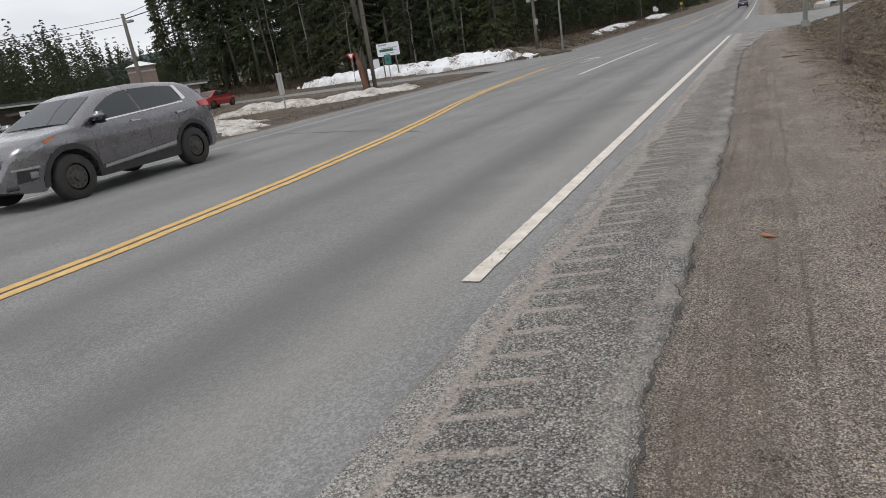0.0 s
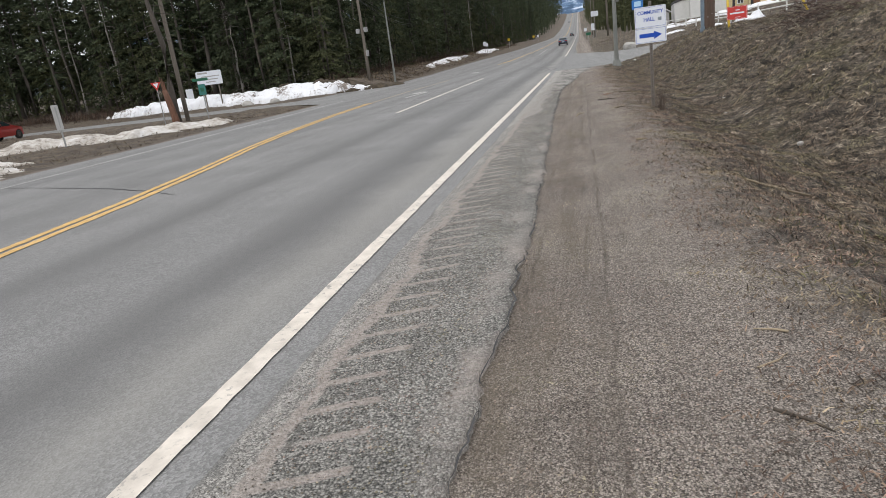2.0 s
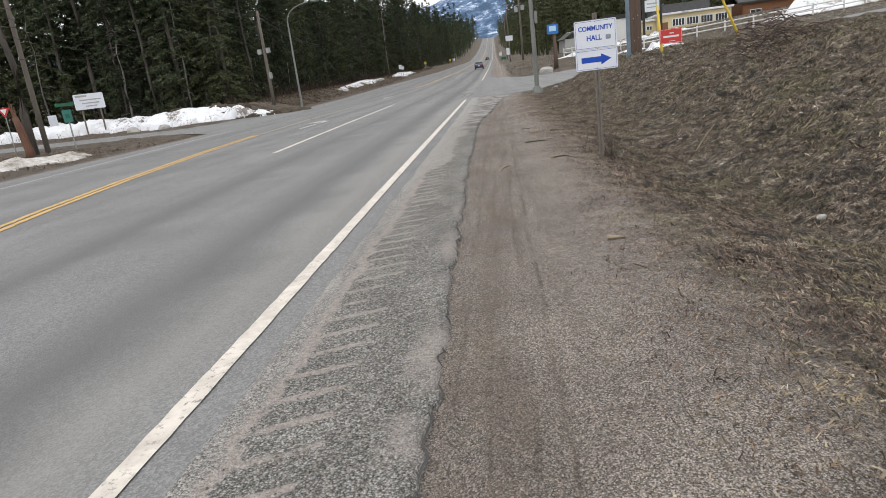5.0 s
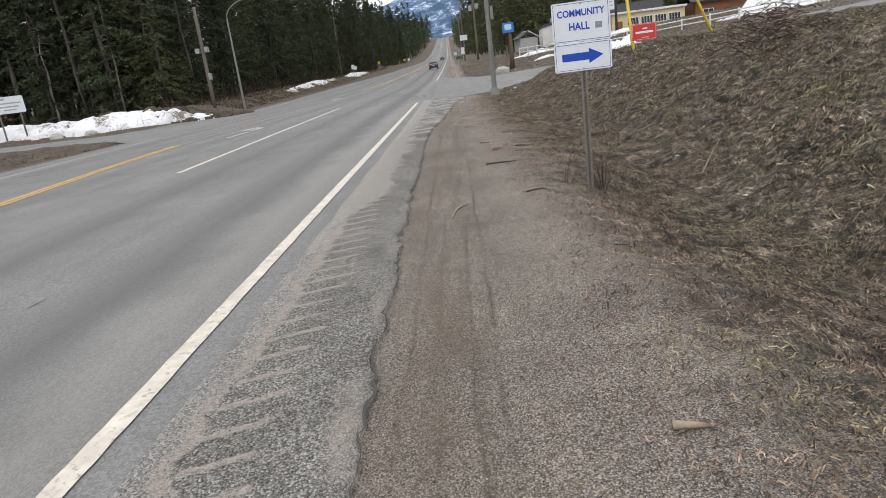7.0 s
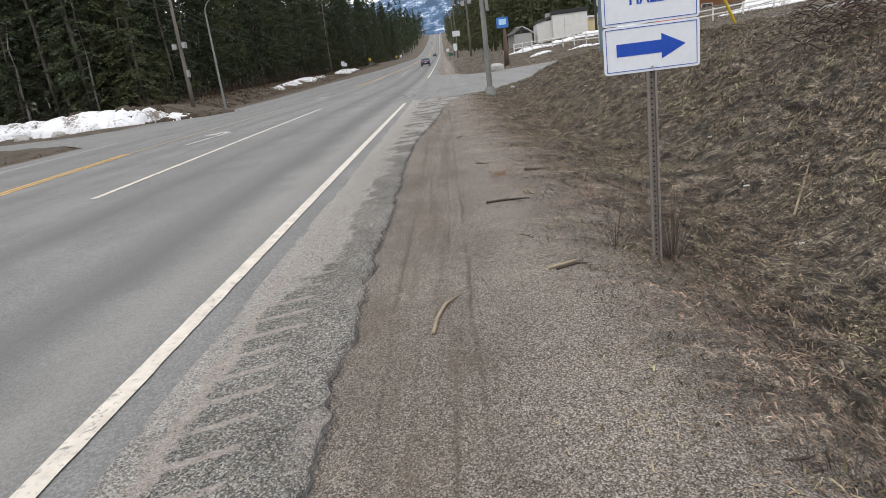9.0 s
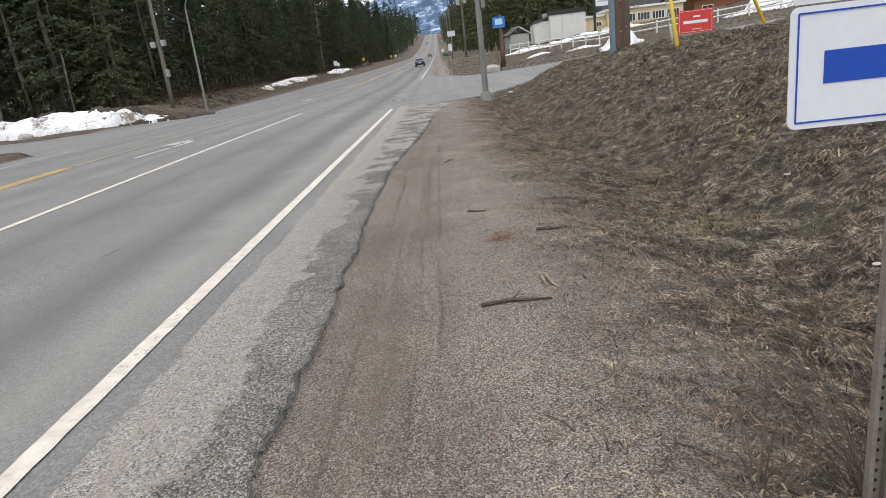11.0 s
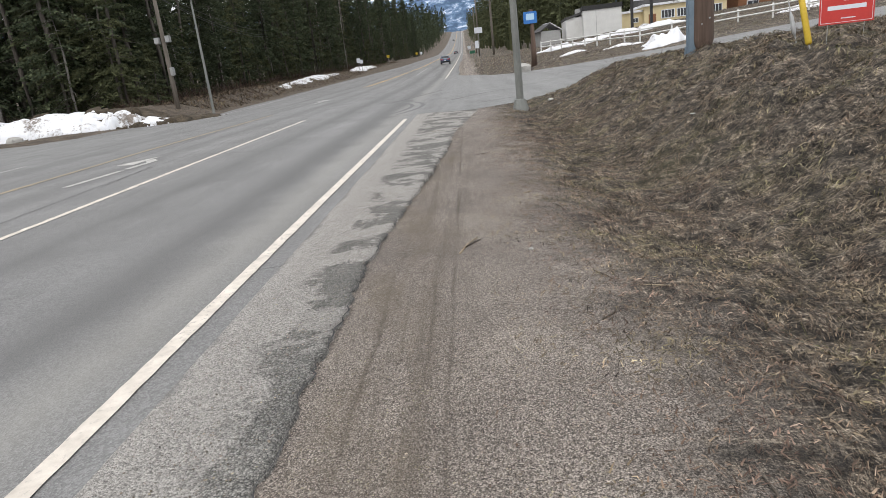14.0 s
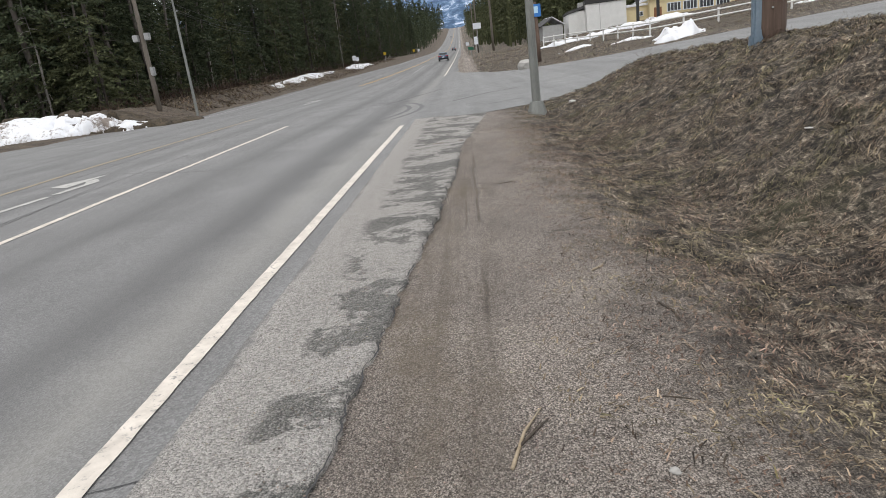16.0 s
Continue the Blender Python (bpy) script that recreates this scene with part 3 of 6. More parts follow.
line("edge_line", [(-1.53, 2.53), (-1.53, 34.6)], 0.105, WHITE_PAINT, "chipped white edge line on the asphalt", 0.008, 0.06, 0.0035)
line("edge_line", [(-1.53, -40), (-1.53, -3.5)], 0.105, WHITE_PAINT, "chipped white edge line on the asphalt", 0.008, 0.5)
line("edge_line", [(-1.6, 73), (-1.4, 120), (-1.3, 400), (-1.3, 1000)], 0.13, WHITE_PAINT, "white edge line beyond the junction", 0.01, 2.0)
yl = [(-5.12, -40), (-5.15, 3), (-5.37, 5.8), (-5.8, 9.1), (-6.3, 11.7), (-6.95, 14.5), (-7.45, 17.4), (-8.08, 22.3), (-8.5, 27.5)]
line("centre_line", [(x - 0.095, y) for x, y in yl], 0.125, YELLOW_PAINT, "worn yellow double centre line", 0.006, 0.1, 0.012)
line("centre_line", [(x + 0.095, y) for x, y in yl], 0.125, YELLOW_PAINT, "worn yellow double centre line", 0.006, 0.1, 0.012)
line("centre_line", [(-8.45, 27.7), (-8.7, 34), (-8.7, 46)], 0.15, FADED_YELLOW, "faded centre line beside the turning lane", 0.006, 0.3, 0.02)
line("turn_lane_line", [(-5.09, 19.5), (-5.28, 28), (-5.44, 38.9)], 0.11, WHITE_PAINT, "white turning-lane line", 0.006, 0.1, 0.01)
line("edge_line", [(-11.6, -40), (-11.4, 12), (-11.7, 23), (-12.1, 34)], 0.12, FADED_PAINT, "faded white edge line on the far side", 0.006, 0.5, 0.01)
line("edge_line", [(-14.3, 52), (-14.8, 60), (-15.8, 80), (-13, 160), (-12.6, 600)], 0.13, FADED_PAINT, "faded white edge line on the far side", 0.008, 2.0)
for o in (-0.16, 0.16):
    line("centre_line", [(-9.0 + o, 76), (-8.2 + o, 90), (-7.2 + o, 130), (-6.9 + o, 1000)], 0.13, YELLOW_PAINT, "yellow double centre line climbing the hill", 0.012, 2.0)
line("turn_lane_line", [(-5.4, 92), (-5.6, 118)], 0.12, FADED_PAINT, "white lane line beyond the junction", 0.01, 1.0)


# ---- helpers for things ----
def thing(name, at, label, category, group="", turn=0.0, kind=""):
    ob = new(name)
    ob.empty_display_size = 0.2
    ob.matrix_world = pose(*at, 0, 0, turn)
    return tagged(ob, label, category, group, kind)


def part(name, bm, mat, parent, label="", smooth=False):
    me = bpy.data.meshes.new(name)
    bm.to_mesh(me)
    bm.free()
    for p in me.polygons:
        p.use_smooth = smooth
    me.materials.append(mat)
    ob = new(name, me)
    ob.parent = parent
    if label:
        ob["label"] = label
    return ob


def box(sx_, sy_, sz_, at=(0, 0, 0), turn=(0, 0, 0), bevel=0.0, bm=None):
    """A bevelled block centred at `at`."""
    b = bmesh.new()
    bmesh.ops.create_cube(b, size=1, matrix=Matrix.Diagonal((sx_, sy_, sz_, 1)))
    if bevel:
        bmesh.ops.bevel(b, geom=b.edges[:], offset=bevel, segments=2, affect="EDGES")
    bmesh.ops.transform(b, matrix=pose(*at, *turn), verts=b.verts)
    return merge(bm, b) if bm is not None else b


def merge(bm, other):
    me = bpy.data.meshes.new("tmp")
    other.to_mesh(me)
    other.free()
    bm.from_mesh(me)
    bpy.data.meshes.remove(me)
    return bm


def tube(points, radii, sides=10, bm=None, cap=True):
    """A tube through the points; radii: one or one a point."""
    b = bmesh.new() if bm is None else bm
    pts = [Vector(p) for p in points]
    rr = radii if isinstance(radii, (list, tuple)) else [radii] * len(pts)
    rings = []
    for i, p in enumerate(pts):
        d = (pts[min(i + 1, len(pts) - 1)] - pts[max(i - 1, 0)]).normalized()
        q = d.to_track_quat("Z", "Y")
        rings.append([b.verts.new(p + q @ Vector((rr[i] * math.cos(2 * math.pi * s / sides), rr[i] * math.sin(2 * math.pi * s / sides), 0))) for s in range(sides)])
    for a, c in zip(rings, rings[1:]):
        for s in range(sides):
            b.faces.new((a[s], a[(s + 1) % sides], c[(s + 1) % sides], c[s]))
    if cap:
        b.faces.new(rings[0][::-1])
        b.faces.new(rings[-1])
    return b


def plate(outline, depth, bm=None):
    """A plate in the xz plane with the outline, extruded along +y."""
    b = bmesh.new() if bm is None else bm
    f = [b.verts.new((x, 0, z)) for x, z in outline]
    k_ = [b.verts.new((x, depth, z)) for x, z in outline]
    b.faces.new(f)
    b.faces.new(k_[::-1])
    for i in range(len(f)):
        j = (i + 1) % len(f)
        b.faces.new((f[j], f[i], k_[i], k_[j]))
    return b


def rounded(w, h, r, cx=0.0, cz=0.0, n=5):
    pts = []
    for sx_, sz_, a0 in ((1, 1, 0), (-1, 1, 90), (-1, -1, 180), (1, -1, 270)):
        for i in range(n + 1):
            a = radians(a0 + 90 * i / n)
            pts.append((cx + sx_ * (w / 2 - r) + r * math.cos(a), cz + sz_ * (h / 2 - r) + r * math.sin(a)))
    return pts


def lettering(text, size, mat, parent, at, width=None, name="lettering"):
    cu = bpy.data.curves.new(name, "FONT")
    cu.body, cu.size, cu.align_x, cu.extrude = text, size, "CENTER", 0.0008
    cu.offset = size * 0.022
    tmp = new(name + "_tmp", cu)
    bpy.context.view_layer.update()
    me = bpy.data.meshes.new_from_object(tmp.evaluated_get(bpy.context.evaluated_depsgraph_get()))
    bpy.data.objects.remove(tmp)
    me.materials.clear()
    me.materials.append(mat)
    ob = new(name, me)
    ob.parent = parent
    w_ = max(v.co.x for v in me.vertices) - min(v.co.x for v in me.vertices)
    ob.matrix_basis = pose(*at, 90, 0, 0) @ Matrix.Diagonal(((width / w_) if width else 1, 1, 1, 1))
    return ob


# ---- trees ----
def conifer_crown(seed, height, base, radius, fronds, drop, gappy=0.2, bits=52):
    """Needle clumps along drooping boughs, as loose triangles."""
    r = np.random.default_rng(seed)
    V = []
    for _ in range(fronds):
        k_ = r.uniform(0, 1) ** 0.85
        z0 = base + (height - base) * k_
        reach = radius * (1 - k_) ** 0.75 * r.uniform(0.55, 1.15) + 0.25
        if r.uniform() < gappy:
            reach *= 0.5
        a = r.uniform(0, 2 * math.pi)
        s = r.uniform(0.12, 1, bits) ** 0.7
        fall = -drop * reach * s ** 1.5 + 0.12 * reach * s
        c = np.stack([np.cos(a) * reach * s, np.sin(a) * reach * s, z0 + fall], -1)
        spread = 0.10 + 0.20 * reach * s * (1.15 - s)
        side = np.array([-np.sin(a), np.cos(a), 0])
        c += side * (r.normal(0, 1, bits) * spread)[:, None] + r.normal(0, 0.06, (bits, 3))
        size = r.uniform(0.09, 0.25, bits) * (0.7 + 0.3 * radius / 2.5)
        d1 = np.stack([np.cos(a) + r.normal(0, 0.6, bits), np.sin(a) + r.normal(0, 0.6, bits), r.normal(-0.35, 0.3, bits)], -1)
        d1 /= np.linalg.norm(d1, axis=1)[:, None]
        d2 = np.cross(d1, r.normal(0, 1, (bits, 3)))
        d2 /= np.linalg.norm(d2, axis=1)[:, None]
        tri = np.stack([c - d1 * size[:, None] * 0.5 - d2 * size[:, None] * 0.28, c - d1 * size[:, None] * 0.4 + d2 * size[:, None] * 0.28, c + d1 * size[:, None] * 0.85], 1)
        V.append(tri)
    V = np.concatenate(V).reshape(-1, 3)
    return V


def crown_mesh(name, V, mat):
    ob = quick(name, V, np.arange(len(V)).reshape(-1, 3), mat, False)
    return ob


def trunk_bm(height, r0, seed, dead=10, low=1.5, top=0.5):
    rr = random.Random(seed)
    n_ = 7
    b = tube([(0.06 * rr.uniform(-1, 1) * i, 0.06 * rr.uniform(-1, 1) * i, height * i / (n_ - 1) - (0.25 if i == 0 else 0)) for i in range(n_)], [r0 * (1 - 0.9 * i / (n_ - 1)) for i in range(n_)], 7)
    for _ in range(dead):
        z = rr.uniform(low, height * top)
        a = rr.uniform(0, 6.28)
        ln = rr.uniform(0.5, 1.6)
        tube([(0, 0, z), (ln * 0.6 * math.cos(a), ln * 0.6 * math.sin(a), z - 0.1 * ln), (ln * math.cos(a), ln * math.sin(a), z - 0.35 * ln)], [0.025, 0.016, 0.006], 3, b, False)
    return b


def make_tree(seed, height, base, radius, fronds, drop, trunk, mat, label, bark=None, gappy=0.2, bits=52):
    t = thing("conifer_tree", (0, 0, -200), label, "tree", "trees of the roadside forest")
    part("trunk", trunk_bm(height * 0.98, trunk, seed, 16, 1.0, 0.55), bark or TRUNK_BARK, t, "", True)
    c = crown_mesh("crown", conifer_crown(seed, height, base, radius, fronds, drop, gappy, bits), mat)
    c.parent = t
    return t


KINDS = [
    make_tree(1, 19, 1.6, 2.9, 190, 0.45, 0.17, NEEDLES, "tall dark green spruce with drooping boughs"),
    make_tree(2, 22, 3.2, 2.8, 170, 0.4, 0.19, NEEDLES, "tall dark green fir with a bare lower trunk"),
    make_tree(3, 16, 0.7, 2.6, 180, 0.5, 0.14, NEEDLES, "dense dark green spruce reaching the ground"),
    make_tree(4, 24, 8.5, 2.5, 90, 0.2, 0.2, NEEDLES_OLIVE, "tall pine with a bare trunk and thin crown", None, 0.4),
    make_tree(5, 13, 0.6, 2.2, 130, 0.45, 0.12, NEEDLES_OLIVE, "young olive green cedar with dense boughs"),
    make_tree(6, 20, 5.5, 2.3, 100, 0.3, 0.16, NEEDLES, "slim dark pine with a ragged crown", None, 0.4),
    make_tree(7, 6, 0.3, 1.6, 80, 0.35, 0.08, NEEDLES_OLIVE, "small young fir at the forest edge", None, 0.2, 40),
]
tr = random.Random(3)


def plant(kind, x, y, s=1.0):
    z = lay(x, y) - 0.15
    ob = copy_thing(KINDS[kind], pose(x, y, z, tr.uniform(-2, 2), tr.uniform(-2, 2), tr.uniform(0, 360)) @ Matrix.Diagonal((s, s, s * tr.uniform(0.9, 1.1), 1)))
    return ob


def edge_x(y):
    return float(road_left(np.array([y]))[0]) - np.interp(y, [55, 66, 90, 150, 400], [10.5, 9.0, 8.5, 7.5, 6.5])


# front rows along the highway
y = 62.0
while y < 330:
    for row in range(2):
        plant(tr.choice([0, 0, 1, 1, 2, 3, 4, 5]), edge_x(y) - row * 3.6 - tr.uniform(0, 2.6), y + tr.uniform(-1.5, 1.5), tr.uniform(0.8, 1.15))
    if tr.random() < 0.3:
        plant(6, edge_x(y) + tr.uniform(-0.5, 1.2), y, tr.uniform(0.5, 1.0))
    y += 3.0 + 0.014 * (y - 60)
# wood behind the snow bank
for row in range(4):
    x = -24.5
    while x > -74 - 2.5 * row:
        plant(tr.choice([0, 1, 1, 2, 3, 3, 5, 5]), x + tr.uniform(-1.2, 1.2), 62.5 + row * 3.4 + tr.uniform(-1.2, 1.2) + 0.05 * (-24 - x), tr.uniform(0.85, 1.2))
        x -= 3.1
for row in range(2):
    x = -23.5
    while x > -76:
        plant(tr.choice([6, 6, 4, 2]), x + tr.uniform(-1, 1), 62.0 + 3.4 * row + tr.uniform(-0.8, 1.5) + 0.05 * (-24 - x), tr.uniform(0.7, 1.2) if row == 0 else tr.uniform(0.5, 0.8))
        x -= 2.4 if row == 0 else 4.0
def snag(x, y, height, r0, seed):
    t = thing("dead_tree", (x, y, lay(x, y) - 0.1), "bare grey dead trunk with short broken limbs", "tree", "dead trunks at the forest edge", turn=seed * 47)
    part("trunk", trunk_bm(height, r0, seed, 22, 1.2, 0.9), PALE_BARK, t, "", True)


for i in range(7):
    y = 64 + 13 * i + tr.uniform(-2, 2)
    snag(edge_x(y) + tr.uniform(-1.6, 0.4), y, tr.uniform(7, 15), tr.uniform(0.08, 0.14), 300 + i)
for i in range(5):
    x = -27 - 6.4 * i + tr.uniform(-1, 1)
    snag(x, 60.8 + 0.05 * (-24 - x) + tr.uniform(-0.6, 0.8), tr.uniform(9, 16), tr.uniform(0.09, 0.15), 340 + i)
for t_ in KINDS:
    for o_ in t_.children_recursive:
        bpy.data.objects.remove(o_)
    bpy.data.objects.remove(t_)


def woods(name, spots, mat, label, bits=14, fronds=52, swell=2.3):
    """Many far trees as one mass."""
    base = [conifer_crown(40 + i, 19 + 2 * i, 0.8 + i, 3.0, fronds, 0.4, 0.2, bits) for i in range(4)]
    out = []
    r = np.random.default_rng(5)
    for (x, y, s) in spots:
        v = base[r.integers(4)]
        a = r.uniform(0, 6.28)
        c_, s_ = math.cos(a), math.sin(a)
        q = v.copy()
        # larger clumps stand for whole boughs
        q = q.reshape(-1, 3, 3)
        m = q.mean(1, keepdims=True)
        q = (m + (q - m) * swell).reshape(-1, 3)
        w_ = np.stack([q[:, 0] * c_ - q[:, 1] * s_, q[:, 0] * s_ + q[:, 1] * c_, q[:, 2]], -1) * s
        out.append(w_ + np.array([x, y, lay(x, y) - 0.3]))
        th = 0.16 * s
        stem = np.array([(-th, 0, 0), (th, 0, 0), (0, 0, 17 * s), (0, -th, 0), (0, th, 0), (0, 0, 17 * s)])
        out.append(stem + np.array([x, y, lay(x, y) - 0.3]))
    V = np.concatenate(out)
    return tagged(quick(name, V, np.arange(len(V)).reshape(-1, 3), mat, False), label, "forest", kind="stuff")


spots = []
for row in range(6):
    x = -26.0
    while x > -0.98 * (77 + row * 5):
        spots.append((x + tr.uniform(-2, 2), 77 + row * 5 + tr.uniform(-2, 2), tr.uniform(0.5, 0.74)))
        x -= 3.6
y = 64.0
while y < 950:
    d = max(1.0, (y - 50) / 160)
    for row in range(6 if y < 330 else 5):
        off = (9 if y < 330 else 0) + row * 5
        spots.append((edge_x(y) - off - tr.uniform(0, 4), y + tr.uniform(-2, 2), tr.uniform(0.85, 1.2) * (1.0 if y < 330 else 1.15)))
    y += 4.2 * d
woods("forest_left", spots, NEEDLES, "dense dark conifer forest beside the highway")
spots = []
y = 106.0
while y < 950:
    d = max(1.0, (y - 80) / 160)
    for row in range(8):
        spots.append((np.interp(y, [106, 118, 160, 300, 950], [9, 7.5, 7, 6.5, 6]) + row * 5 + tr.uniform(0, 4), y + tr.uniform(-2, 2), tr.uniform(0.75, 1.1)))
    y += 4.5 * d
for row in range(5):
    x = 14.0
    while x < 120:
        spots.append((x + tr.uniform(-2, 2), 124 + row * 6 + tr.uniform(-2, 2), tr.uniform(0.85, 1.2)))
        x += 4.0
woods("forest_right", spots, NEEDLES_OLIVE, "conifer forest behind the buildings and the far road")
spots = []
for _ in range(800):
    a = tr.uniform(-72, -47)
    d = tr.uniform(84, 140)
    tall = np.interp(a, [-62, -56, -51, -48, -47], [5.6, 4.8, 3.5, 2.8, 3.4])
    spots.append((d * math.sin(radians(a)), d * math.cos(radians(a)), math.tan(radians(tall)) * d / 20 * tr.uniform(0.7, 1.1)))
woods("forest_behind_lodge", spots, NEEDLES, "dark conifers behind the lodge", 16, 56, 1.9)


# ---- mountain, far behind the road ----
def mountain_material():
    m, n, l, b = material("haze_tinted_blue_mountain_with_snow", 1.0)
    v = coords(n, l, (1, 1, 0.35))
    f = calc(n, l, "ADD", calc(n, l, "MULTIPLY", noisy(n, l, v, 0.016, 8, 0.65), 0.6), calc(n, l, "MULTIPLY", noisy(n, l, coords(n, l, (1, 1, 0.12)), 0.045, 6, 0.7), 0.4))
    # haze of the distance is put into the blue base colours
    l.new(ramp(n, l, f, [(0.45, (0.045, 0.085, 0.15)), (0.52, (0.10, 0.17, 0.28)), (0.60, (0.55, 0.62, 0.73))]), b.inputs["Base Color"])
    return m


def ridge(name, y0, depth, height, seed, mat, label, x0=-2600, x1=2600):
    xs = np.arange(x0, x1, 45.0)
    ys = np.linspace(0, 1, 16)

    def zf(X, Y):
        k_ = (Y - y0) / depth
        top = height(X) + 26 * value_noise(X, X * 0, seed, 210) + 12 * value_noise(X, X * 0, seed + 1, 80)
        return 30 + (top - 30) * ease(k_) + 14 * value_noise(X, Y, seed + 2, 90) * k_ * (1.2 - k_)
    ob = sheet(name, xs, y0 + ys * depth, zf, mat)
    return tagged(ob, label, "mountain", kind="structure")


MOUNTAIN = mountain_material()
ridge("mountain_backdrop", 2700, 1300, ramp_of([(-2600, 470), (-700, 390), (-330, 400), (-150, 470), (60, 500), (400, 480), (2600, 430)]), 31, MOUNTAIN, "forested mountain streaked with snow, tinted blue for haze")
# bluish distance haze sits in these two base tones
HILLS = grainy("haze_tinted_wooded_hills", (0.03, 0.05, 0.055), (0.07, 0.10, 0.11), 0.02, 1.0, 0, 0, 0.2)
wooded = sheet("distant_hills", np.arange(-2400, -300, 40.0), np.linspace(500, 900, 10), lambda X, Y: hill(Y) + (36 + 14 * value_noise(X, X * 0, 51, 200) + 8 * value_noise(X, X * 0, 52, 60)) * ease((Y - 500) / 400), HILLS)
tagged(wooded, "low dark wooded hills on the horizon", "hills", kind="structure")

# ---- asphalt details ----
def slab(name, polygon, zf, mat, label, lift):
    """A thin flat patch with a ragged outline on the asphalt."""
    b = bmesh.new()
    vs = [b.verts.new((x, y, float(zf(np.array([x]), np.array([y]))[0]) + lift)) for x, y in polygon]
    b.faces.new(vs)
    bmesh.ops.triangulate(b, faces=b.faces[:])
    me = bpy.data.meshes.new(name)
    b.to_mesh(me)
    b.free()
    me.materials.append(mat)
    return tagged(new(name, me), label, "road surface", kind="structure")


def ribbon(name, pts, width, mat, label, lift, jitter=0.0, seed=0, zf=road_z):
    """A narrow flat band along a winding line of points, tapered at both ends."""
    r = random.Random(seed)
    P = [Vector((*p, 0)) for p in pts]
    fine = []
    for a, c in zip(P, P[1:]):
        m_ = max(2, int((c - a).length / 0.12))
        for i in range(m_):
            q = a.lerp(c, i / m_)
            fine.append(q + Vector((r.uniform(-1, 1), r.uniform(-1, 1), 0)) * jitter)
    fine.append(P[-1])
    V, F = [], []
    for i, p in enumerate(fine):
        d = (fine[min(i + 1, len(fine) - 1)] - fine[max(i - 1, 0)]).normalized()
        s = Vector((-d.y, d.x, 0)) * width * 0.5 * (0.35 + 0.65 * min(1, i / 3, (len(fine) - 1 - i) / 3)) * r.uniform(0.75, 1.2)
        for q in (p + s, p - s):
            V.append((q.x, q.y, float(zf(np.array([q.x]), np.array([q.y]))[0]) + lift))
    F = [(2 * i, 2 * i + 1, 2 * i + 3, 2 * i + 2) for i in range(len(fine) - 1)]
    return tagged(quick(name, V, F, mat), label, "road surface", kind="structure")



# dark tarry strip that draws the step shadow along the crumbled pavement edge
tagged(strip("pavement_edge_shade", np.arange(-6, 29.5, 0.04), lambda y: shoulder_right(y) - 0.002 + 0.004 * value_noise(y, y * 0, 75, 0.09), lambda y: shoulder_right(y) + 0.002 + 0.008 * np.abs(value_noise(y, y * 0, 76, 0.4)) + 0.006 * value_noise(y, y * 0, 77, 0.07), 2, road_z, CRACK_AND_EDGE, 0.0), "step shadow drawn as a dark tarry strip along the crumbled pavement edge", "road surface", kind="structure")
# cracks
for i, (pts, w_) in enumerate((
        ([(-5.3, 9.3), (-7.2, 10.5), (-9.4, 11.6), (-11.5, 12.6)], 0.03), ([(-3.6, 30), (-5.1, 30.6), (-6.8, 31.6)], 0.012), ([(-5.9, 24), (-6.2, 28), (-6.3, 33), (-6.9, 42)], 0.013),
        ([(-9.2, 23), (-11.5, 24)], 0.03), ([(-1.5, 21.4), (-0.75, 21.6)], 0.014), ([(-1.5, 12.3), (-0.9, 12.5)], 0.012),
        ([(-3.1, 12.2), (-3.06, 12.4)], 0.016), ([(-2.9, 18.3), (-2.86, 18.5)], 0.02), ([(-3.5, 16.2), (-3.45, 16.4)], 0.016),
        ([(-0.6, 41), (1.0, 44), (3.2, 46)], 0.10), ([(-1.3, 47), (0.6, 50), (2.8, 51)], 0.09), ([(0.5, 38), (1.8, 39)], 0.07), ([(-3, 44), (-1, 52)], 0.08), ([(-7.8, 31), (-8.4, 40), (-9, 48)], 0.016),
        ([(-6, 27), (-6.4, 30)], 0.015))):
    ribbon("crack", pts, w_, CRACK_AND_EDGE, "dark crack in the asphalt", 0.016 if pts[0][0] > -0.7 else 0.004, 0.012 if w_ < 0.05 else 0.02, i)
# rubber arcs in the junction
for i, r0 in enumerate((3.2, 3.6)):
    ribbon("tyre_mark", [(-5.0 + r0 * math.cos(a), 40 + 1.6 * r0 * math.sin(a)) for a in np.linspace(-0.6, 1.2, 9)], 0.16, grainy("tyre_rubber_smear", (0.11, 0.11, 0.11), (0.14, 0.14, 0.14), 5, 0.8, 0, 0), "faint tyre mark in the junction", 0.004, 0.01, 80 + i)
# turning arrow, faded
ARROW = (
    [(-7.12, 27.8), (-6.97, 27.8), (-6.84, 29.5), (-7.0, 29.5)],
    [(-6.99, 29.7), (-6.83, 29.7), (-6.76, 30.8), (-7.1, 31.3), (-7.15, 31.0), (-6.95, 30.65)],
    [(-7.16, 30.4), (-7.14, 31.8), (-7.72, 30.75)])
for dx, dy in ((0.0, 0.0), (-1.5, 26.0)):
    for piece in ARROW:
        slab("turn_arrow", [(x + dx, y + dy) for x, y in piece], road_z, ARROW_PAINT, "faded white turning arrow painted on the asphalt", 0.006)


# ---- ground cover on the verge ----
def scatter(n_, x0, x1, y0, y1, seed, keep):
    r = np.random.default_rng(seed)
    # closer together towards the near end
    y_ = y0 + (y1 - y0) * r.uniform(0, 1, n_) ** 1.25
    x_ = r.uniform(x0, x1, n_)
    k_ = r.uniform(0, 1, n_) < keep(x_, y_)
    return x_[k_], y_[k_], r


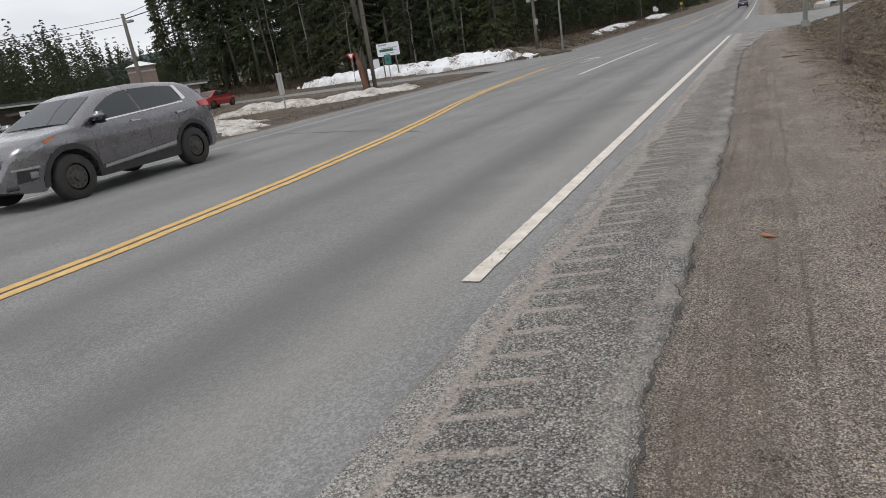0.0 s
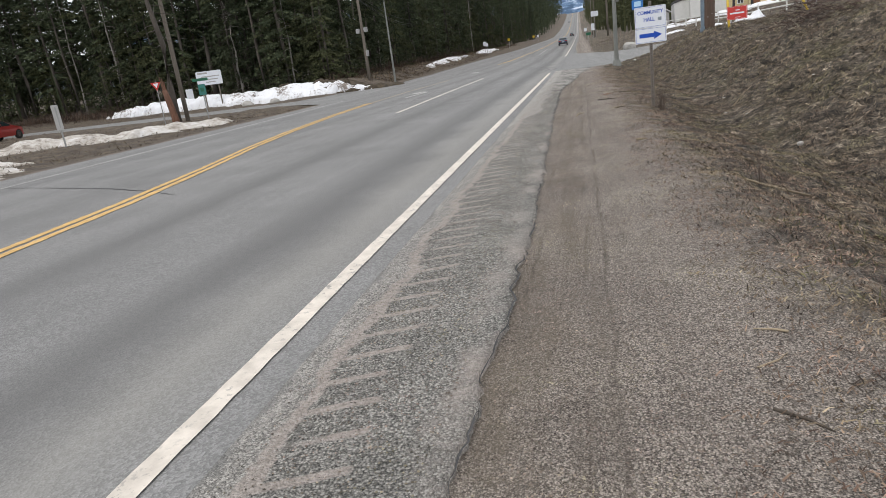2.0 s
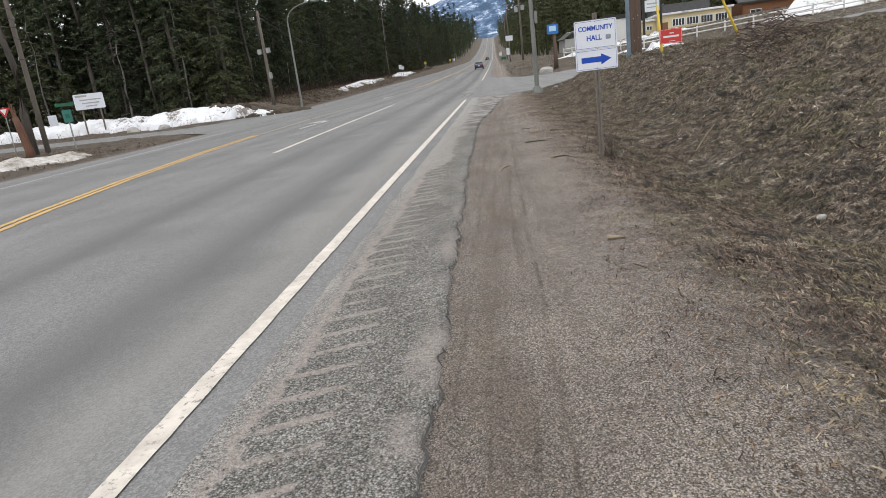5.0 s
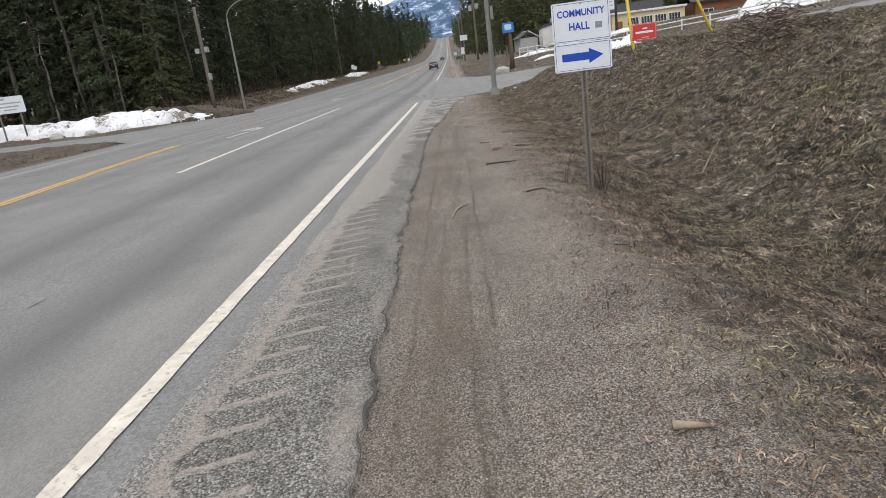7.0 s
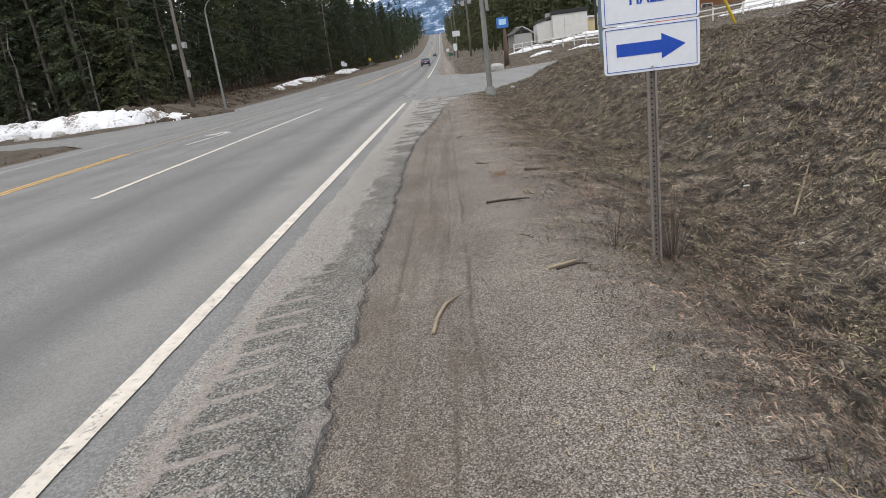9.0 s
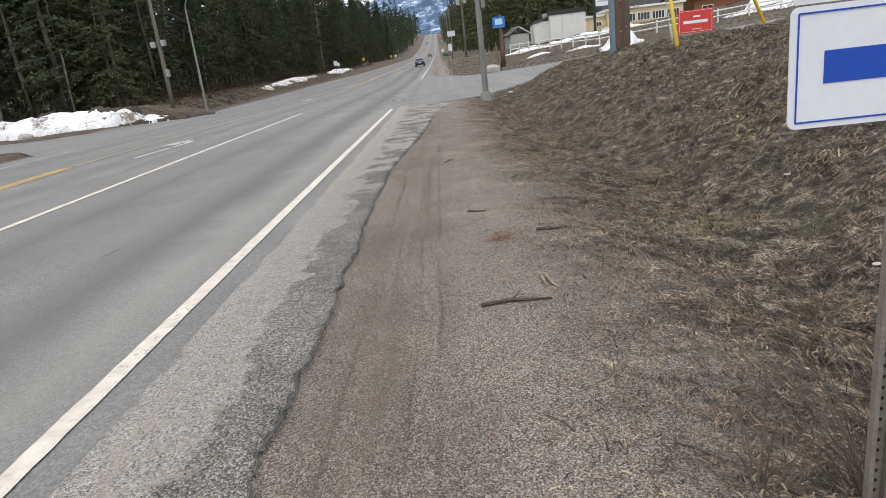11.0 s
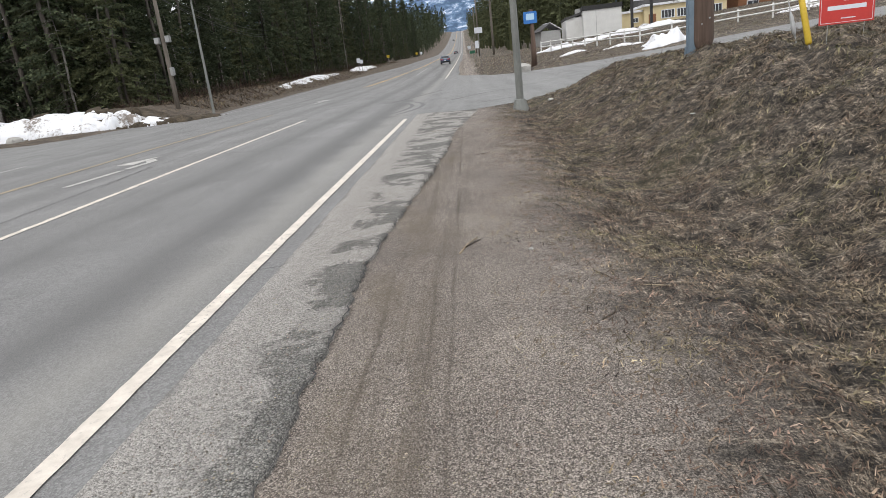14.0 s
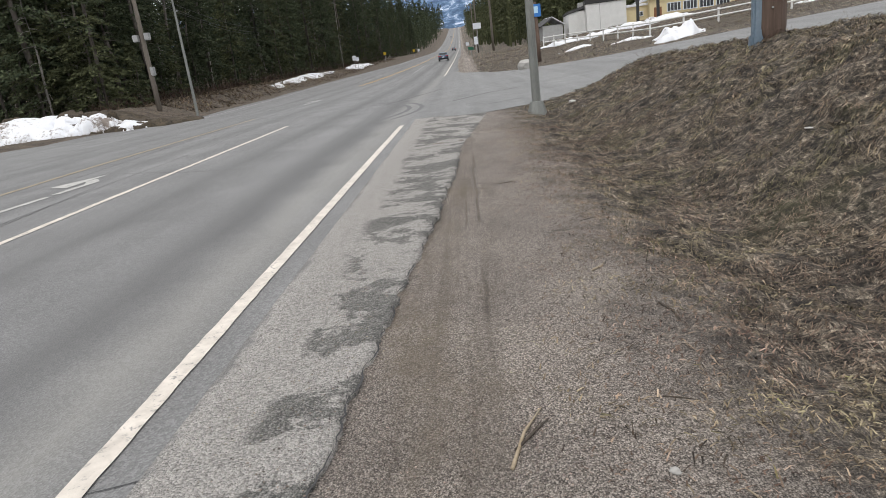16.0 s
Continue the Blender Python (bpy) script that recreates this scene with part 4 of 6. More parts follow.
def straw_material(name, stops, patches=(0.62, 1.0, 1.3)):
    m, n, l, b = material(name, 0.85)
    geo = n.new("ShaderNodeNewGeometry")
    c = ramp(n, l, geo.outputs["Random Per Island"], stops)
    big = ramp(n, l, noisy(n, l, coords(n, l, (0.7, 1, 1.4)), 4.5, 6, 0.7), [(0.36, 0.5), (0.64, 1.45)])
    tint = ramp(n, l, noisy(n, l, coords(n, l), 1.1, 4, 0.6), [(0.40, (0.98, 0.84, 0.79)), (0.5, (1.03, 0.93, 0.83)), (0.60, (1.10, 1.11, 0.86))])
    # shadowed gaps between clumps, put into the blade colour as dark noise
    clump_shade = ramp(n, l, noisy(n, l, coords(n, l, (0.7, 0.9, 1.9)), 10, 3, 0.6), list(zip((0.41, 0.5, 0.60), patches)))
    c = mixed(n, l, 1.0, c, clump_shade, "MULTIPLY")
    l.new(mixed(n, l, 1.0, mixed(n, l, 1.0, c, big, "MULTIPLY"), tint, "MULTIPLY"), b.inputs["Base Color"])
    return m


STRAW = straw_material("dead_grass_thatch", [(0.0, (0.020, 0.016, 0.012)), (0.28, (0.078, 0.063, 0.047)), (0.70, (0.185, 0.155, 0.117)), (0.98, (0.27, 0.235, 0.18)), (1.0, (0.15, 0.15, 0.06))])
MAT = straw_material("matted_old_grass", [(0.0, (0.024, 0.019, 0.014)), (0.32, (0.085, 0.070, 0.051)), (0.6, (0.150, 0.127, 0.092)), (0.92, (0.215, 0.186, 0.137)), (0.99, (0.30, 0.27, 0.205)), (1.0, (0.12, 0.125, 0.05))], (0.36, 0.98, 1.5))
NEEDLE_LITTER = straw_material("brown_pine_needle_litter", [(0.0, (0.04, 0.027, 0.021)), (0.35, (0.14, 0.103, 0.080)), (0.85, (0.30, 0.238, 0.190)), (1.0, (0.42, 0.36, 0.30))])
STONES = straw_material("loose_gravel_stones", [(0.0, (0.075, 0.066, 0.058)), (0.5, (0.20, 0.178, 0.158)), (1.0, (0.33, 0.295, 0.265))])


def clump(x, y):
    """Tussocks a hand across, with bare gaps between them."""
    return ease((0.65 * value_noise(x, y, 301, 0.12) + 0.45 * value_noise(x, y, 302, 0.06) + 0.5 * value_noise(x, y, 303, 0.5) + 0.28) / 0.45)


def blades(name, x_, y_, r, length, width, lean, mat, label, category, heading=None, mound=0.0):
    n_ = len(x_)
    z_ = rough_land(x_, y_)
    if mound:
        z_ = z_ + mound * clump(x_, y_)
    a = r.uniform(0, 2 * math.pi, n_) if heading is None else r.normal(heading, 0.7, n_)
    ln = r.uniform(length[0], length[1], n_)
    up = ln * np.abs(r.normal(lean, lean * 0.6, n_)) + 0.004
    w_ = r.uniform(width[0], width[1], n_)
    d = np.stack([np.cos(a), np.sin(a)], -1)
    slope = (rough_land(x_ + d[:, 0] * ln, y_ + d[:, 1] * ln) - z_)
    base = np.stack([x_, y_, z_ + 0.004], -1)
    s = np.stack([-d[:, 1] * w_, d[:, 0] * w_, 0.3 * w_], -1)
    mid = base + np.stack([d[:, 0] * ln * 0.55, d[:, 1] * ln * 0.55, slope * 0.55 + up], -1)
    tip = base + np.stack([d[:, 0] * ln, d[:, 1] * ln, slope + up * r.uniform(0.1, 1.3, n_)], -1)
    V = np.stack([base - s, base + s, mid + s * 0.7, mid - s * 0.7, tip], 1).reshape(-1, 3)
    i = np.arange(n_)[:, None] * 5
    F = np.concatenate([i + np.array([[0, 1, 2]]), i + np.array([[0, 2, 3]]), i + np.array([[3, 2, 4]])])
    return tagged(quick(name, V, F, mat, False), label, category, kind="stuff")


def verge(x, y):
    e = 0.75 + 0.28 * value_noise(x, y, 81, 0.9) + 0.2 * value_noise(x, y, 82, 0.35)
    return ease((x - e + 0.25) / 0.5) * (y < side_near(x) - 0.4)


x_, y_, r_ = scatter(230000, 0.4, 9.5, 2.0, 42, 91, lambda x, y: verge(x, y) * (0.3 + 0.7 * clump(x, y)) * np.clip(1.15 - 0.012 * y, 0.3, 1))
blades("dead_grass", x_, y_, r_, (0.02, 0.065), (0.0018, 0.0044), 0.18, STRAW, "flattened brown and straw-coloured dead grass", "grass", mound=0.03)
# matted bundles of stalks, lying across the slope
near_mat = lambda x, y: 1 - ease((x - 2.6) / 1.4)
x_, y_, r_ = scatter(210000, 2.0, 9.8, 4.0, 44, 191, lambda x, y: verge(x, y) * (0.08 + 0.92 * clump(x, y)) * (1 - near_mat(x, y)))
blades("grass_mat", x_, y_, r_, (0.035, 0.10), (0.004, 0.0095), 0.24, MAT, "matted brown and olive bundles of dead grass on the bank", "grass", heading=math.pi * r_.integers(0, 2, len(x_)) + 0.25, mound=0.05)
x_, y_, r_ = scatter(200000, 1.0, 4.2, 4.0, 40, 192, lambda x, y: verge(x - 0.3, y) * (0.06 + 0.94 * clump(x, y)) * near_mat(x, y) * (0.45 + 0.55 * ease((x - 1.4) / 1.0)))
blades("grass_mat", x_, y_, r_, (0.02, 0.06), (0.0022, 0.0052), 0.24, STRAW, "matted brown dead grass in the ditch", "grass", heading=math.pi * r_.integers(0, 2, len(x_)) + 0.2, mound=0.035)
x_, y_, r_ = scatter(120000, 0.2, 4.0, 2.0, 32, 92, lambda x, y: np.maximum(verge(x + 0.3, y) * np.exp(-((x - 1.4) / 1.1) ** 2), 0.03))
blades("leaf_litter", x_, y_, r_, (0.014, 0.045), (0.0018, 0.0042), 0.2, NEEDLE_LITTER, "brown pine needle and bark litter", "litter")
x_, y_, r_ = scatter(2600, 1.4, 9.0, 4, 40, 93, lambda x, y: verge(x, y) * (value_noise(x, y, 83, 1.4) > 0.25))
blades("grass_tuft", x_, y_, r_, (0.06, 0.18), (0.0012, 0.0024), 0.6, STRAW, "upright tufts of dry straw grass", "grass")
MOSS = straw_material("mossy_green_grass", [(0.0, (0.035, 0.04, 0.014)), (1.0, (0.12, 0.125, 0.045))])
x_, y_, r_ = scatter(30000, 1.0, 9.0, 4, 40, 94, lambda x, y: verge(x, y) * (value_noise(x, y, 84, 1.1) > 0.3))
blades("green_grass", x_, y_, r_, (0.04, 0.11), (0.0015, 0.003), 0.35, MOSS, "low olive green grass starting in the thatch", "grass")


def stones(name, n_, x0, x1, y0, y1, seed, keep, size, label, zf=rough_land):
    x_, y_, r = scatter(n_, x0, x1, y0, y1, seed, keep)
    n_ = len(x_)
    s = r.uniform(0, 1, n_) ** 2 * (size[1] - size[0]) + size[0]
    z_ = zf(x_, y_) + s * 0.15
    o = np.array([(1, 0, 0), (0, 1, 0), (-1, 0, 0), (0, -1, 0), (0, 0, 0.7), (0, 0, -0.5)])
    a = r.uniform(0, 6.28, n_)
    P = o[None] * r.uniform(0.55, 1.2, (n_, 6, 1)) * s[:, None, None]
    c_, q_ = np.cos(a)[:, None], np.sin(a)[:, None]
    X = P[..., 0] * c_ - P[..., 1] * q_ + x_[:, None]
    Y = P[..., 0] * q_ + P[..., 1] * c_ + y_[:, None]
    Z = P[..., 2] + z_[:, None]
    V = np.stack([X, Y, Z], -1).reshape(-1, 3)
    f = np.array([(0, 1, 4), (1, 2, 4), (2, 3, 4), (3, 0, 4), (1, 0, 5), (2, 1, 5), (3, 2, 5), (0, 3, 5)])
    F = (np.arange(n_)[:, None, None] * 6 + f[None]).reshape(-1, 3)
    return tagged(quick(name, V, F, STONES, False), label, "gravel", kind="stuff")


stones("loose_gravel", 130000, -0.62, 1.5, 0.6, 30, 95, lambda x, y: np.clip(1.3 - 0.03 * y, 0.3, 1) * (x > edge_line(y) + 0.02) * (0.35 + 0.65 * (1 - verge(x, y))), (0.002, 0.0068), "loose brown and grey roadside gravel")
stones("shoulder_grit", 26000, -1.25, -0.55, 0.6, 24, 96, lambda x, y: (x < edge_line(y) - 0.03) * np.clip((x + 1.3) * 2.2, 0, 1) * np.clip(1.2 - 0.03 * y, 0.2, 1), (0.002, 0.007), "grit scattered on the paved shoulder", lambda x, y: road_z(x, y) + 0.008)
DARK_BRUSH = straw_material("dark_brown_brush", [(0.0, (0.03, 0.023, 0.017)), (0.6, (0.095, 0.073, 0.05)), (1.0, (0.18, 0.145, 0.10))])
x_, y_, r_ = scatter(34000, -45, -13.5, 12, 70, 97, lambda x, y: (x < road_left(y) - 1.0) & ~((y > 36) & (y < 50) & (x > -40)))
blades("dead_grass", x_, y_, r_, (0.08, 0.24), (0.006, 0.014), 0.25, DARK_BRUSH, "brown dead grass and brush on the far verge", "grass")
x_, y_, r_ = scatter(30000, 1.2, 40, 62, 100, 98, lambda x, y: (y > side_far(x) + 0.6))
blades("dead_grass", x_, y_, r_, (0.1, 0.3), (0.006, 0.014), 0.25, DARK_BRUSH, "brown dead grass on the island and in front of the fence", "grass")
x_, y_, r_ = scatter(26000, -29, -17, 62, 190, 99, lambda x, y: (x < road_left(y) - 0.8))
blades("dead_grass", x_, y_, r_, (0.2, 0.5), (0.015, 0.04), 0.25, DARK_BRUSH, "reddish brown brush along the forest edge", "grass")


# ---- poles, lamps, wires ----
def street_lamp(at, height, r0, reach, toward, label, footing=False):
    t = thing("street_lamp", at, label, "street lamp")
    b = tube([(0, 0, -0.3), (0, 0, 0.5), (0, 0, height * 0.5), (0, 0, height - 1.2)], [r0, r0, r0 * 0.82, r0 * 0.62], 8)
    part("pole", b, LAMP_STEEL, t, "", False)
    arm = [(0, 0, height - 1.2)] + [(toward * reach * (1 - math.cos(a)), 0, height - 1.2 + 1.2 * math.sin(a)) for a in np.linspace(0.2, 1.5, 8)]
    part("arm", tube(arm, [r0 * 0.6] + [r0 * 0.45] * 8, 8), LAMP_STEEL, t, "", True)
    hd = box(0.7, 0.26, 0.14, (toward * (reach + 0.4), 0, height + 0.02), (0, 0, 0), 0.04)
    part("lamp_head", hd, LAMP_STEEL, t, "grey cobra-head lamp", True)
    if footing:
        b = bmesh.new()
        bmesh.ops.create_cone(b, cap_ends=True, segments=8, radius1=0.24, radius2=0.15, depth=0.32, matrix=pose(0, 0, 0.14))
        bmesh.ops.bevel(b, geom=b.edges[:], offset=0.012, segments=1, affect="EDGES")
        part("base_cover", b, LAMP_STEEL, t, "flared grey base cover", False)
        part("control_box", box(0.12, 0.1, 0.5, (0.16, -0.02, 3.1), (0, 0, 0), 0.01), LAMP_STEEL, t, "small grey control box", False)
        part("cable", tube([(0.1, -0.05, 2.8), (0.12, -0.04, 3.6), (0.09, -0.03, 4.6)], 0.012, 5), WIRE, t)
    return t


street_lamp((1.6, 34.25, lay(1.6, 34.25)), 9.5, 0.098, 2.2, -1, "grey galvanised street lamp pole at the junction corner", True)
street_lamp((-15.9, 57.56, 0.0), 7.8, 0.09, 2.0, 1, "tall grey street lamp with a curved arm beside the highway")


def utility_pole(at, height, r0, mat, label, arm=0.0, lean=0.0, boxes=(), turn=0.0):
    t = thing("utility_pole", at, label, "utility pole", turn=turn)
    part("pole", tube([(0, 0, -0.4), (lean * 0.3, 0, height * 0.3), (lean * 0.7, 0, height * 0.7), (lean, 0, height)], [r0, r0 * 0.93, r0 * 0.8, r0 * 0.7], 12), mat, t, "", True)
    if arm:
        part("crossarm", box(arm, 0.1, 0.12, (lean, 0, height - 0.35), (0, 0, 0), 0.01), mat, t)
        for s in (-0.42, 0.0, 0.42):
            part("insulator", tube([(lean + s * arm, 0, height - 0.3), (lean + s * arm, 0, height - 0.12)], [0.05, 0.035], 8), CONCRETE, t, "grey porcelain insulator", True)
    for (dx, z, w_, h_) in boxes:
        part("equipment_box", box(w_, 0.28, h_, (dx, -0.1, z), (0, 0, 0), 0.03), GALV, t, "grey equipment box")
    return t


utility_pole((-21.9, 35.1, -0.35), 11.5, 0.125, POLE_WOOD, "weathered grey wooden utility pole by the side street")
utility_pole((-18.4, 58.2, 0.75), 7.0, 0.15, POLE_WOOD, "weathered wooden utility pole with equipment boxes on the bank", 0, 0, [(-0.35, 3.9, 0.32, 0.38), (0.35, 3.95, 0.3, 0.4), (0.2, 2.0, 0.22, 0.5)])
utility_pole((-33.8, 27.9, -0.3), 6.6, 0.14, POLE_WOOD, "wooden pole with a lamp in front of the lodge", 0, 0, [(0.55, 6.1, 0.5, 0.14)])
utility_pole((4.2, 108, lay(4.2, 108)), 11, 0.16, POLE_WOOD, "wooden utility pole with transformers beyond the junction", 1.6, 0, [(-0.5, 7.4, 0.5, 0.7), (0.45, 7.6, 0.5, 0.7)])
utility_pole((3.2, 150, lay(3.2, 150)), 12, 0.16, POLE_WOOD, "wooden utility pole beside the far road", 1.8)
utility_pole((3.6, 205, lay(3.6, 205)), 12, 0.16, POLE_WOOD, "wooden utility pole beside the far road", 1.8)

# big brown pole on the bank, with its guard and guys
t = thing("utility_pole", (5.0, 30.4, 0.93), "thick brown wooden utility pole on the grassy bank", "utility pole")
part("pole", tube([(0, 0, -0.4), (0, 0, 0.3), (0.02, 0, 3), (0.04, 0, 6.5), (0.06, 0, 11)], [0.235, 0.215, 0.2, 0.18, 0.15], 20), BROWN_POLE, t, "", True)
GUARD = grainy("blue_grey_cable_guard", (0.12, 0.17, 0.22), (0.2, 0.26, 0.31), 3, 0.45, 0.1, 0.05, 30)
part("cable_guard", box(0.16, 0.13, 3.0, (-0.235, -0.02, 1.45), (0, 0, 0), 0.03), GUARD, t, "blue-grey plastic cable guard")
part("guard_foot", box(0.19, 0.16, 0.3, (-0.25, -0.02, 0.08), (0, 4, 0), 0.03), GUARD, t, "wider foot of the cable guard")
for z in (0.6, 1.35, 2.1):
    part("bolt", tube([(-0.08, -0.205, z), (-0.08, -0.225, z)], 0.016, 8), GALV, t, "bright bolt head")
    part("bolt", tube([(0.07, -0.205, z + 0.1), (0.07, -0.225, z + 0.1)], 0.016, 8), GALV, t, "bright bolt head")
YELLOW = grainy("yellow_guy_guard_plastic", (0.52, 0.36, 0.02), (0.66, 0.47, 0.04), 4, 0.45, 0, 0.05, 40)
for (gx_, gy_), up_, yellow in (((4.83, 25.9), (5.2, 30.4, 10.0), True), ((8.3, 29.5), (5.22, 30.4, 9.0), True), ((5.0, 26.6), (5.2, 30.4, 8.3), False)):
    gz_ = lay(gx_, gy_)
    foot = Vector((gx_, gy_, gz_))
    top_ = Vector(up_)
    d = (top_ - foot).normalized()
    g_ = thing("guy_wire", (gx_, gy_, gz_), "steel guy wire with a yellow plastic guard" if yellow else "bare steel guy wire anchored in the bank", "guy wire")
    part("wire", tube([-0.2 * d, d * (top_ - foot).length], 0.008, 5), GALV, g_)
    if yellow:
        part("guard", tube([d * 0.02, d * 0.04, d * 1.5, d * 1.55], [0.024, 0.042, 0.038, 0.024], 12), YELLOW, g_, "yellow plastic guy guard", True)
    else:
        part("turnbuckle", tube([d * 0.12, d * 0.2, d * 0.42, d * 0.5], [0.012, 0.03, 0.03, 0.012], 8), GALV, g_, "steel turnbuckle", True)


def cable(a, c_, sag, r_=0.016, name="overhead_cable"):
    A, C = Vector(a), Vector(c_)
    pts = [A.lerp(C, k_) - Vector((0, 0, sag * 4 * k_ * (1 - k_))) for k_ in np.linspace(0, 1, 17)]
    b = tube(pts, r_, 5)
    me = bpy.data.meshes.new(name)
    b.to_mesh(me)
    b.free()
    me.materials.append(WIRE)
    return tagged(new(name, me), "thin black overhead cable strung between poles", "cable")


cable((-21.9, 35.1, 10.5), (-18.4, 58.2, 7.6), 0.5)
cable((-21.9, 35.1, 9.5), (-18.4, 58.2, 7.35), 0.55, 0.025)
for z1, z2, s in ((7.6, 7.9, 0.7), (7.3, 7.2, 0.9), (7.35, 7.4, 0.8)):
    cable((-18.4, 58.2, z1), (-25.5, 108, z2 + 0.3), s)
cable((-33.8, 27.9, 6.0), (-21.9, 35.1, 9.4), 0.35, 0.03)
cable((-33.8, 27.9, 6.2), (-21.9, 35.1, 10.8), 0.3)
cable((-33.8, 27.9, 6.1), (-80, 12, 7.5), 0.5)
cable((-33.8, 27.9, 5.7), (-80, 10, 6.2), 0.5)
cable((-21.9, 35.1, 10.8), (-24, -30, 10), 0.9)
for s in (-0.65, 0.65):
    cable((4.2 + s, 108, lay(4.2, 108) + 10.7), (3.2 + s, 150, lay(3.2, 150) + 11.7), 0.6)
    cable((3.2 + s, 150, lay(3.2, 150) + 11.7), (3.6 + s, 205, lay(3.6, 205) + 11.7), 0.7)

# ---- community hall sign ----
POST_STEEL = grainy("rusty_perforated_steel", (0.15, 0.13, 0.115), (0.29, 0.262, 0.235), 9, 0.7, 0.3, 0.2, 90)
HOLE = grainy("dark_punched_hole", (0.012, 0.011, 0.01), (0.02, 0.018, 0.016), 9, 0.9, 0, 0)
sz0 = lay(1.18, 14.35)
t = thing("community_hall_sign", (1.205, 14.35, sz0), "white two-plate sign on a perforated steel post in the verge", "sign", turn=-4)
b = bmesh.new()
for x, w_, y0 in ((0, 0.034, 0.014), (-0.021, 0.012, 0.0), (0.021, 0.012, 0.0)):
    box(w_, 0.006 if x == 0 else 0.022, 1.98, (x, y0, 0.84), (0, 0, 0), 0.0, b)
part("post", b, POST_STEEL, t, "rusty perforated steel channel post")
b = bmesh.new()
for i in range(58):
    bmesh.ops.create_circle(b, cap_ends=True, segments=8, radius=0.0055, matrix=pose(0, 0.0095, 0.05 + 0.025 * i * 1.2, 90, 0, 0))
part("punched_face", b, HOLE, t, "row of punched holes")
zb = 1.045 - sz0
for nm, h_, zc_ in (("arrow_plate", 0.255, zb + 0.1275), ("name_plate", 0.35, zb + 0.255 + 0.179)):
    p_ = part(nm, plate(rounded(0.522, h_, 0.018, 0, zc_), 0.004), SIGN_WHITE, t, "white sign plate with a thin blue border")
    p_.location = (0, -0.012, 0)
    # thin border: four slim bars
    b = bmesh.new()
    for bx, bz, bw, bh in ((0, h_ / 2 - 0.014, 0.49, 0.0035), (0, -h_ / 2 + 0.014, 0.49, 0.0035), (-0.245, 0, 0.0035, h_ - 0.028), (0.245, 0, 0.0035, h_ - 0.028)):
        box(bw, 0.001, bh, (bx, -0.0135, zc_ + bz), (0, 0, 0), 0, b)
    part("border", b, SIGN_BLUE, p_).location = (0, 0.012, 0)
    for bz in ((zc_ - h_ / 2 + 0.02,) if nm == "arrow_plate" else (zc_ + h_ / 2 - 0.02,)):
        part("bolt", tube([(0, 0.001, bz), (0, -0.006, bz)], 0.008, 8), GALV, p_)
    if nm == "arrow_plate":
        a_ = [(-0.19, 0.034), (0.055, 0.034), (0.055, 0.068), (0.185, 0.0), (0.055, -0.068), (0.055, -0.034), (-0.19, -0.034)]
        q_ = part("arrow", plate([(x, zc_ + z) for x, z in a_], 0.001), SIGN_BLUE, p_, "bold blue arrow")
        q_.location = (0, -0.0015, 0)
    else:
        lettering("COMMUNITY", 0.082, SIGN_BLUE, p_, (0, -0.0012, zc_ + 0.05), 0.425)
        lettering("HALL", 0.092, SIGN_BLUE, p_, (-0.02, -0.0012, zc_ - 0.07), 0.185)
        part("emblem", plate(rounded(0.062, 0.055, 0.006, 0.155, zc_ - 0.045), 0.001), grainy("grey_emblem_ink", (0.16, 0.2, 0.24), (0.3, 0.34, 0.38), 40, 0.4, 0, 0, 120), p_, "small grey emblem").location = (0, -0.0015, 0)
# ---- red election-style sign ----
RED = grainy("red_sign_plastic", (0.50, 0.035, 0.03), (0.60, 0.05, 0.04), 3, 0.4, 0, 0.02, 40)
t = thing("red_yard_sign", (4.93, 25.25, lay(4.93, 25.25)), "small red yard sign with white writing beside a guy wire", "sign", turn=-12)
f_ = part("panel", plate(rounded(0.6, 0.4, 0.01, 0, 0.42), 0.006), RED, t, "red panel with a white border line")
b = bmesh.new()
for bx, bz, bw, bh in ((0, 0.18, 0.56, 0.005), (0, -0.18, 0.56, 0.005), (-0.28, 0, 0.005, 0.36), (0.28, 0, 0.005, 0.36)):
    box(bw, 0.001, bh, (bx, -0.001, 0.42 + bz), (0, 0, 0), 0, b)
part("border", b, SIGN_WHITE, f_)
part("writing_bar", box(0.42, 0.001, 0.05, (0, -0.001, 0.41)), SIGN_WHITE, f_, "white bar of writing")
part("writing_bar", box(0.16, 0.001, 0.012, (0.02, -0.001, 0.285)), SIGN_WHITE, f_, "thin white bar of writing")
part("writing_bar", box(0.12, 0.001, 0.03, (0.02, -0.001, 0.50)), SIGN_WHITE, f_, "small white bar of writing")
for x in (-0.2, 0.2):
    part("stake", tube([(x, 0.008, -0.1), (x, 0.008, 0.58)], 0.004, 6), GALV, t, "thin wire stake")


# ---- signs on the far side and beyond the junction ----
def post_sign(at, posts, w_, h_, z_, mat, label, post_mat, turn=0.0, bars=(), bar_mat=None, depth=0.012, rpost=0.035):
    t = thing("road_sign", at, label, "sign", turn=turn)
    for x in posts:
        part("post", tube([(x, depth + rpost, -0.4), (x, depth + rpost, z_ + h_ * 0.5)], rpost, 8), post_mat, t)
    f_ = part("panel", plate(rounded(w_, h_, min(w_, h_) * 0.08, 0, z_), depth), mat, t)
    for bx, bz, bw, bh in bars:
        part("writing_bar", box(bw, 0.002, bh, (bx, -0.002, z_ + bz)), bar_mat or BLACK, f_)
    return t


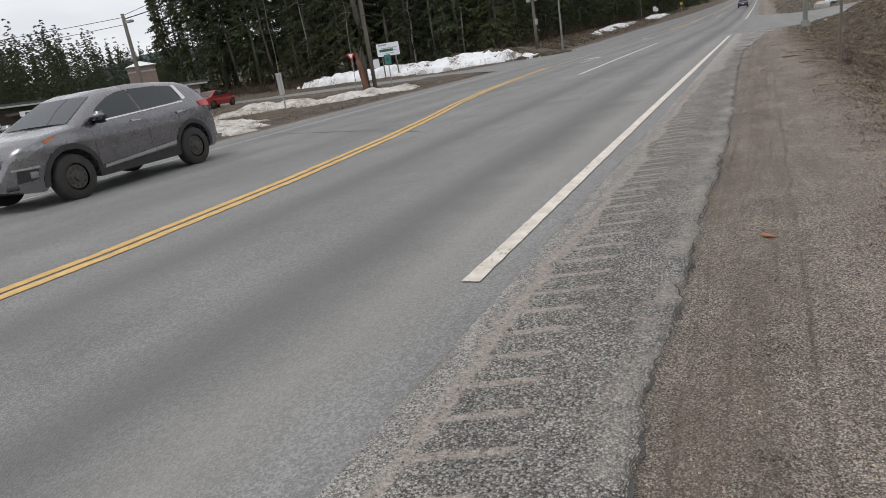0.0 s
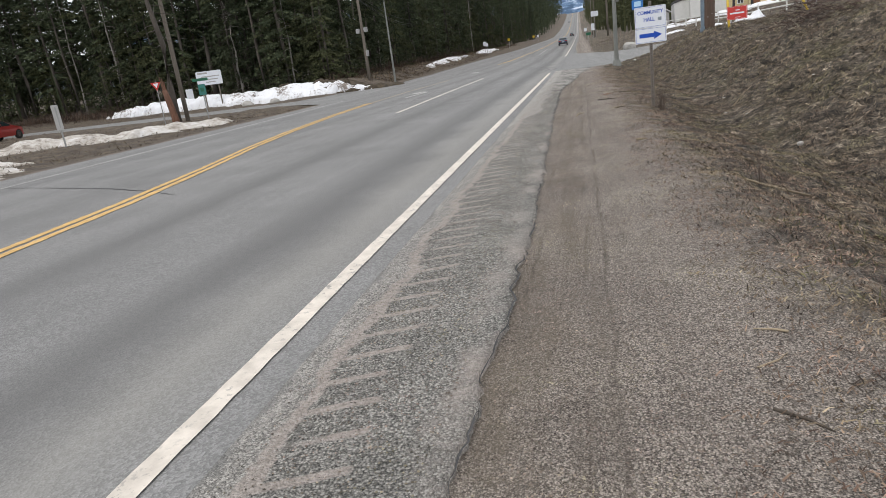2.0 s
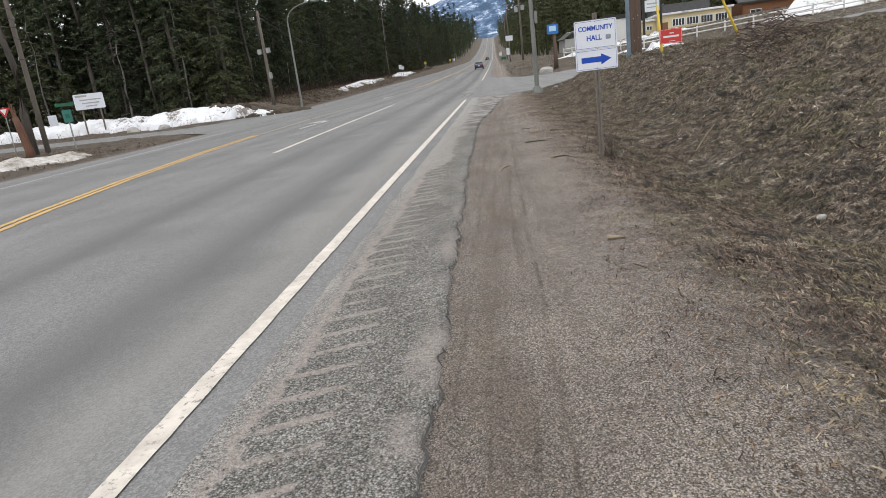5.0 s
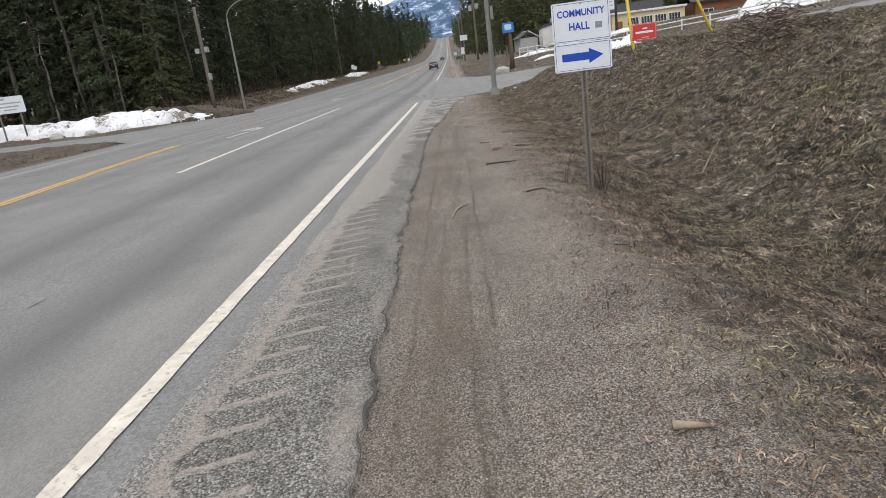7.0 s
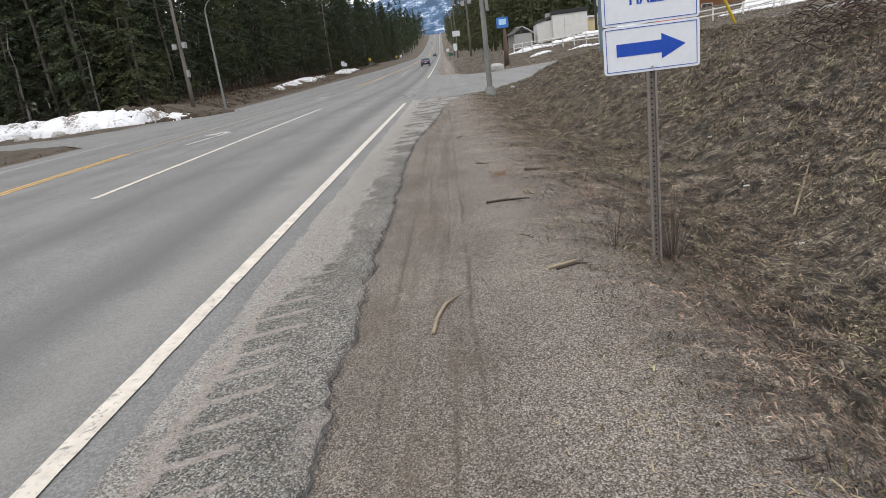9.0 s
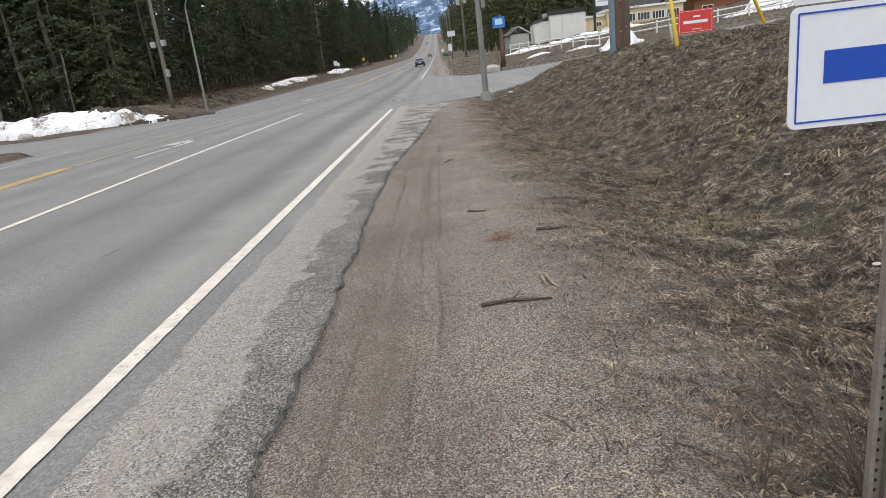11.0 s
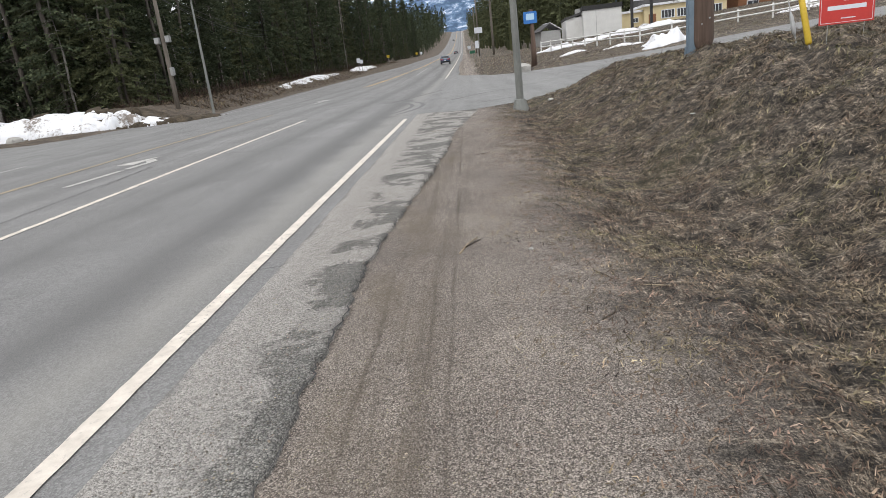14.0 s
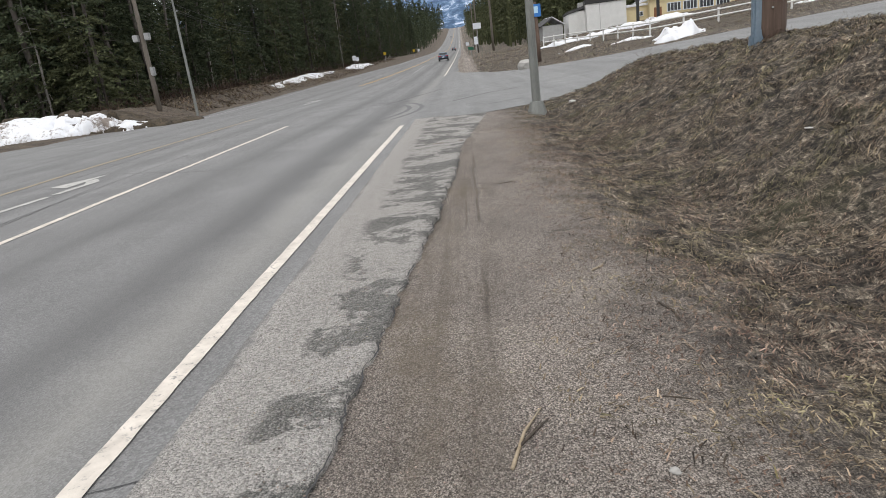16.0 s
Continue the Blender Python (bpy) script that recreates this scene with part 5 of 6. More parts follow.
GREEN = grainy("green_sign_face", (0.012, 0.10, 0.055), (0.02, 0.15, 0.08), 3, 0.4, 0, 0, 30)
TEAL = grainy("teal_map_sign", (0.03, 0.16, 0.14), (0.05, 0.22, 0.19), 3, 0.4, 0, 0, 30)
GREY_SIGN = grainy("grey_sign_back", (0.33, 0.33, 0.32), (0.45, 0.45, 0.44), 3, 0.5, 0.2, 0, 30)
BLUE_FACE = grainy("bright_blue_service_sign", (0.02, 0.13, 0.42), (0.03, 0.18, 0.5), 3, 0.4, 0, 0, 30)
post_sign((-19.5, 23.2, -0.35), (0.0,), 0.25, 0.95, 1.4, GREY_SIGN, "pale marker sign on a thin post in the snow", GALV, 25, [(0.02, 0.0, 0.05, 0.8)], GALV)
post_sign((-31.2, 53.6, -0.1), (-0.65, 0.65), 2.1, 1.15, 2.55, SIGN_WHITE, "white board sign on two posts above the snow bank", POLE_WOOD, 22, [(-0.5, 0.42, 0.8, 0.14), (0.1, 0.12, 1.5, 0.09), (0.1, -0.12, 1.2, 0.09), (0.1, -0.34, 0.8, 0.08)], GREY_SIGN, 0.05, 0.06)
t = post_sign((-21.9, 37.2, -0.3), (0.0,), 0.42, 0.62, 1.75, TEAL, "teal route sign under a green street-name blade", GALV, 18, [(0, 0.0, 0.2, 0.22)], GREEN)
part("name_blade", box(0.9, 0.02, 0.16, (0.0, -0.02, 2.32), (0, 0, 0), 0.005), GREEN, t, "green street-name blade with unreadable writing")
part("notice_board", box(0.42, 0.03, 0.55, (-1.0, 0.9, 1.6), (0, 0, 0), 0.01), SIGN_WHITE, t, "white notice on the pole behind")
post_sign((5.35, 67.6, lay(5.35, 67.6)), (), 1.0, 0.85, 3.45, BLUE_FACE, "bright blue service sign on a dark wooden post", POLE_WOOD, 0, [(0, 0.05, 0.6, 0.45)], grainy("pale_blue_symbol", (0.35, 0.55, 0.75), (0.45, 0.65, 0.8), 3, 0.4, 0, 0), 0.02)
t = thing("wooden_post", (5.45, 67.75, lay(5.45, 67.75)), "thick dark weathered post carrying the blue sign", "post")
part("post", tube([(0, 0, -0.3), (0.03, 0, 1.2), (0, 0, 4.0)], [0.26, 0.2, 0.13], 9), BROWN_POLE, t, "", True)
for x, y, w_, h_, z_, m_, lab in ((-17.6, 128, 0.6, 0.75, 2.0, SIGN_WHITE, "small white road sign at the forest edge"), (-17.9, 133, 0.5, 0.6, 1.6, SIGN_WHITE, "small white road sign at the forest edge"), (-16.8, 165, 0.6, 0.6, 1.9, YELLOW, "small yellow warning sign at the forest edge"), (-15.8, 240, 0.7, 0.7, 2.0, YELLOW, "small yellow warning sign at the forest edge"), (-15.6, 262, 0.7, 0.9, 2.0, SIGN_WHITE, "small white road sign at the forest edge"), (2.2, 118, 0.55, 1.1, 2.0, SIGN_WHITE, "white sign on a post beyond the junction"), (1.6, 135, 0.9, 0.5, 1.3, GREEN, "green sign beside the far road"), (1.3, 160, 0.7, 0.7, 2.2, SIGN_WHITE, "white sign beside the far road"), (2.8, 128, 1.3, 0.9, 4.4, SIGN_WHITE, "white sign board high on a post")):
    post_sign((x, y, lay(x, y)), (0.0,), w_, h_, z_, m_, lab, GALV)

# broken stump with a yield sign
t = thing("broken_tree_stump", (-21.5, 33.3, -0.35), "broken reddish brown tree stump with a split top", "tree stump")
RED_WOOD = grainy("split_red_wood", (0.07, 0.035, 0.023), (0.19, 0.095, 0.06), 4, 0.9, 0, 0.6, 30, (1, 1, 0.1), 0.03)
part("trunk", tube([(0.1, 0, -0.2), (0.05, 0, 0.5), (-0.08, 0, 1.4), (-0.2, 0, 2.0)], [0.25, 0.19, 0.17, 0.13], 10), RED_WOOD, t, "", True)
for dx, dz, r_ in ((-0.35, 2.7, 0.05), (-0.12, 2.45, 0.06), (-0.22, 2.6, 0.05)):
    part("splinter", tube([(-0.17, 0, 1.7), (dx, 0.02, dz)], [0.1, r_ * 0.3], 5), RED_WOOD, t, "jagged splinter")
t = thing("dead_tree", (-21.9, 34.2, -0.4), "tall dark bare tree trunk behind the broken stump", "tree")
part("trunk", trunk_bm(13, 0.21, 71, 8, 3.0, 0.9), TRUNK_BARK, t, "", True)
t = thing("yield_sign", (-22.05, 33.2, -0.35), "small red and white yield sign on a thin post", "sign", turn=20)
part("post", tube([(0, 0.03, -0.3), (0, 0.03, 2.5)], 0.025, 6), GALV, t)
f_ = part("panel", plate([(-0.26, 2.45), (0.26, 2.45), (0, 2.02)], 0.01), RED, t, "red triangular panel")
part("inner_face", plate([(-0.14, 2.4), (0.14, 2.4), (0, 2.16)], 0.004), SIGN_WHITE, f_, "white inner triangle").location = (0, -0.005, 0)


# ---- snow ----
def snow_heap(name, cx, cy, a, b_, h_, turn, seed, mat, label, n_=36, lump=0.35, power=0.8, holes=0.0, category="snow bank"):
    """A melting heap with an uneven outline."""
    u = np.linspace(-1.25, 1.25, n_ * 2)
    v = np.linspace(-1.25, 1.25, n_)
    U, W = np.meshgrid(u, v)
    X0, Y0 = U * a, W * b_
    c_, s_ = math.cos(radians(turn)), math.sin(radians(turn))
    X, Y = cx + X0 * c_ - Y0 * s_, cy + X0 * s_ + Y0 * c_
    rr = np.sqrt(np.abs(U) ** 2.6 + np.abs(W) ** 2.2) + 0.28 * value_noise(X, Y, seed, max(a, b_) * 0.28) + 0.14 * value_noise(X, Y, seed + 1, 0.6)
    rr = rr + holes * np.clip(value_noise(X, Y, seed + 4, 0.7) + 0.6 * value_noise(X, Y, seed + 5, 0.3), 0, 1)
    k_ = np.clip(1 - rr, -0.3, 1)
    H = np.where(k_ > 0, h_ * np.abs(k_) ** power, k_ * 0.6)
    H = H + (lump * h_ * value_noise(X, Y, seed + 2, 0.9) + 0.4 * lump * h_ * value_noise(X, Y, seed + 3, 0.35)) * np.clip(k_ * 3, 0, 1)
    Z = land(X, Y) + H - 0.02
    i = np.arange(U.size).reshape(U.shape)
    F = np.stack([i[:-1, :-1], i[:-1, 1:], i[1:, 1:], i[1:, :-1]], -1).reshape(-1, 4)
    Z = np.where(k_ <= 0, Z - 0.3, Z)
    return tagged(quick(name, np.stack([X, Y, Z], -1).reshape(-1, 3), F, mat), label, category)


snow_heap("snow_bank", -34.0, 56.2, 11.5, 2.0, 1.2, -10, 201, SNOW, "long white melting snow bank along the side street", 90, 0.15, 0.42, 0.55)
snow_heap("snow_bank", -24.2, 52.6, 4.6, 1.6, 0.95, -10, 211, SNOW, "white snow bank with dirty edges by the forest", 50, 0.12, 0.45, 0.7)
snow_heap("snow_bank", -20.3, 53.0, 3.6, 1.5, 0.85, -15, 221, SNOW, "patchy snow bank with dark soil showing through", 56, 0.2, 0.5, 0.95)
BERM_SOIL = grainy("dark_ploughed_soil", (0.018, 0.014, 0.009), (0.105, 0.082, 0.055), 3, 0.95, 0, 0.8, 12)
snow_heap("earth_bank", -19.8, 54.8, 5.6, 1.6, 0.42, -12, 261, BERM_SOIL, "dark earth bank behind the snow by the street lamp", 50, 0.35, 0.6, 0.3, "earth bank")
snow_heap("earth_bank", -19.3, 53.2, 3.6, 1.3, 0.66, -15, 271, BERM_SOIL, "dark clods of soil breaking through the snow bank", 90, 0.5, 0.5, 2.4, "earth bank")
snow_heap("earth_bank", -24.6, 53.6, 4.0, 1.0, 0.85, -10, 281, BERM_SOIL, "dark soil and brush along the top of the snow bank", 60, 0.4, 0.5, 1.3, "earth bank")
snow_heap("snow_bank", -17.3, 52.9, 1.0, 0.5, 0.4, -30, 231, SNOW, "small leftover patch of snow", 20)
snow_heap("snow_bank", -17.3, 25.8, 3.6, 1.5, 0.42, 66, 241, DIRTY_SNOW, "low heap of dirty sanded snow beside the highway", 44, 0.3, 0.7, 0.5)
snow_heap("snow_bank", -22.0, 24.5, 5.0, 1.6, 0.4, 40, 246, DIRTY_SNOW, "low dirty snow heap behind the marker sign", 40, 0.3, 0.7, 0.6)
snow_heap("snow_bank", -19.6, 17.6, 6.5, 1.9, 0.34, 152, 251, DIRTY_SNOW, "flat dirty snow crust at the side street corner", 44, 0.3, 0.7, 0.6)
snow_heap("snow_bank", -33, 24.5, 7.0, 2.0, 0.55, 150, 256, SNOW, "snow heap in front of the lodge", 36)
snow_heap("snow_bank", -38, 35, 3.0, 1.2, 0.6, 140, 258, SNOW, "snow heap beside the lodge yard", 30)
for x, y, a, b_, h_, lab in ((-20.2, 106, 14, 1.3, 0.32, "thin line of snow along the forest edge"), (-19.6, 88, 1.4, 0.7, 0.35, "small leftover patch of snow"), (-18.8, 140, 12, 1.3, 0.4, "thin line of snow along the forest edge")):
    snow_heap("snow_bank", x, y, a, b_, h_, 90, int(y), SNOW, lab, 26)
snow_heap("snow_bank", 13.7, 62.4, 1.8, 1.2, 0.8, 10, 261, SNOW, "pointed dirty heap of ploughed snow beside the side road", 44, 0.5, 1.0, 0.5)
for i, (x, y, a, b_, h_) in enumerate(((10.5, 84, 3.0, 0.8, 0.5), (15.5, 85, 3.2, 0.9, 0.6), (20.5, 88, 2.6, 0.8, 0.5), (30, 68.5, 6.0, 1.2, 0.6), (46, 78, 15.0, 5.0, 4.6), (9.0, 70, 1.6, 0.4, 0.2), (12, 66.5, 1.8, 0.35, 0.2))):
    snow_heap("snow_bank", x, y, a, b_, h_, 0, 270 + 5 * i, SNOW, "white snow heap in front of the buildings" if i != 4 else "large smooth snow bank beside the wooden building", 26, 0.3 if i != 4 else 0.06)


# ---- vehicles ----
def paint(name, colour, rough=0.32, metal=0.55):
    m, n, l, b = material(name, rough, metal)
    v = coords(n, l)
    f = noisy(n, l, v, 2.5, 5, 0.6)
    l.new(ramp(n, l, f, [(0.3, tuple(0.85 * k_ for k_ in colour)), (0.7, tuple(1.1 * k_ for k_ in colour))]), b.inputs["Base Color"])
    b.inputs["Coat Weight"].default_value, b.inputs["Coat Roughness"].default_value = 0.6, 0.08
    l.new(ramp(n, l, noisy(n, l, v, 6, 5), [(0.3, rough * 0.8), (0.7, rough * 1.5)]), b.inputs["Roughness"])
    return m


GLASS = grainy("dark_tinted_car_glass", (0.012, 0.018, 0.019), (0.02, 0.028, 0.03), 2, 0.02, 0.0, 0)
GLASS.node_tree.nodes["Principled BSDF"].inputs["IOR"].default_value = 1.55
RUBBER = grainy("dusty_tyre_rubber", (0.02, 0.02, 0.02), (0.05, 0.047, 0.043), 9, 0.85, 0, 0.3, 60)
STEEL_RIM = grainy("dark_steel_rim", (0.05, 0.045, 0.04), (0.13, 0.12, 0.105), 9, 0.5, 0.6, 0.1, 60)
CHROME = grainy("bright_chrome_trim", (0.55, 0.55, 0.55), (0.7, 0.7, 0.7), 3, 0.18, 1.0, 0)
LAMP_RED = grainy("red_tail_lamp", (0.35, 0.012, 0.01), (0.5, 0.03, 0.02), 6, 0.15, 0, 0)
LAMP_CLEAR = grainy("clear_headlamp", (0.10, 0.105, 0.11), (0.42, 0.43, 0.44), 9, 0.08, 0.3, 0)
LAMP_AMBER = grainy("amber_indicator", (0.5, 0.13, 0.03), (0.6, 0.2, 0.05), 6, 0.2, 0, 0)
CLADDING = grainy("dark_grey_plastic_cladding", (0.022, 0.022, 0.023), (0.045, 0.045, 0.045), 9, 0.7, 0, 0.1, 80)


def car(name, at, turn, label, mat, top, width, L, H_belt, axle, wr, windows, glass_top, extras=True, rear_glass=None, category="car"):
    """A car: x forward, y to its left. top: roof-line points (x, z); windows: side-glass outlines (x, z)."""
    t = thing(name, at, label, category, turn=turn)
    topf, wf = ramp_of(sorted(top)), ramp_of(sorted(width))

    def half(x, z):
        w_ = wf(x)
        low = 0.955 + 0.045 * ease((z - 0.2) / 0.45)
        high = 1 - 0.33 * np.clip((z - H_belt) / 0.62, 0, 1.2) ** 1.15 - 0.02 * ease((z - H_belt + 0.2) / 0.2)
        return w_ * low * high

    def bottom(x):
        base = np.interp(x, [-L / 2, -L / 2 + 0.3, L / 2 - 0.3, L / 2], [0.42, 0.27, 0.25, 0.33])
        for ax in axle:
            r_ = wr + 0.075
            d = np.abs(x - ax)
            arch = wr + np.sqrt(np.clip(r_ * r_ - d * d, 0, None))
            base = np.where(d < r_, np.maximum(base, arch), base)
        return base
    xs = set(np.linspace(-L / 2, L / 2, 56))
    for ax in axle:
        xs |= set(ax + (wr + 0.075) * np.cos(np.linspace(0, math.pi, 15)))
    xs = np.array(sorted(xs))
    nz = 18
    ring = []
    for x in xs:
        z0, z1 = float(bottom(x)), float(topf(x))
        z1 = max(z1, z0 + 0.05)
        k_ = np.linspace(0, 1, nz)
        zz = z0 + (z1 - z0) * k_
        yy = half(x, zz) * np.where(k_ > 0.93, 1 - (k_ - 0.93) * 2.2, 1)
        ring.append([(x, y_, z) for y_, z in zip(yy, zz)])
    n_ = len(xs)
    V, F = [], []
    for side in (1, -1):
        for r_ in ring:
            V += [(x, side * y_, z) for x, y_, z in r_]
    o = n_ * nz
    for i in range(n_ - 1):
        for j in range(nz - 1):
            a, b_, c_, d = i * nz + j, (i + 1) * nz + j, (i + 1) * nz + j + 1, i * nz + j + 1
            F += [(a, d, c_, b_), (o + a, o + b_, o + c_, o + d)]
        a, b_ = i * nz + nz - 1, (i + 1) * nz + nz - 1
        F.append((a, o + a, o + b_, b_))
        a, b_ = i * nz, (i + 1) * nz
        F.append((a, b_, o + b_, o + a))
    for i, flip in ((0, 1), (n_ - 1, 0)):
        for j in range(nz - 1):
            q = (i * nz + j, i * nz + j + 1, o + i * nz + j + 1, o + i * nz + j)
            F.append(q if flip else q[::-1])
    body = quick("body", V, F, mat)
    body.parent = t
    body.data.set_sharp_from_angle(angle=radians(32))

    def on_side(outline, push, nm, m_, parent, lab="", side=1, sub=7):
        """A patch on the car's flank with the outline (x, z)."""
        b = bmesh.new()
        b.faces.new([b.verts.new((x, 0, z)) for x, z in outline])
        bmesh.ops.triangulate(b, faces=b.faces[:])
        for _ in range(2):
            bmesh.ops.subdivide_edges(b, edges=b.edges[:], cuts=1, use_grid_fill=True)
        for v in b.verts:
            v.co.y = side * (float(half(v.co.x, v.co.z)) + push)
        return part(nm, b, m_, parent, lab, True)
    for side in (1, -1):
        for w_ in windows:
            on_side(w_, 0.006, "side_window", GLASS, t, "dark tinted side window", side)
    for (xa, xb), lab, nm in ((glass_top, "tinted windscreen", "windscreen"), (rear_glass, "tinted rear window", "rear_window")):
        sx_ = np.linspace(xa, xb, 8)
        V, F = [], []
        for x in sx_:
            z = float(topf(x))
            hw = float(half(x, z)) * 0.8
            for s in np.linspace(-1, 1, 7):
                V.append((x, s * hw, z + 0.008 + 0.012 * (1 - s * s)))
        for i in range(7):
            for j in range(6):
                a = i * 7 + j
                F.append((a, a + 7, a + 8, a + 1))
        g_ = quick(nm, V, F, GLASS)
        g_.parent = t
        g_["label"] = lab
    for ax in axle:
        for side in (1, -1):
            wy = side * (float(wf(ax)) - 0.115)
            b = bmesh.new()
            prof = [(wr * 0.60, -0.10), (wr * 0.95, -0.105), (wr, -0.07), (wr, 0.07), (wr * 0.95, 0.105), (wr * 0.60, 0.10)]
            seg = 28
            rings = [[b.verts.new((r_ * math.cos(2 * math.pi * s / seg), y_, r_ * math.sin(2 * math.pi * s / seg))) for r_, y_ in prof] for s in range(seg)]
            for s in range(seg):
                p, q = rings[s], rings[(s + 1) % seg]
                for j in range(len(prof) - 1):
                    b.faces.new((p[j], q[j], q[j + 1], p[j + 1]))
            w_ = part("wheel", b, RUBBER, t, "dusty black tyre", True)
            w_.location = (ax, wy, wr)
            b = bmesh.new()
            bmesh.ops.create_cone(b, cap_ends=True, segments=24, radius1=wr * 0.62, radius2=wr * 0.5, depth=0.05, matrix=pose(0, side * 0.075, 0, -90 * side, 0, 0))
            bmesh.ops.create_cone(b, cap_ends=True, segments=16, radius1=wr * 0.2, radius2=wr * 0.16, depth=0.04, matrix=pose(0, side * 0.11, 0, -90 * side, 0, 0))
            part("rim", b, STEEL_RIM, w_, "dark steel rim")
            if extras:
                for s in range(10):
                    a = s * math.pi / 5
                    b = bmesh.new()
                    bmesh.ops.create_cone(b, cap_ends=True, segments=8, radius1=wr * 0.065, radius2=wr * 0.065, depth=0.01, matrix=pose(wr * 0.39 * math.cos(a), side * 0.1, wr * 0.39 * math.sin(a), 90, 0, 0))
                    part("rim_hole", b, BLACK, w_)
    return t, on_side, half, topf


SUV_TOP = [(-2.22, 0.75), (-2.18, 0.98), (-2.08, 1.15), (-1.92, 1.36), (-1.72, 1.49), (-1.5, 1.54), (-1.0, 1.58), (-0.45, 1.60), (0.1, 1.57), (0.35, 1.51), (0.6, 1.38), (1.12, 1.10), (1.25, 1.075), (1.7, 1.01), (1.98, 0.93), (2.12, 0.82), (2.2, 0.66), (2.22, 0.5)]
SUV_WIDTH = [(-2.22, 0.66), (-2.1, 0.80), (-1.8, 0.89), (-1.2, 0.925), (0, 0.925), (1.2, 0.925), (1.75, 0.88), (2.0, 0.79), (2.15, 0.66), (2.22, 0.5)]
front_win = [(0.86, 1.10), (0.55, 1.30), (0.25, 1.43), (0.0, 1.49), (-0.22, 1.51), (-0.24, 1.14), (0.3, 1.11)]
rear_win = [(-0.27, 1.14), (-0.25, 1.51), (-0.8, 1.51), (-1.22, 1.47), (-1.30, 1.21), (-0.8, 1.16)]
t, flank, half_, top_ = car("parked_suv", (-10.37, 7.01, -0.07), -84.4, "grey compact sport utility vehicle with dark steel wheels on the highway", paint("warm_grey_metallic_paint", (0.205, 0.2, 0.21), 0.24, 0.8), SUV_TOP, SUV_WIDTH, 4.44, 1.03, (1.33, -1.31), 0.345, [front_win, rear_win], (0.42, 1.08), True, (-2.02, -1.76), "car")
for side in (1, -1):
    s_ = side
    flank([(-1.32, 1.2), (-1.25, 1.48), (-1.34, 1.47), (-1.43, 1.23)], 0.012, "pillar_trim", CHROME, t, "chrome rear pillar trim", s_)
    flank([(0.86, 1.085), (-1.3, 1.185), (-1.3, 1.165), (0.86, 1.062)], 0.01, "belt_trim", CHROME, t, "thin chrome belt line", s_)
    flank([(0.80, 0.37), (-0.82, 0.47), (-0.82, 0.53), (0.80, 0.42)], 0.018, "sill_trim", CHROME, t, "bright strip along the sill", s_)
    flank([(0.90, 0.26), (-0.90, 0.26), (-0.90, 0.44), (0.90, 0.36)], 0.008, "sill_cladding", CLADDING, t, "dark plastic sill", s_)
    for ax in (1.33, -1.31):
        arc = [(ax + r_ * math.cos(a), 0.345 + r_ * math.sin(a)) for r_, aa in ((0.50, np.linspace(-0.1, math.pi + 0.1, 15)), (0.425, np.linspace(math.pi + 0.1, -0.1, 15))) for a in aa]
        flank(arc, 0.01, "arch_cladding", CLADDING, t, "dark plastic wheel-arch trim", s_)
    for x in (-0.05, -1.12):
        flank([(x + 0.11, 0.985), (x - 0.11, 0.995), (x - 0.11, 1.03), (x + 0.11, 1.02)], 0.02, "door_handle", CHROME, t, "chrome door handle", s_)
    for xd in (0.86, -0.27, -1.06):
        flank([(xd, 0.45), (xd + 0.008, 0.45), (xd + 0.008, 1.08), (xd, 1.08)], 0.002, "door_gap", BLACK, t, "dark gap between doors", s_)
    flank([(2.05, 0.72), (1.62, 0.92), (1.50, 0.985), (1.72, 0.95), (2.06, 0.83)], 0.012, "headlamp", LAMP_CLEAR, t, "slanted clear headlamp", s_)
    flank([(1.66, 0.91), (1.47, 0.99), (1.52, 0.99), (1.72, 0.94)], 0.018, "indicator", LAMP_AMBER, t, "amber indicator", s_)
    flank([(-2.06, 1.0), (-1.70, 1.05), (-1.68, 1.13), (-1.98, 1.16)], 0.012, "tail_lamp", LAMP_RED, t, "red wrap-around tail lamp", s_)
    flank([(2.12, 0.42), (1.88, 0.45), (1.86, 0.58), (2.10, 0.60)], 0.012, "fog_lamp_recess", BLACK, t, "black fog lamp recess", s_)
    flank([(1.98, 0.47), (1.88, 0.47), (1.88, 0.56), (1.98, 0.56)], 0.018, "fog_lamp", LAMP_CLEAR, t, "round fog lamp", s_)
    flank([(2.15, 0.60), (1.84, 0.60), (1.84, 0.63), (2.15, 0.63)], 0.016, "fog_lamp_trim", CHROME, t, "bright strip above the fog lamp", s_)
    mb = box(0.16, 0.24, 0.15, (0.72, s_ * 1.0, 1.13), (0, 0, s_ * 8), 0.05)
    part("mirror", mb, BLACK, t, "dark door mirror", True)
    part("mirror_cap", box(0.14, 0.25, 0.13, (0.77, s_ * 1.01, 1.17), (0, 0, s_ * 8), 0.04), bpy.data.materials["warm_grey_metallic_paint"], t, "grey mirror cap", True)
part("grille", box(0.04, 0.95, 0.13, (2.205, 0, 0.74), (0, -8, 0), 0.02), BLACK, t, "black front grille", True)
part("grille_trim", box(0.03, 1.05, 0.025, (2.2, 0, 0.82), (0, -8, 0), 0.008), CHROME, t, "chrome grille bar", True)
part("lower_bumper", box(0.16, 1.35, 0.16, (2.12, 0, 0.37), (0, 0, 0), 0.05), CLADDING, t, "black lower bumper", True)
part("rear_bumper", box(0.16, 1.45, 0.2, (-2.14, 0, 0.48), (0, 0, 0), 0.05), CLADDING, t, "black rear bumper", True)

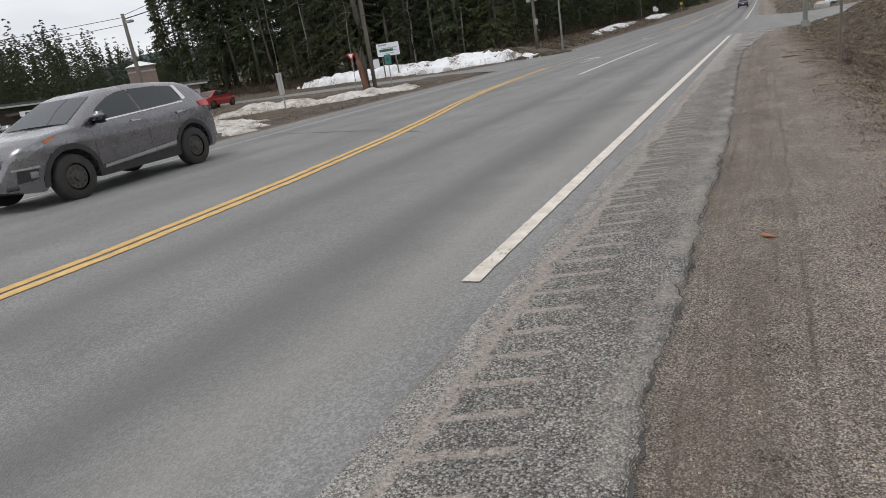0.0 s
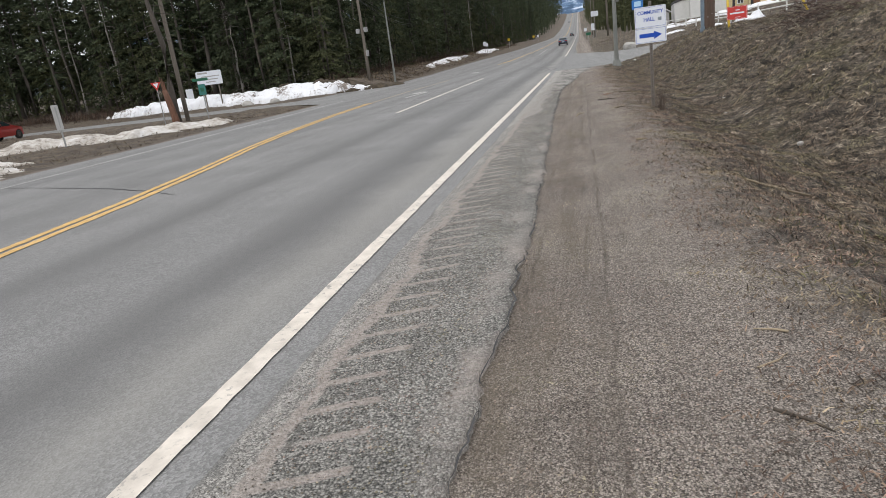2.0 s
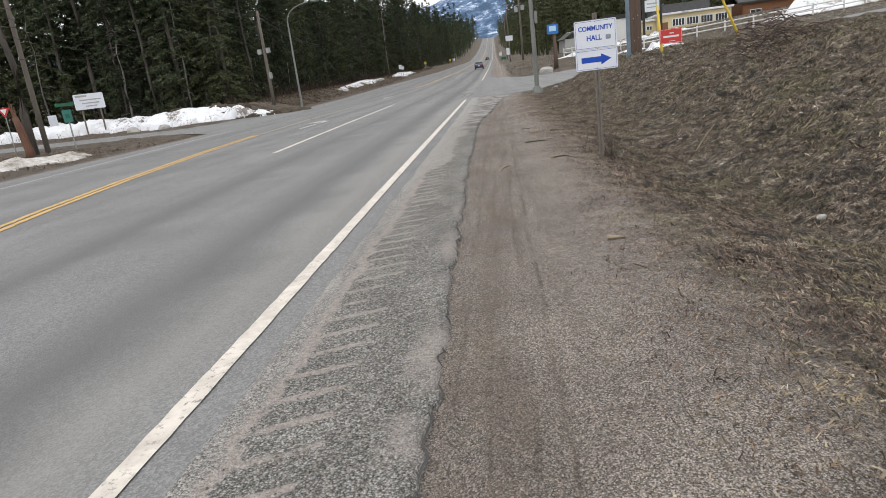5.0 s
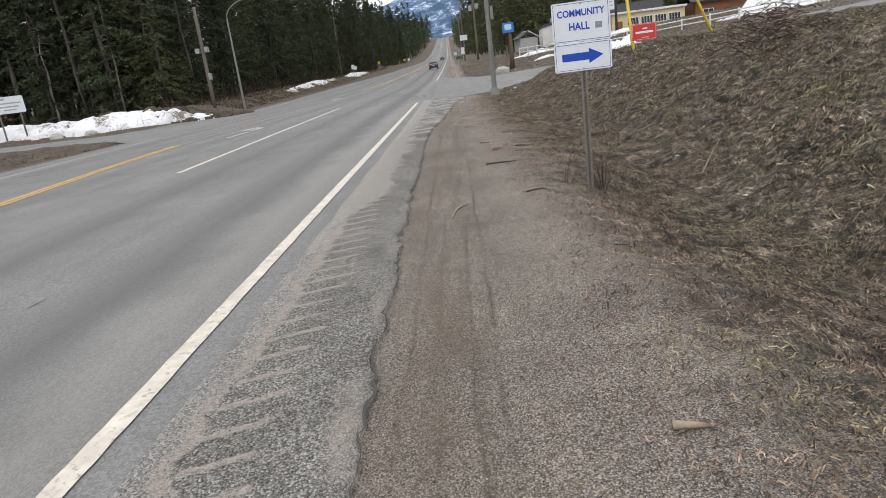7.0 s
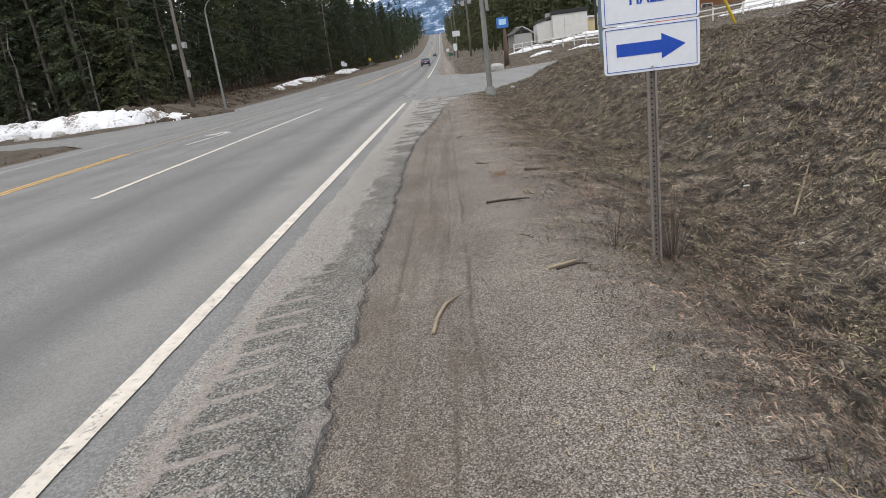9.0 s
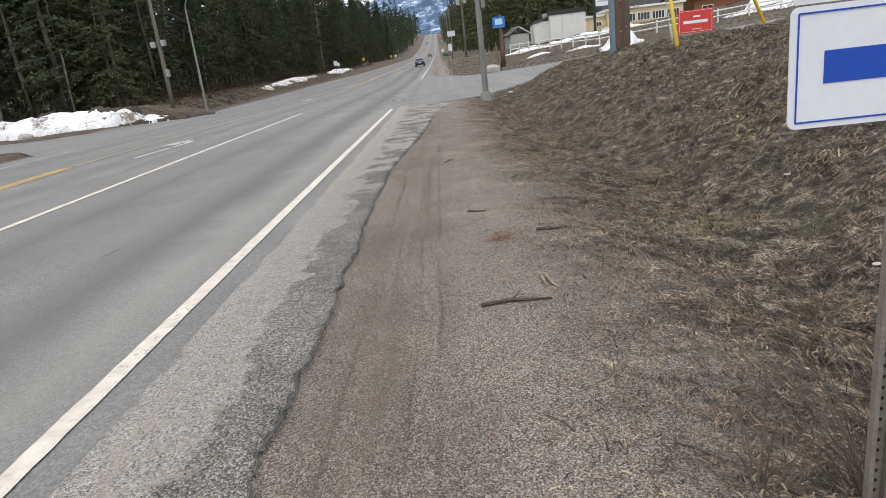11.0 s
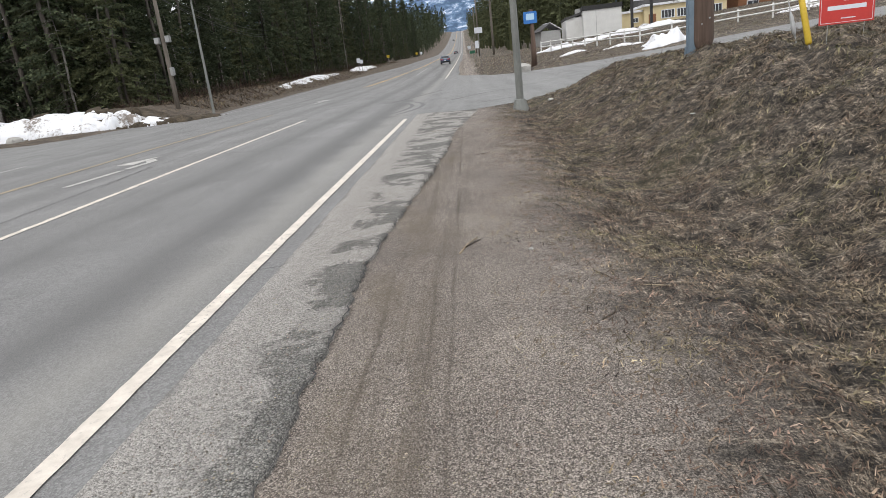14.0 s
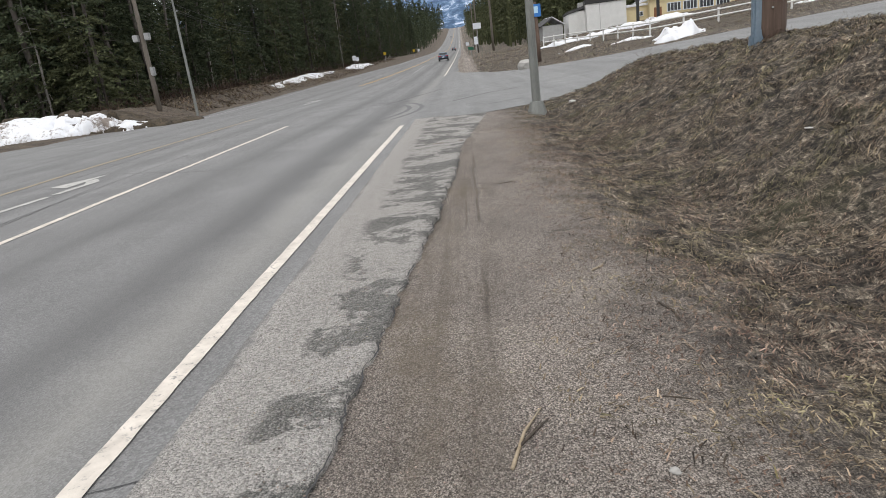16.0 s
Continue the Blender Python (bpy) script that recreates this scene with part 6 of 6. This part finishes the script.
SEDAN_TOP = [(-2.2, 0.62), (-2.15, 0.86), (-1.9, 0.93), (-1.45, 0.97), (-0.85, 1.33), (-0.5, 1.41), (0.0, 1.42), (0.3, 1.36), (1.0, 0.97), (1.2, 0.93), (1.8, 0.83), (2.1, 0.7), (2.2, 0.5)]
SEDAN_WIDTH = [(-2.2, 0.62), (-2.0, 0.79), (-1.5, 0.85), (1.4, 0.85), (1.9, 0.78), (2.2, 0.55)]
sf = [(0.75, 0.98), (0.2, 1.33), (-0.2, 1.36), (-0.2, 0.98)]
sr = [(-0.26, 0.98), (-0.26, 1.36), (-0.6, 1.34), (-1.05, 1.10), (-1.05, 0.99)]


def sedan(at, turn, label, mat, name="sedan"):
    t, flank_, _, _ = car(name, at, turn, label, mat, SEDAN_TOP, SEDAN_WIDTH, 4.4, 0.94, (1.33, -1.3), 0.30, [sf, sr], (0.4, 0.97), False, (-1.42, -0.9), "car")
    for s_ in (1, -1):
        flank_([(-2.15, 0.70), (-1.95, 0.70), (-1.95, 0.86), (-2.14, 0.86)], 0.012, "tail_lamp", LAMP_RED, t, "red tail lamp", s_)
        part("tail_lamp", box(0.03, 0.3, 0.13, (-2.19, s_ * 0.48, 0.77), (0, 0, 0), 0.02), LAMP_RED, t, "red tail lamp")
        flank_([(2.12, 0.58), (1.85, 0.6), (1.85, 0.72), (2.08, 0.70)], 0.012, "headlamp", LAMP_CLEAR, t, "clear headlamp", s_)
    part("number_plate", box(0.02, 0.32, 0.14, (-2.2, 0, 0.62), (0, 0, 0), 0.01), SIGN_WHITE, t, "pale blank plate")
    part("rear_bumper", box(0.14, 1.4, 0.2, (-2.16, 0, 0.45), (0, 0, 0), 0.05), CLADDING, t, "dark bumper", True)
    return t


sedan((-3.2, 132, float(hill(132)) + 0.02), 91, "dark blue sedan driving away on the highway", paint("dark_blue_car_paint", (0.035, 0.06, 0.11)))
sedan((-3.4, 300, float(hill(300)) + 0.02), 91, "small dark car far up the hill road", paint("near_black_car_paint", (0.03, 0.03, 0.035)))
sedan((-8.9, 640, float(hill(640)) + 0.02), -89, "tiny pale car far up the hill road", paint("silver_car_paint", (0.4, 0.4, 0.4)))


# ---- lodge on the far side ----
BRICK_TAN = grainy("tan_stucco_wall", (0.20, 0.15, 0.12), (0.30, 0.235, 0.19), 3, 0.9, 0, 0.2, 30)
DARK_WALL = grainy("dark_brown_siding", (0.06, 0.05, 0.045), (0.11, 0.09, 0.08), 3, 0.85, 0, 0.2, 40)
ROOF_DARK = grainy("dark_felt_roof", (0.05, 0.05, 0.052), (0.10, 0.098, 0.095), 3, 0.9, 0, 0.2, 40)
WHITE_WALL = grainy("white_painted_wall", (0.60, 0.60, 0.58), (0.72, 0.72, 0.70), 1.5, 0.8, 0, 0.05, 20)
CREAM_WALL = grainy("cream_painted_wall", (0.62, 0.52, 0.30), (0.72, 0.61, 0.38), 1.5, 0.8, 0, 0.05, 20)
BROWN_WOOD = grainy("orange_brown_timber_wall", (0.17, 0.075, 0.035), (0.28, 0.13, 0.065), 2, 0.8, 0, 0.3, 40, (0.3, 1, 6))
WINDOW = grainy("dark_window_glass", (0.02, 0.025, 0.03), (0.04, 0.045, 0.05), 2, 0.06, 0, 0)


def wall_window(parent, x, z, w_, h_, y0, bars=1):
    g_ = part("window", box(w_, 0.06, h_, (x, y0 - 0.02, z)), WINDOW, parent, "dark window pane")
    b = bmesh.new()
    for bx, bz, bw, bh in ((0, h_ / 2, w_ + 0.12, 0.07), (0, -h_ / 2, w_ + 0.12, 0.07), (-w_ / 2, 0, 0.07, h_), (w_ / 2, 0, 0.07, h_)):
        box(bw, 0.09, bh, (x + bx, y0 - 0.04, z + bz), (0, 0, 0), 0, b)
    for i in range(bars):
        box(0.05, 0.08, h_, (x - w_ / 2 + w_ * (i + 1) / (bars + 1), y0 - 0.04, z), (0, 0, 0), 0, b)
    part("window_frame", b, SIGN_WHITE, g_, "white window frame")


lz = lay(-52, 44) - 0.1
t = thing("roadside_lodge", (-49.5, 47.6, lz), "low tan roadside building with a dark flat roof and cupola", "building", turn=51.5)
part("wall", box(9.0, 8, 2.7, (-4.5, 4, 1.35)), BRICK_TAN, t, "tan stucco wall")
part("wall", box(15.0, 7.4, 2.5, (-16.5, 4.3, 1.25)), DARK_WALL, t, "dark brown siding")
part("roof", box(25.5, 9.4, 0.32, (-12, 3.8, 2.86), (0, 1.5, 0), 0.03), ROOF_DARK, t, "dark flat roof")
part("roof_edge", box(25.5, 0.12, 0.14, (-12, -0.96, 2.74), (0, 1.5, 0)), GREY_SIGN, t, "pale roof edge")
part("canopy", box(7.5, 1.6, 0.25, (-12.5, -0.7, 2.15), (0, 0, 0), 0.02), DARK_WALL, t, "dark entrance canopy")
b_ = part("name_board", box(4.4, 0.08, 0.42, (-13, -1.55, 2.1)), SIGN_WHITE, t, "white name board with unreadable writing")
part("writing_bar", box(3.6, 0.02, 0.18, (-13, -1.6, 2.1)), BLACK, b_)
part("cupola", box(2.5, 2.2, 2.0, (-4.6, 3.0, 3.9)), BRICK_TAN, t, "square tan cupola")
part("cupola_band", box(2.56, 2.26, 0.14, (-4.6, 3.0, 4.35)), GREY_SIGN, t, "pale band round the cupola")
b = bmesh.new()
bmesh.ops.create_cone(b, cap_ends=True, segments=4, radius1=2.0, radius2=0.05, depth=0.5, matrix=pose(-4.6, 3.0, 5.1, 0, 0, 45))
part("cupola_roof", b, SNOW, t, "shallow cupola roof covered with snow")
for x in (-3.6, -1.0):
    part("garage_door", box(2.0, 0.1, 1.9, (x, -0.04, 1.0), (0, 0, 0), 0.02), WHITE_WALL, t, "white garage door")
wall_window(t, -9.8, 1.3, 1.4, 1.0, 0.6)
wall_window(t, -17.8, 1.2, 1.2, 0.9, 0.6)
part("door", box(1.0, 0.1, 2.0, (-12, 0.55, 1.0)), BRICK_TAN, t, "brown entrance door")
for pos, lab, c_ in (((-41.5, 37.5), "white parked car in front of the lodge", (0.6, 0.6, 0.6)), ((-43.5, 35.0), "dark grey parked car in front of the lodge", (0.06, 0.065, 0.07)), ((-40.2, 39.8), "red parked car in front of the lodge", (0.35, 0.03, 0.025))):
    sedan((*pos, lay(*pos) + 0.05), 100, lab, paint("parked_car_paint", c_))
t = thing("utility_cabinet", (-34.9, 27.4, lay(-34.9, 27.4)), "green utility cabinet beside the pole", "cabinet", turn=50)
part("cabinet_body", box(0.7, 0.6, 1.2, (0, 0, 0.6), (0, 0, 0), 0.02), grainy("sage_green_cabinet", (0.16, 0.24, 0.18), (0.22, 0.31, 0.24), 3, 0.5, 0, 0.05), t)
part("lid", box(0.76, 0.66, 0.08, (0, 0, 1.24), (0, 0, 0), 0.02), GREY_SIGN, t, "grey lid")

# ---- buildings beyond the junction ----
wz = 2.35
t = thing("white_commercial_building", (16.3, 95, wz - 0.3), "low white commercial building with a black parapet", "building", turn=-4)
part("wall", box(4.3, 9, 3.1, (0, 4.5, 1.7)), WHITE_WALL, t)
part("wall", box(1.9, 7, 2.6, (-3.05, 5.2, 1.45)), WHITE_WALL, t, "lower white side wing")
part("parapet", box(4.5, 9.2, 0.5, (0, 4.5, 3.5), (0, 0, 0), 0.03), BLACK, t, "black parapet")
part("roof", box(2.1, 7.2, 0.3, (-3.05, 5.2, 2.9), (0, -14, 0), 0.02), ROOF_DARK, t, "sloping dark side roof")
part("vent_box", box(0.8, 0.8, 0.7, (-2.4, 2.5, 3.3), (0, 0, 0), 0.04), GREY_SIGN, t, "grey roof ventilator")
part("joint", box(0.05, 0.03, 3.0, (-0.7, -0.01, 1.7)), GREY_SIGN, t, "vertical wall joint")
t = thing("small_shed", (10.6, 97, wz - 0.4), "small grey gabled shed with snow on its roof", "shed", turn=10)
part("wall", box(2.4, 3, 1.7, (0, 1.5, 0.85)), GREY_SIGN, t)
part("roof", box(1.75, 3.4, 0.1, (-0.7, 1.5, 2.1), (0, -32, 0)), ROOF_DARK, t, "dark gable roof")
part("roof", box(1.75, 3.4, 0.1, (0.7, 1.5, 2.1), (0, 32, 0)), SNOW, t, "gable roof side covered with snow")
t = thing("cream_commercial_building", (26.6, 98, wz - 0.3), "long cream building with a row of dark windows", "building", turn=-3)
part("wall", box(9.4, 8, 2.9, (0, 4, 1.6)), CREAM_WALL, t)
part("wall", box(3.0, 6, 2.4, (-6.2, 4, 1.35)), CREAM_WALL, t, "lower cream wing")
part("roof", box(9.9, 8.6, 0.26, (0, 4, 3.18), (0, 0, 0), 0.03), SNOW, t, "flat roof edged with snow")
part("roof", box(3.4, 6.4, 0.26, (-6.2, 4, 2.68), (0, 0, 0), 0.03), SNOW, t, "lower roof edged with snow")
part("upper_storey", box(7.5, 5, 1.3, (-1, 5.5, 3.9), (0, 0, 0), 0.03), ROOF_DARK, t, "dark upper storey")
for i, x in enumerate((-2.0, -0.2, 1.6, 3.4)):
    wall_window(t, x, 2.0, 1.5, 0.9, 0, 3)
part("door", box(0.85, 0.1, 2.0, (-3.8, -0.03, 1.15)), BROWN_WOOD, t, "brown door")
wall_window(t, -5.6, 1.7, 0.7, 0.5, 1.0, 1)
t = thing("timber_building", (38.5, 99, wz - 0.2), "orange-brown timber building with a dark pitched roof", "building", turn=-4)
part("wall", box(10.5, 8, 3.4, (0, 4, 1.7)), BROWN_WOOD, t)
part("roof", box(11.8, 5.2, 0.25, (0, 1.9, 4.3), (24, 0, 0)), ROOF_DARK, t, "dark pitched roof")
part("roof", box(11.8, 5.2, 0.25, (0, 6.1, 4.3), (-24, 0, 0)), ROOF_DARK, t, "dark pitched roof")
part("door", box(1.0, 0.1, 2.1, (-1, -0.03, 1.1)), DARK_WALL, t, "dark door")
wall_window(t, -3.6, 1.8, 1.3, 1.0, 0, 1)
wall_window(t, 2.6, 1.8, 1.3, 1.0, 0, 1)
t = thing("pylon_sign", (18.9, 88, lay(18.9, 88) - 0.1), "tall pylon sign with two white panels on dark posts", "sign")
for x in (-1.0, 1.0):
    part("post", box(0.26, 0.26, 6.6, (x, 0, 3.3), (0, 0, 0), 0.02), BLACK, t, "dark square post")
for z in (3.6, 5.2):
    p_ = part("panel", box(1.7, 0.2, 1.3, (0, 0, z), (0, 0, 0), 0.03), SIGN_WHITE, t, "pale sign panel")
    part("writing_bar", box(1.2, 0.01, 0.16, (0, -0.108, z + 0.25)), GREY_SIGN, p_)
    part("writing_bar", box(1.3, 0.01, 0.12, (0, -0.108, z - 0.15)), GREY_SIGN, p_)
WHITE_RAIL = WHITE_WALL
t = thing("rail_fence", (0, 0, 0), "long white post-and-rail fence along the side road", "fence")
line_ = [(8.0, 85), (10.8, 76), (13.4, 67.6), (22, 65.2), (31, 63.8), (45, 62.5)]
for a, c_ in zip(line_, line_[1:]):
    A, C = Vector((*a, 0)), Vector((*c_, 0))
    n_ = max(1, round((C - A).length / 2.5))
    for i in range(n_):
        p, q = A.lerp(C, i / n_), A.lerp(C, (i + 1) / n_)
        p.z, q.z = lay(p.x, p.y), lay(q.x, q.y)
        part("post", box(0.11, 0.11, 1.2, (p.x, p.y, p.z + 0.4), (0, 0, 0), 0.01), WHITE_RAIL, t)
        for h_ in (0.45, 0.86):
            part("rail", tube([p + Vector((0, -0.07, h_)), q + Vector((0, -0.07, h_))], 0.05, 4), WHITE_RAIL, t)
for x, y in ((40, 70), (34, 72)):
    t = thing("dark_post", (x, y, lay(x, y)), "tall dark post behind the fence", "post")
    part("post", tube([(0, 0, -0.2), (0, 0, 5)], 0.12, 8), BLACK, t)


# ---- small things on the shoulder and the verge ----
def rock(name, at, size, seed, mat, label, squash=(1, 0.8, 0.6), category="stone"):
    b = bmesh.new()
    bmesh.ops.create_icosphere(b, subdivisions=2, radius=1)
    for v in b.verts:
        k_ = 1 + 0.28 * noise.noise(v.co * 1.7 + Vector((seed, 0, 0)))
        v.co = Vector((v.co.x * squash[0], v.co.y * squash[1], v.co.z * squash[2])) * k_ * size
    me = bpy.data.meshes.new(name)
    b.to_mesh(me)
    b.free()
    me.materials.append(mat)
    ob = new(name, me)
    ob.matrix_world = pose(at[0], at[1], float(rough_land(np.array([at[0]]), np.array([at[1]]))[0]) + size * squash[2] * 0.45, 0, 0, seed * 37)
    return tagged(ob, label, category)


rock("boulder", (4.4, 65.8), 0.75, 3, CONCRETE, "large pale boulder on the island by the sign post")
rock("boulder", (-26.5, 50.6), 0.55, 4, CONCRETE, "grey boulder at the foot of the snow bank")
rock("boulder", (-23.8, 50.0), 0.45, 6, CONCRETE, "grey boulder at the foot of the snow bank")
LITTER_WHITE = grainy("weathered_white_litter", (0.34, 0.33, 0.31), (0.52, 0.51, 0.48), 20, 0.7, 0, 0.2)
rock("litter_cup", (3.05, 12.3), 0.05, 5, LITTER_WHITE, "crushed white paper cup in the ditch", (1, 0.8, 0.8), "litter")
for i, (x, y) in enumerate(((2.63, 15.4), (2.85, 14.7), (2.42, 34.4), (3.7, 22.1), (3.3, 18.8), (2.9, 16.9), (4.1, 15.2), (2.55, 33.5), (3.2, 25.6))):
    rock("litter_scrap", (x, y), 0.032 if y < 30 else 0.1, 10 + i, LITTER_WHITE, "small white scrap of litter in the dead grass", (1.3, 0.8, 0.3), "litter")
rock("stone", (1.0, 3.6), 0.03, 21, CONCRETE, "small grey stone on the gravel")
rock("stone", (0.1, 11.2), 0.013, 22, CONCRETE, "small grey stone on the gravel")
rock("stone", (0.6, 21.25), 0.02, 23, CONCRETE, "small grey stone on the gravel")
STICK_PALE = grainy("peeled_pale_stick", (0.22, 0.17, 0.11), (0.42, 0.35, 0.25), 8, 0.85, 0, 0.3, 60, (1, 1, 1))
STICK_DARK = grainy("dark_rotten_stick", (0.035, 0.027, 0.02), (0.11, 0.09, 0.07), 8, 0.9, 0, 0.3, 60)
CHIP_RED = grainy("orange_wood_chip", (0.28, 0.12, 0.05), (0.42, 0.22, 0.11), 8, 0.85, 0, 0.2, 60)


def stick(pts, r_, mat, label, name="stick", forks=()):
    P = []
    for i, (x, y) in enumerate(pts):
        P.append((x, y, float(rough_land(np.array([x]), np.array([y]))[0]) + r_ * 0.9))
    b = tube(P, [r_] + [r_ * 0.85] * (len(P) - 2) + [r_ * 0.4], 6)
    for (k_, dx, dy, dz) in forks:
        p = P[k_]
        tube([p, (p[0] + dx, p[1] + dy, p[2] + dz)], [r_ * 0.6, r_ * 0.25], 4, b)
    me = bpy.data.meshes.new(name)
    b.to_mesh(me)
    b.free()
    for p in me.polygons:
        p.use_smooth = True
    me.materials.append(mat)
    return tagged(new(name, me), label, "stick")


stick([(-0.15, 13.42), (-0.13, 13.6), (-0.09, 13.78), (-0.01, 13.93)], 0.011, STICK_PALE, "long peeled pale stick lying on the shoulder")
stick([(0.10, 21.45), (0.16, 21.52), (0.24, 21.62)], 0.007, STICK_DARK, "broken dark stick on the gravel", forks=[(1, 0.05, 0.08, 0.01)])
stick([(0.08, 21.35), (0.14, 21.55), (0.22, 21.7)], 0.008, STICK_PALE, "split weathered stick on the gravel")
stick([(0.30, 18.40), (0.36, 18.37), (0.46, 18.33)], 0.009, STICK_DARK, "short dark twig on the gravel", forks=[(1, -0.05, 0.06, 0.02)])
stick([(0.28, 16.14), (0.45, 16.17), (0.66, 16.13)], 0.012, STICK_DARK, "dark branch lying across the shoulder", forks=[(1, 0.06, 0.1, 0.02), (1, 0.1, -0.06, 0.01)])
stick([(0.52, 14.18), (0.62, 14.21), (0.72, 14.26)], 0.012, STICK_PALE, "weathered stick at the edge of the gravel")
stick([(0.56, 14.15), (0.68, 14.2), (0.75, 14.19)], 0.01, STICK_DARK, "dark stick at the edge of the gravel")
stick([(0.78, 17.52), (0.88, 17.53), (0.98, 17.56)], 0.014, STICK_DARK, "thick dark stick in the litter")
stick([(0.69, 16.55), (0.70, 16.4), (0.73, 16.3)], 0.011, STICK_PALE, "split grey stick at the edge of the grass")
stick([(0.66, 16.55), (0.665, 16.45), (0.67, 16.36)], 0.01, STICK_PALE, "thin grey splinter at the edge of the grass")
stick([(1.9, 8.1), (1.5, 8.0), (1.15, 7.85)], 0.012, STICK_PALE, "pale stick across the verge")
stick([(1.32, 9.72), (1.42, 9.68)], 0.022, STICK_DARK, "short dark piece of bark")
stick([(0.57, 10.03), (0.69, 10.01)], 0.018, STICK_PALE, "pale flat piece of wood on the gravel")
stick([(-0.12, 3.27), (-0.06, 3.24)], 0.014, CHIP_RED, "orange wood chip on the gravel")
stick([(2.9, 16.0), (3.2, 16.4), (3.4, 16.7)], 0.012, STICK_PALE, "pale stick in the ditch grass")
st = random.Random(11)
for i in range(60):
    y = 3 + 27 * st.random() ** 1.2
    x = st.uniform(0.45, 2.4)
    a, ln = st.uniform(0, 6.28), st.uniform(0.05, 0.28)
    stick([(x, y), (x + 0.5 * ln * math.cos(a) + 0.02, y + 0.5 * ln * math.sin(a)), (x + ln * math.cos(a), y + ln * math.sin(a))], st.uniform(0.003, 0.007), st.choice([STICK_DARK, STICK_DARK, STICK_PALE]), "small dry twig in the roadside litter", "twig")
# orange needles
ORANGE = straw_material("orange_dead_needles", [(0.0, (0.12, 0.05, 0.02)), (1.0, (0.30, 0.15, 0.06))])
r_ = np.random.default_rng(77)
blades("dead_pine_sprig", r_.normal(0.50, 0.045, 110), r_.normal(17.45, 0.09, 110), r_, (0.03, 0.09), (0.0012, 0.0025), 0.2, ORANGE, "orange dead pine sprig on the gravel", "litter")


def shrub(at, height, spread, stems, seed, mat, label, name="bare_shrub", leanx=0.0):
    r = random.Random(seed)
    t = thing(name, (*at, lay(*at) - 0.03), label, "shrub")
    for _ in range(stems):
        a, k_ = r.uniform(0, 6.28), r.uniform(0.2, 1)
        h_ = height * r.uniform(0.5, 1)
        x1, y1 = spread * k_ * math.cos(a) + leanx, spread * k_ * math.sin(a)
        b = tube([(0.1 * x1, 0.1 * y1, 0), (0.5 * x1, 0.5 * y1, h_ * 0.6), (x1, y1, h_)], [0.0035, 0.0025, 0.001], 4)
        for _ in range(3):
            s = r.uniform(0.4, 0.9)
            p = Vector((x1 * s, y1 * s, h_ * (0.2 + 0.8 * s)))
            tube([p, p + Vector((r.uniform(-1, 1), r.uniform(-1, 1), r.uniform(0, 1))) * height * 0.25], [0.002, 0.0007], 3, b, False)
        part("stem", b, mat, t)
    return t


TWIG = grainy("bare_brown_twigs", (0.055, 0.04, 0.032), (0.14, 0.105, 0.085), 6, 0.9, 0, 0.1)
shrub((1.38, 14.6), 0.5, 0.4, 26, 1, TWIG, "bare brown weed stems round the sign post")
shrub((1.0, 14.55), 0.35, 0.25, 8, 2, TWIG, "bare brown weed stems beside the sign post")
shrub((1.45, 8.0), 0.35, 0.2, 6, 3, TWIG, "thin dry weed stalks on the verge")
shrub((4.0, 33.6), 0.5, 0.7, 14, 4, TWIG, "bare shrub at the end of the bank")
# brush pile on the bank
BRUSH_TWIG = grainy("dark_reddish_brush", (0.03, 0.019, 0.016), (0.10, 0.064, 0.052), 6, 0.9, 0, 0.1, by_object=0.6)
t = thing("brush_pile", (5.4, 19.6, lay(5.4, 19.6)), "heap of cut bare branches on the grassy bank", "brush pile")
for i in range(260):
    r = random.Random(500 + i)
    x, y = r.gauss(0, 0.46), r.gauss(0, 0.36)
    z = 0.7 * math.exp(-(x * x + y * y) / 0.9) * r.random() + 0.03
    a, ln = r.uniform(0, 6.28), r.uniform(0.1, 0.34)
    d = Vector((math.cos(a), math.sin(a), r.uniform(-0.15, 0.35))) * ln
    p = Vector((x, y, z + 0.12 * x))
    part("branch", tube([p - d * 0.5, p + Vector((0, 0, 0.04)), p + d * 0.5], [0.009, 0.007, 0.003], 4), BRUSH_TWIG, t)
# reddish undergrowth at the foot of the forest
RED_TWIG = straw_material("reddish_undergrowth", [(0.0, (0.02, 0.014, 0.011)), (0.6, (0.06, 0.035, 0.026)), (1.0, (0.12, 0.085, 0.065))])
r_ = np.random.default_rng(78)
x_, y_ = r_.uniform(-60, -22, 9000), r_.normal(60.5, 1.6, 9000)
blades("undergrowth", x_, y_, r_, (0.2, 0.6), (0.006, 0.015), 0.9, RED_TWIG, "reddish brown undergrowth at the foot of the forest", "undergrowth")
y_ = 62 + 130 * r_.uniform(0, 1, 9000) ** 1.4
x_ = road_left(y_) - 7.2 - r_.exponential(1.5, 9000)
blades("undergrowth", x_, y_, r_, (0.25, 0.8), (0.008, 0.02), 0.8, RED_TWIG, "reddish brown undergrowth along the forest edge", "undergrowth")
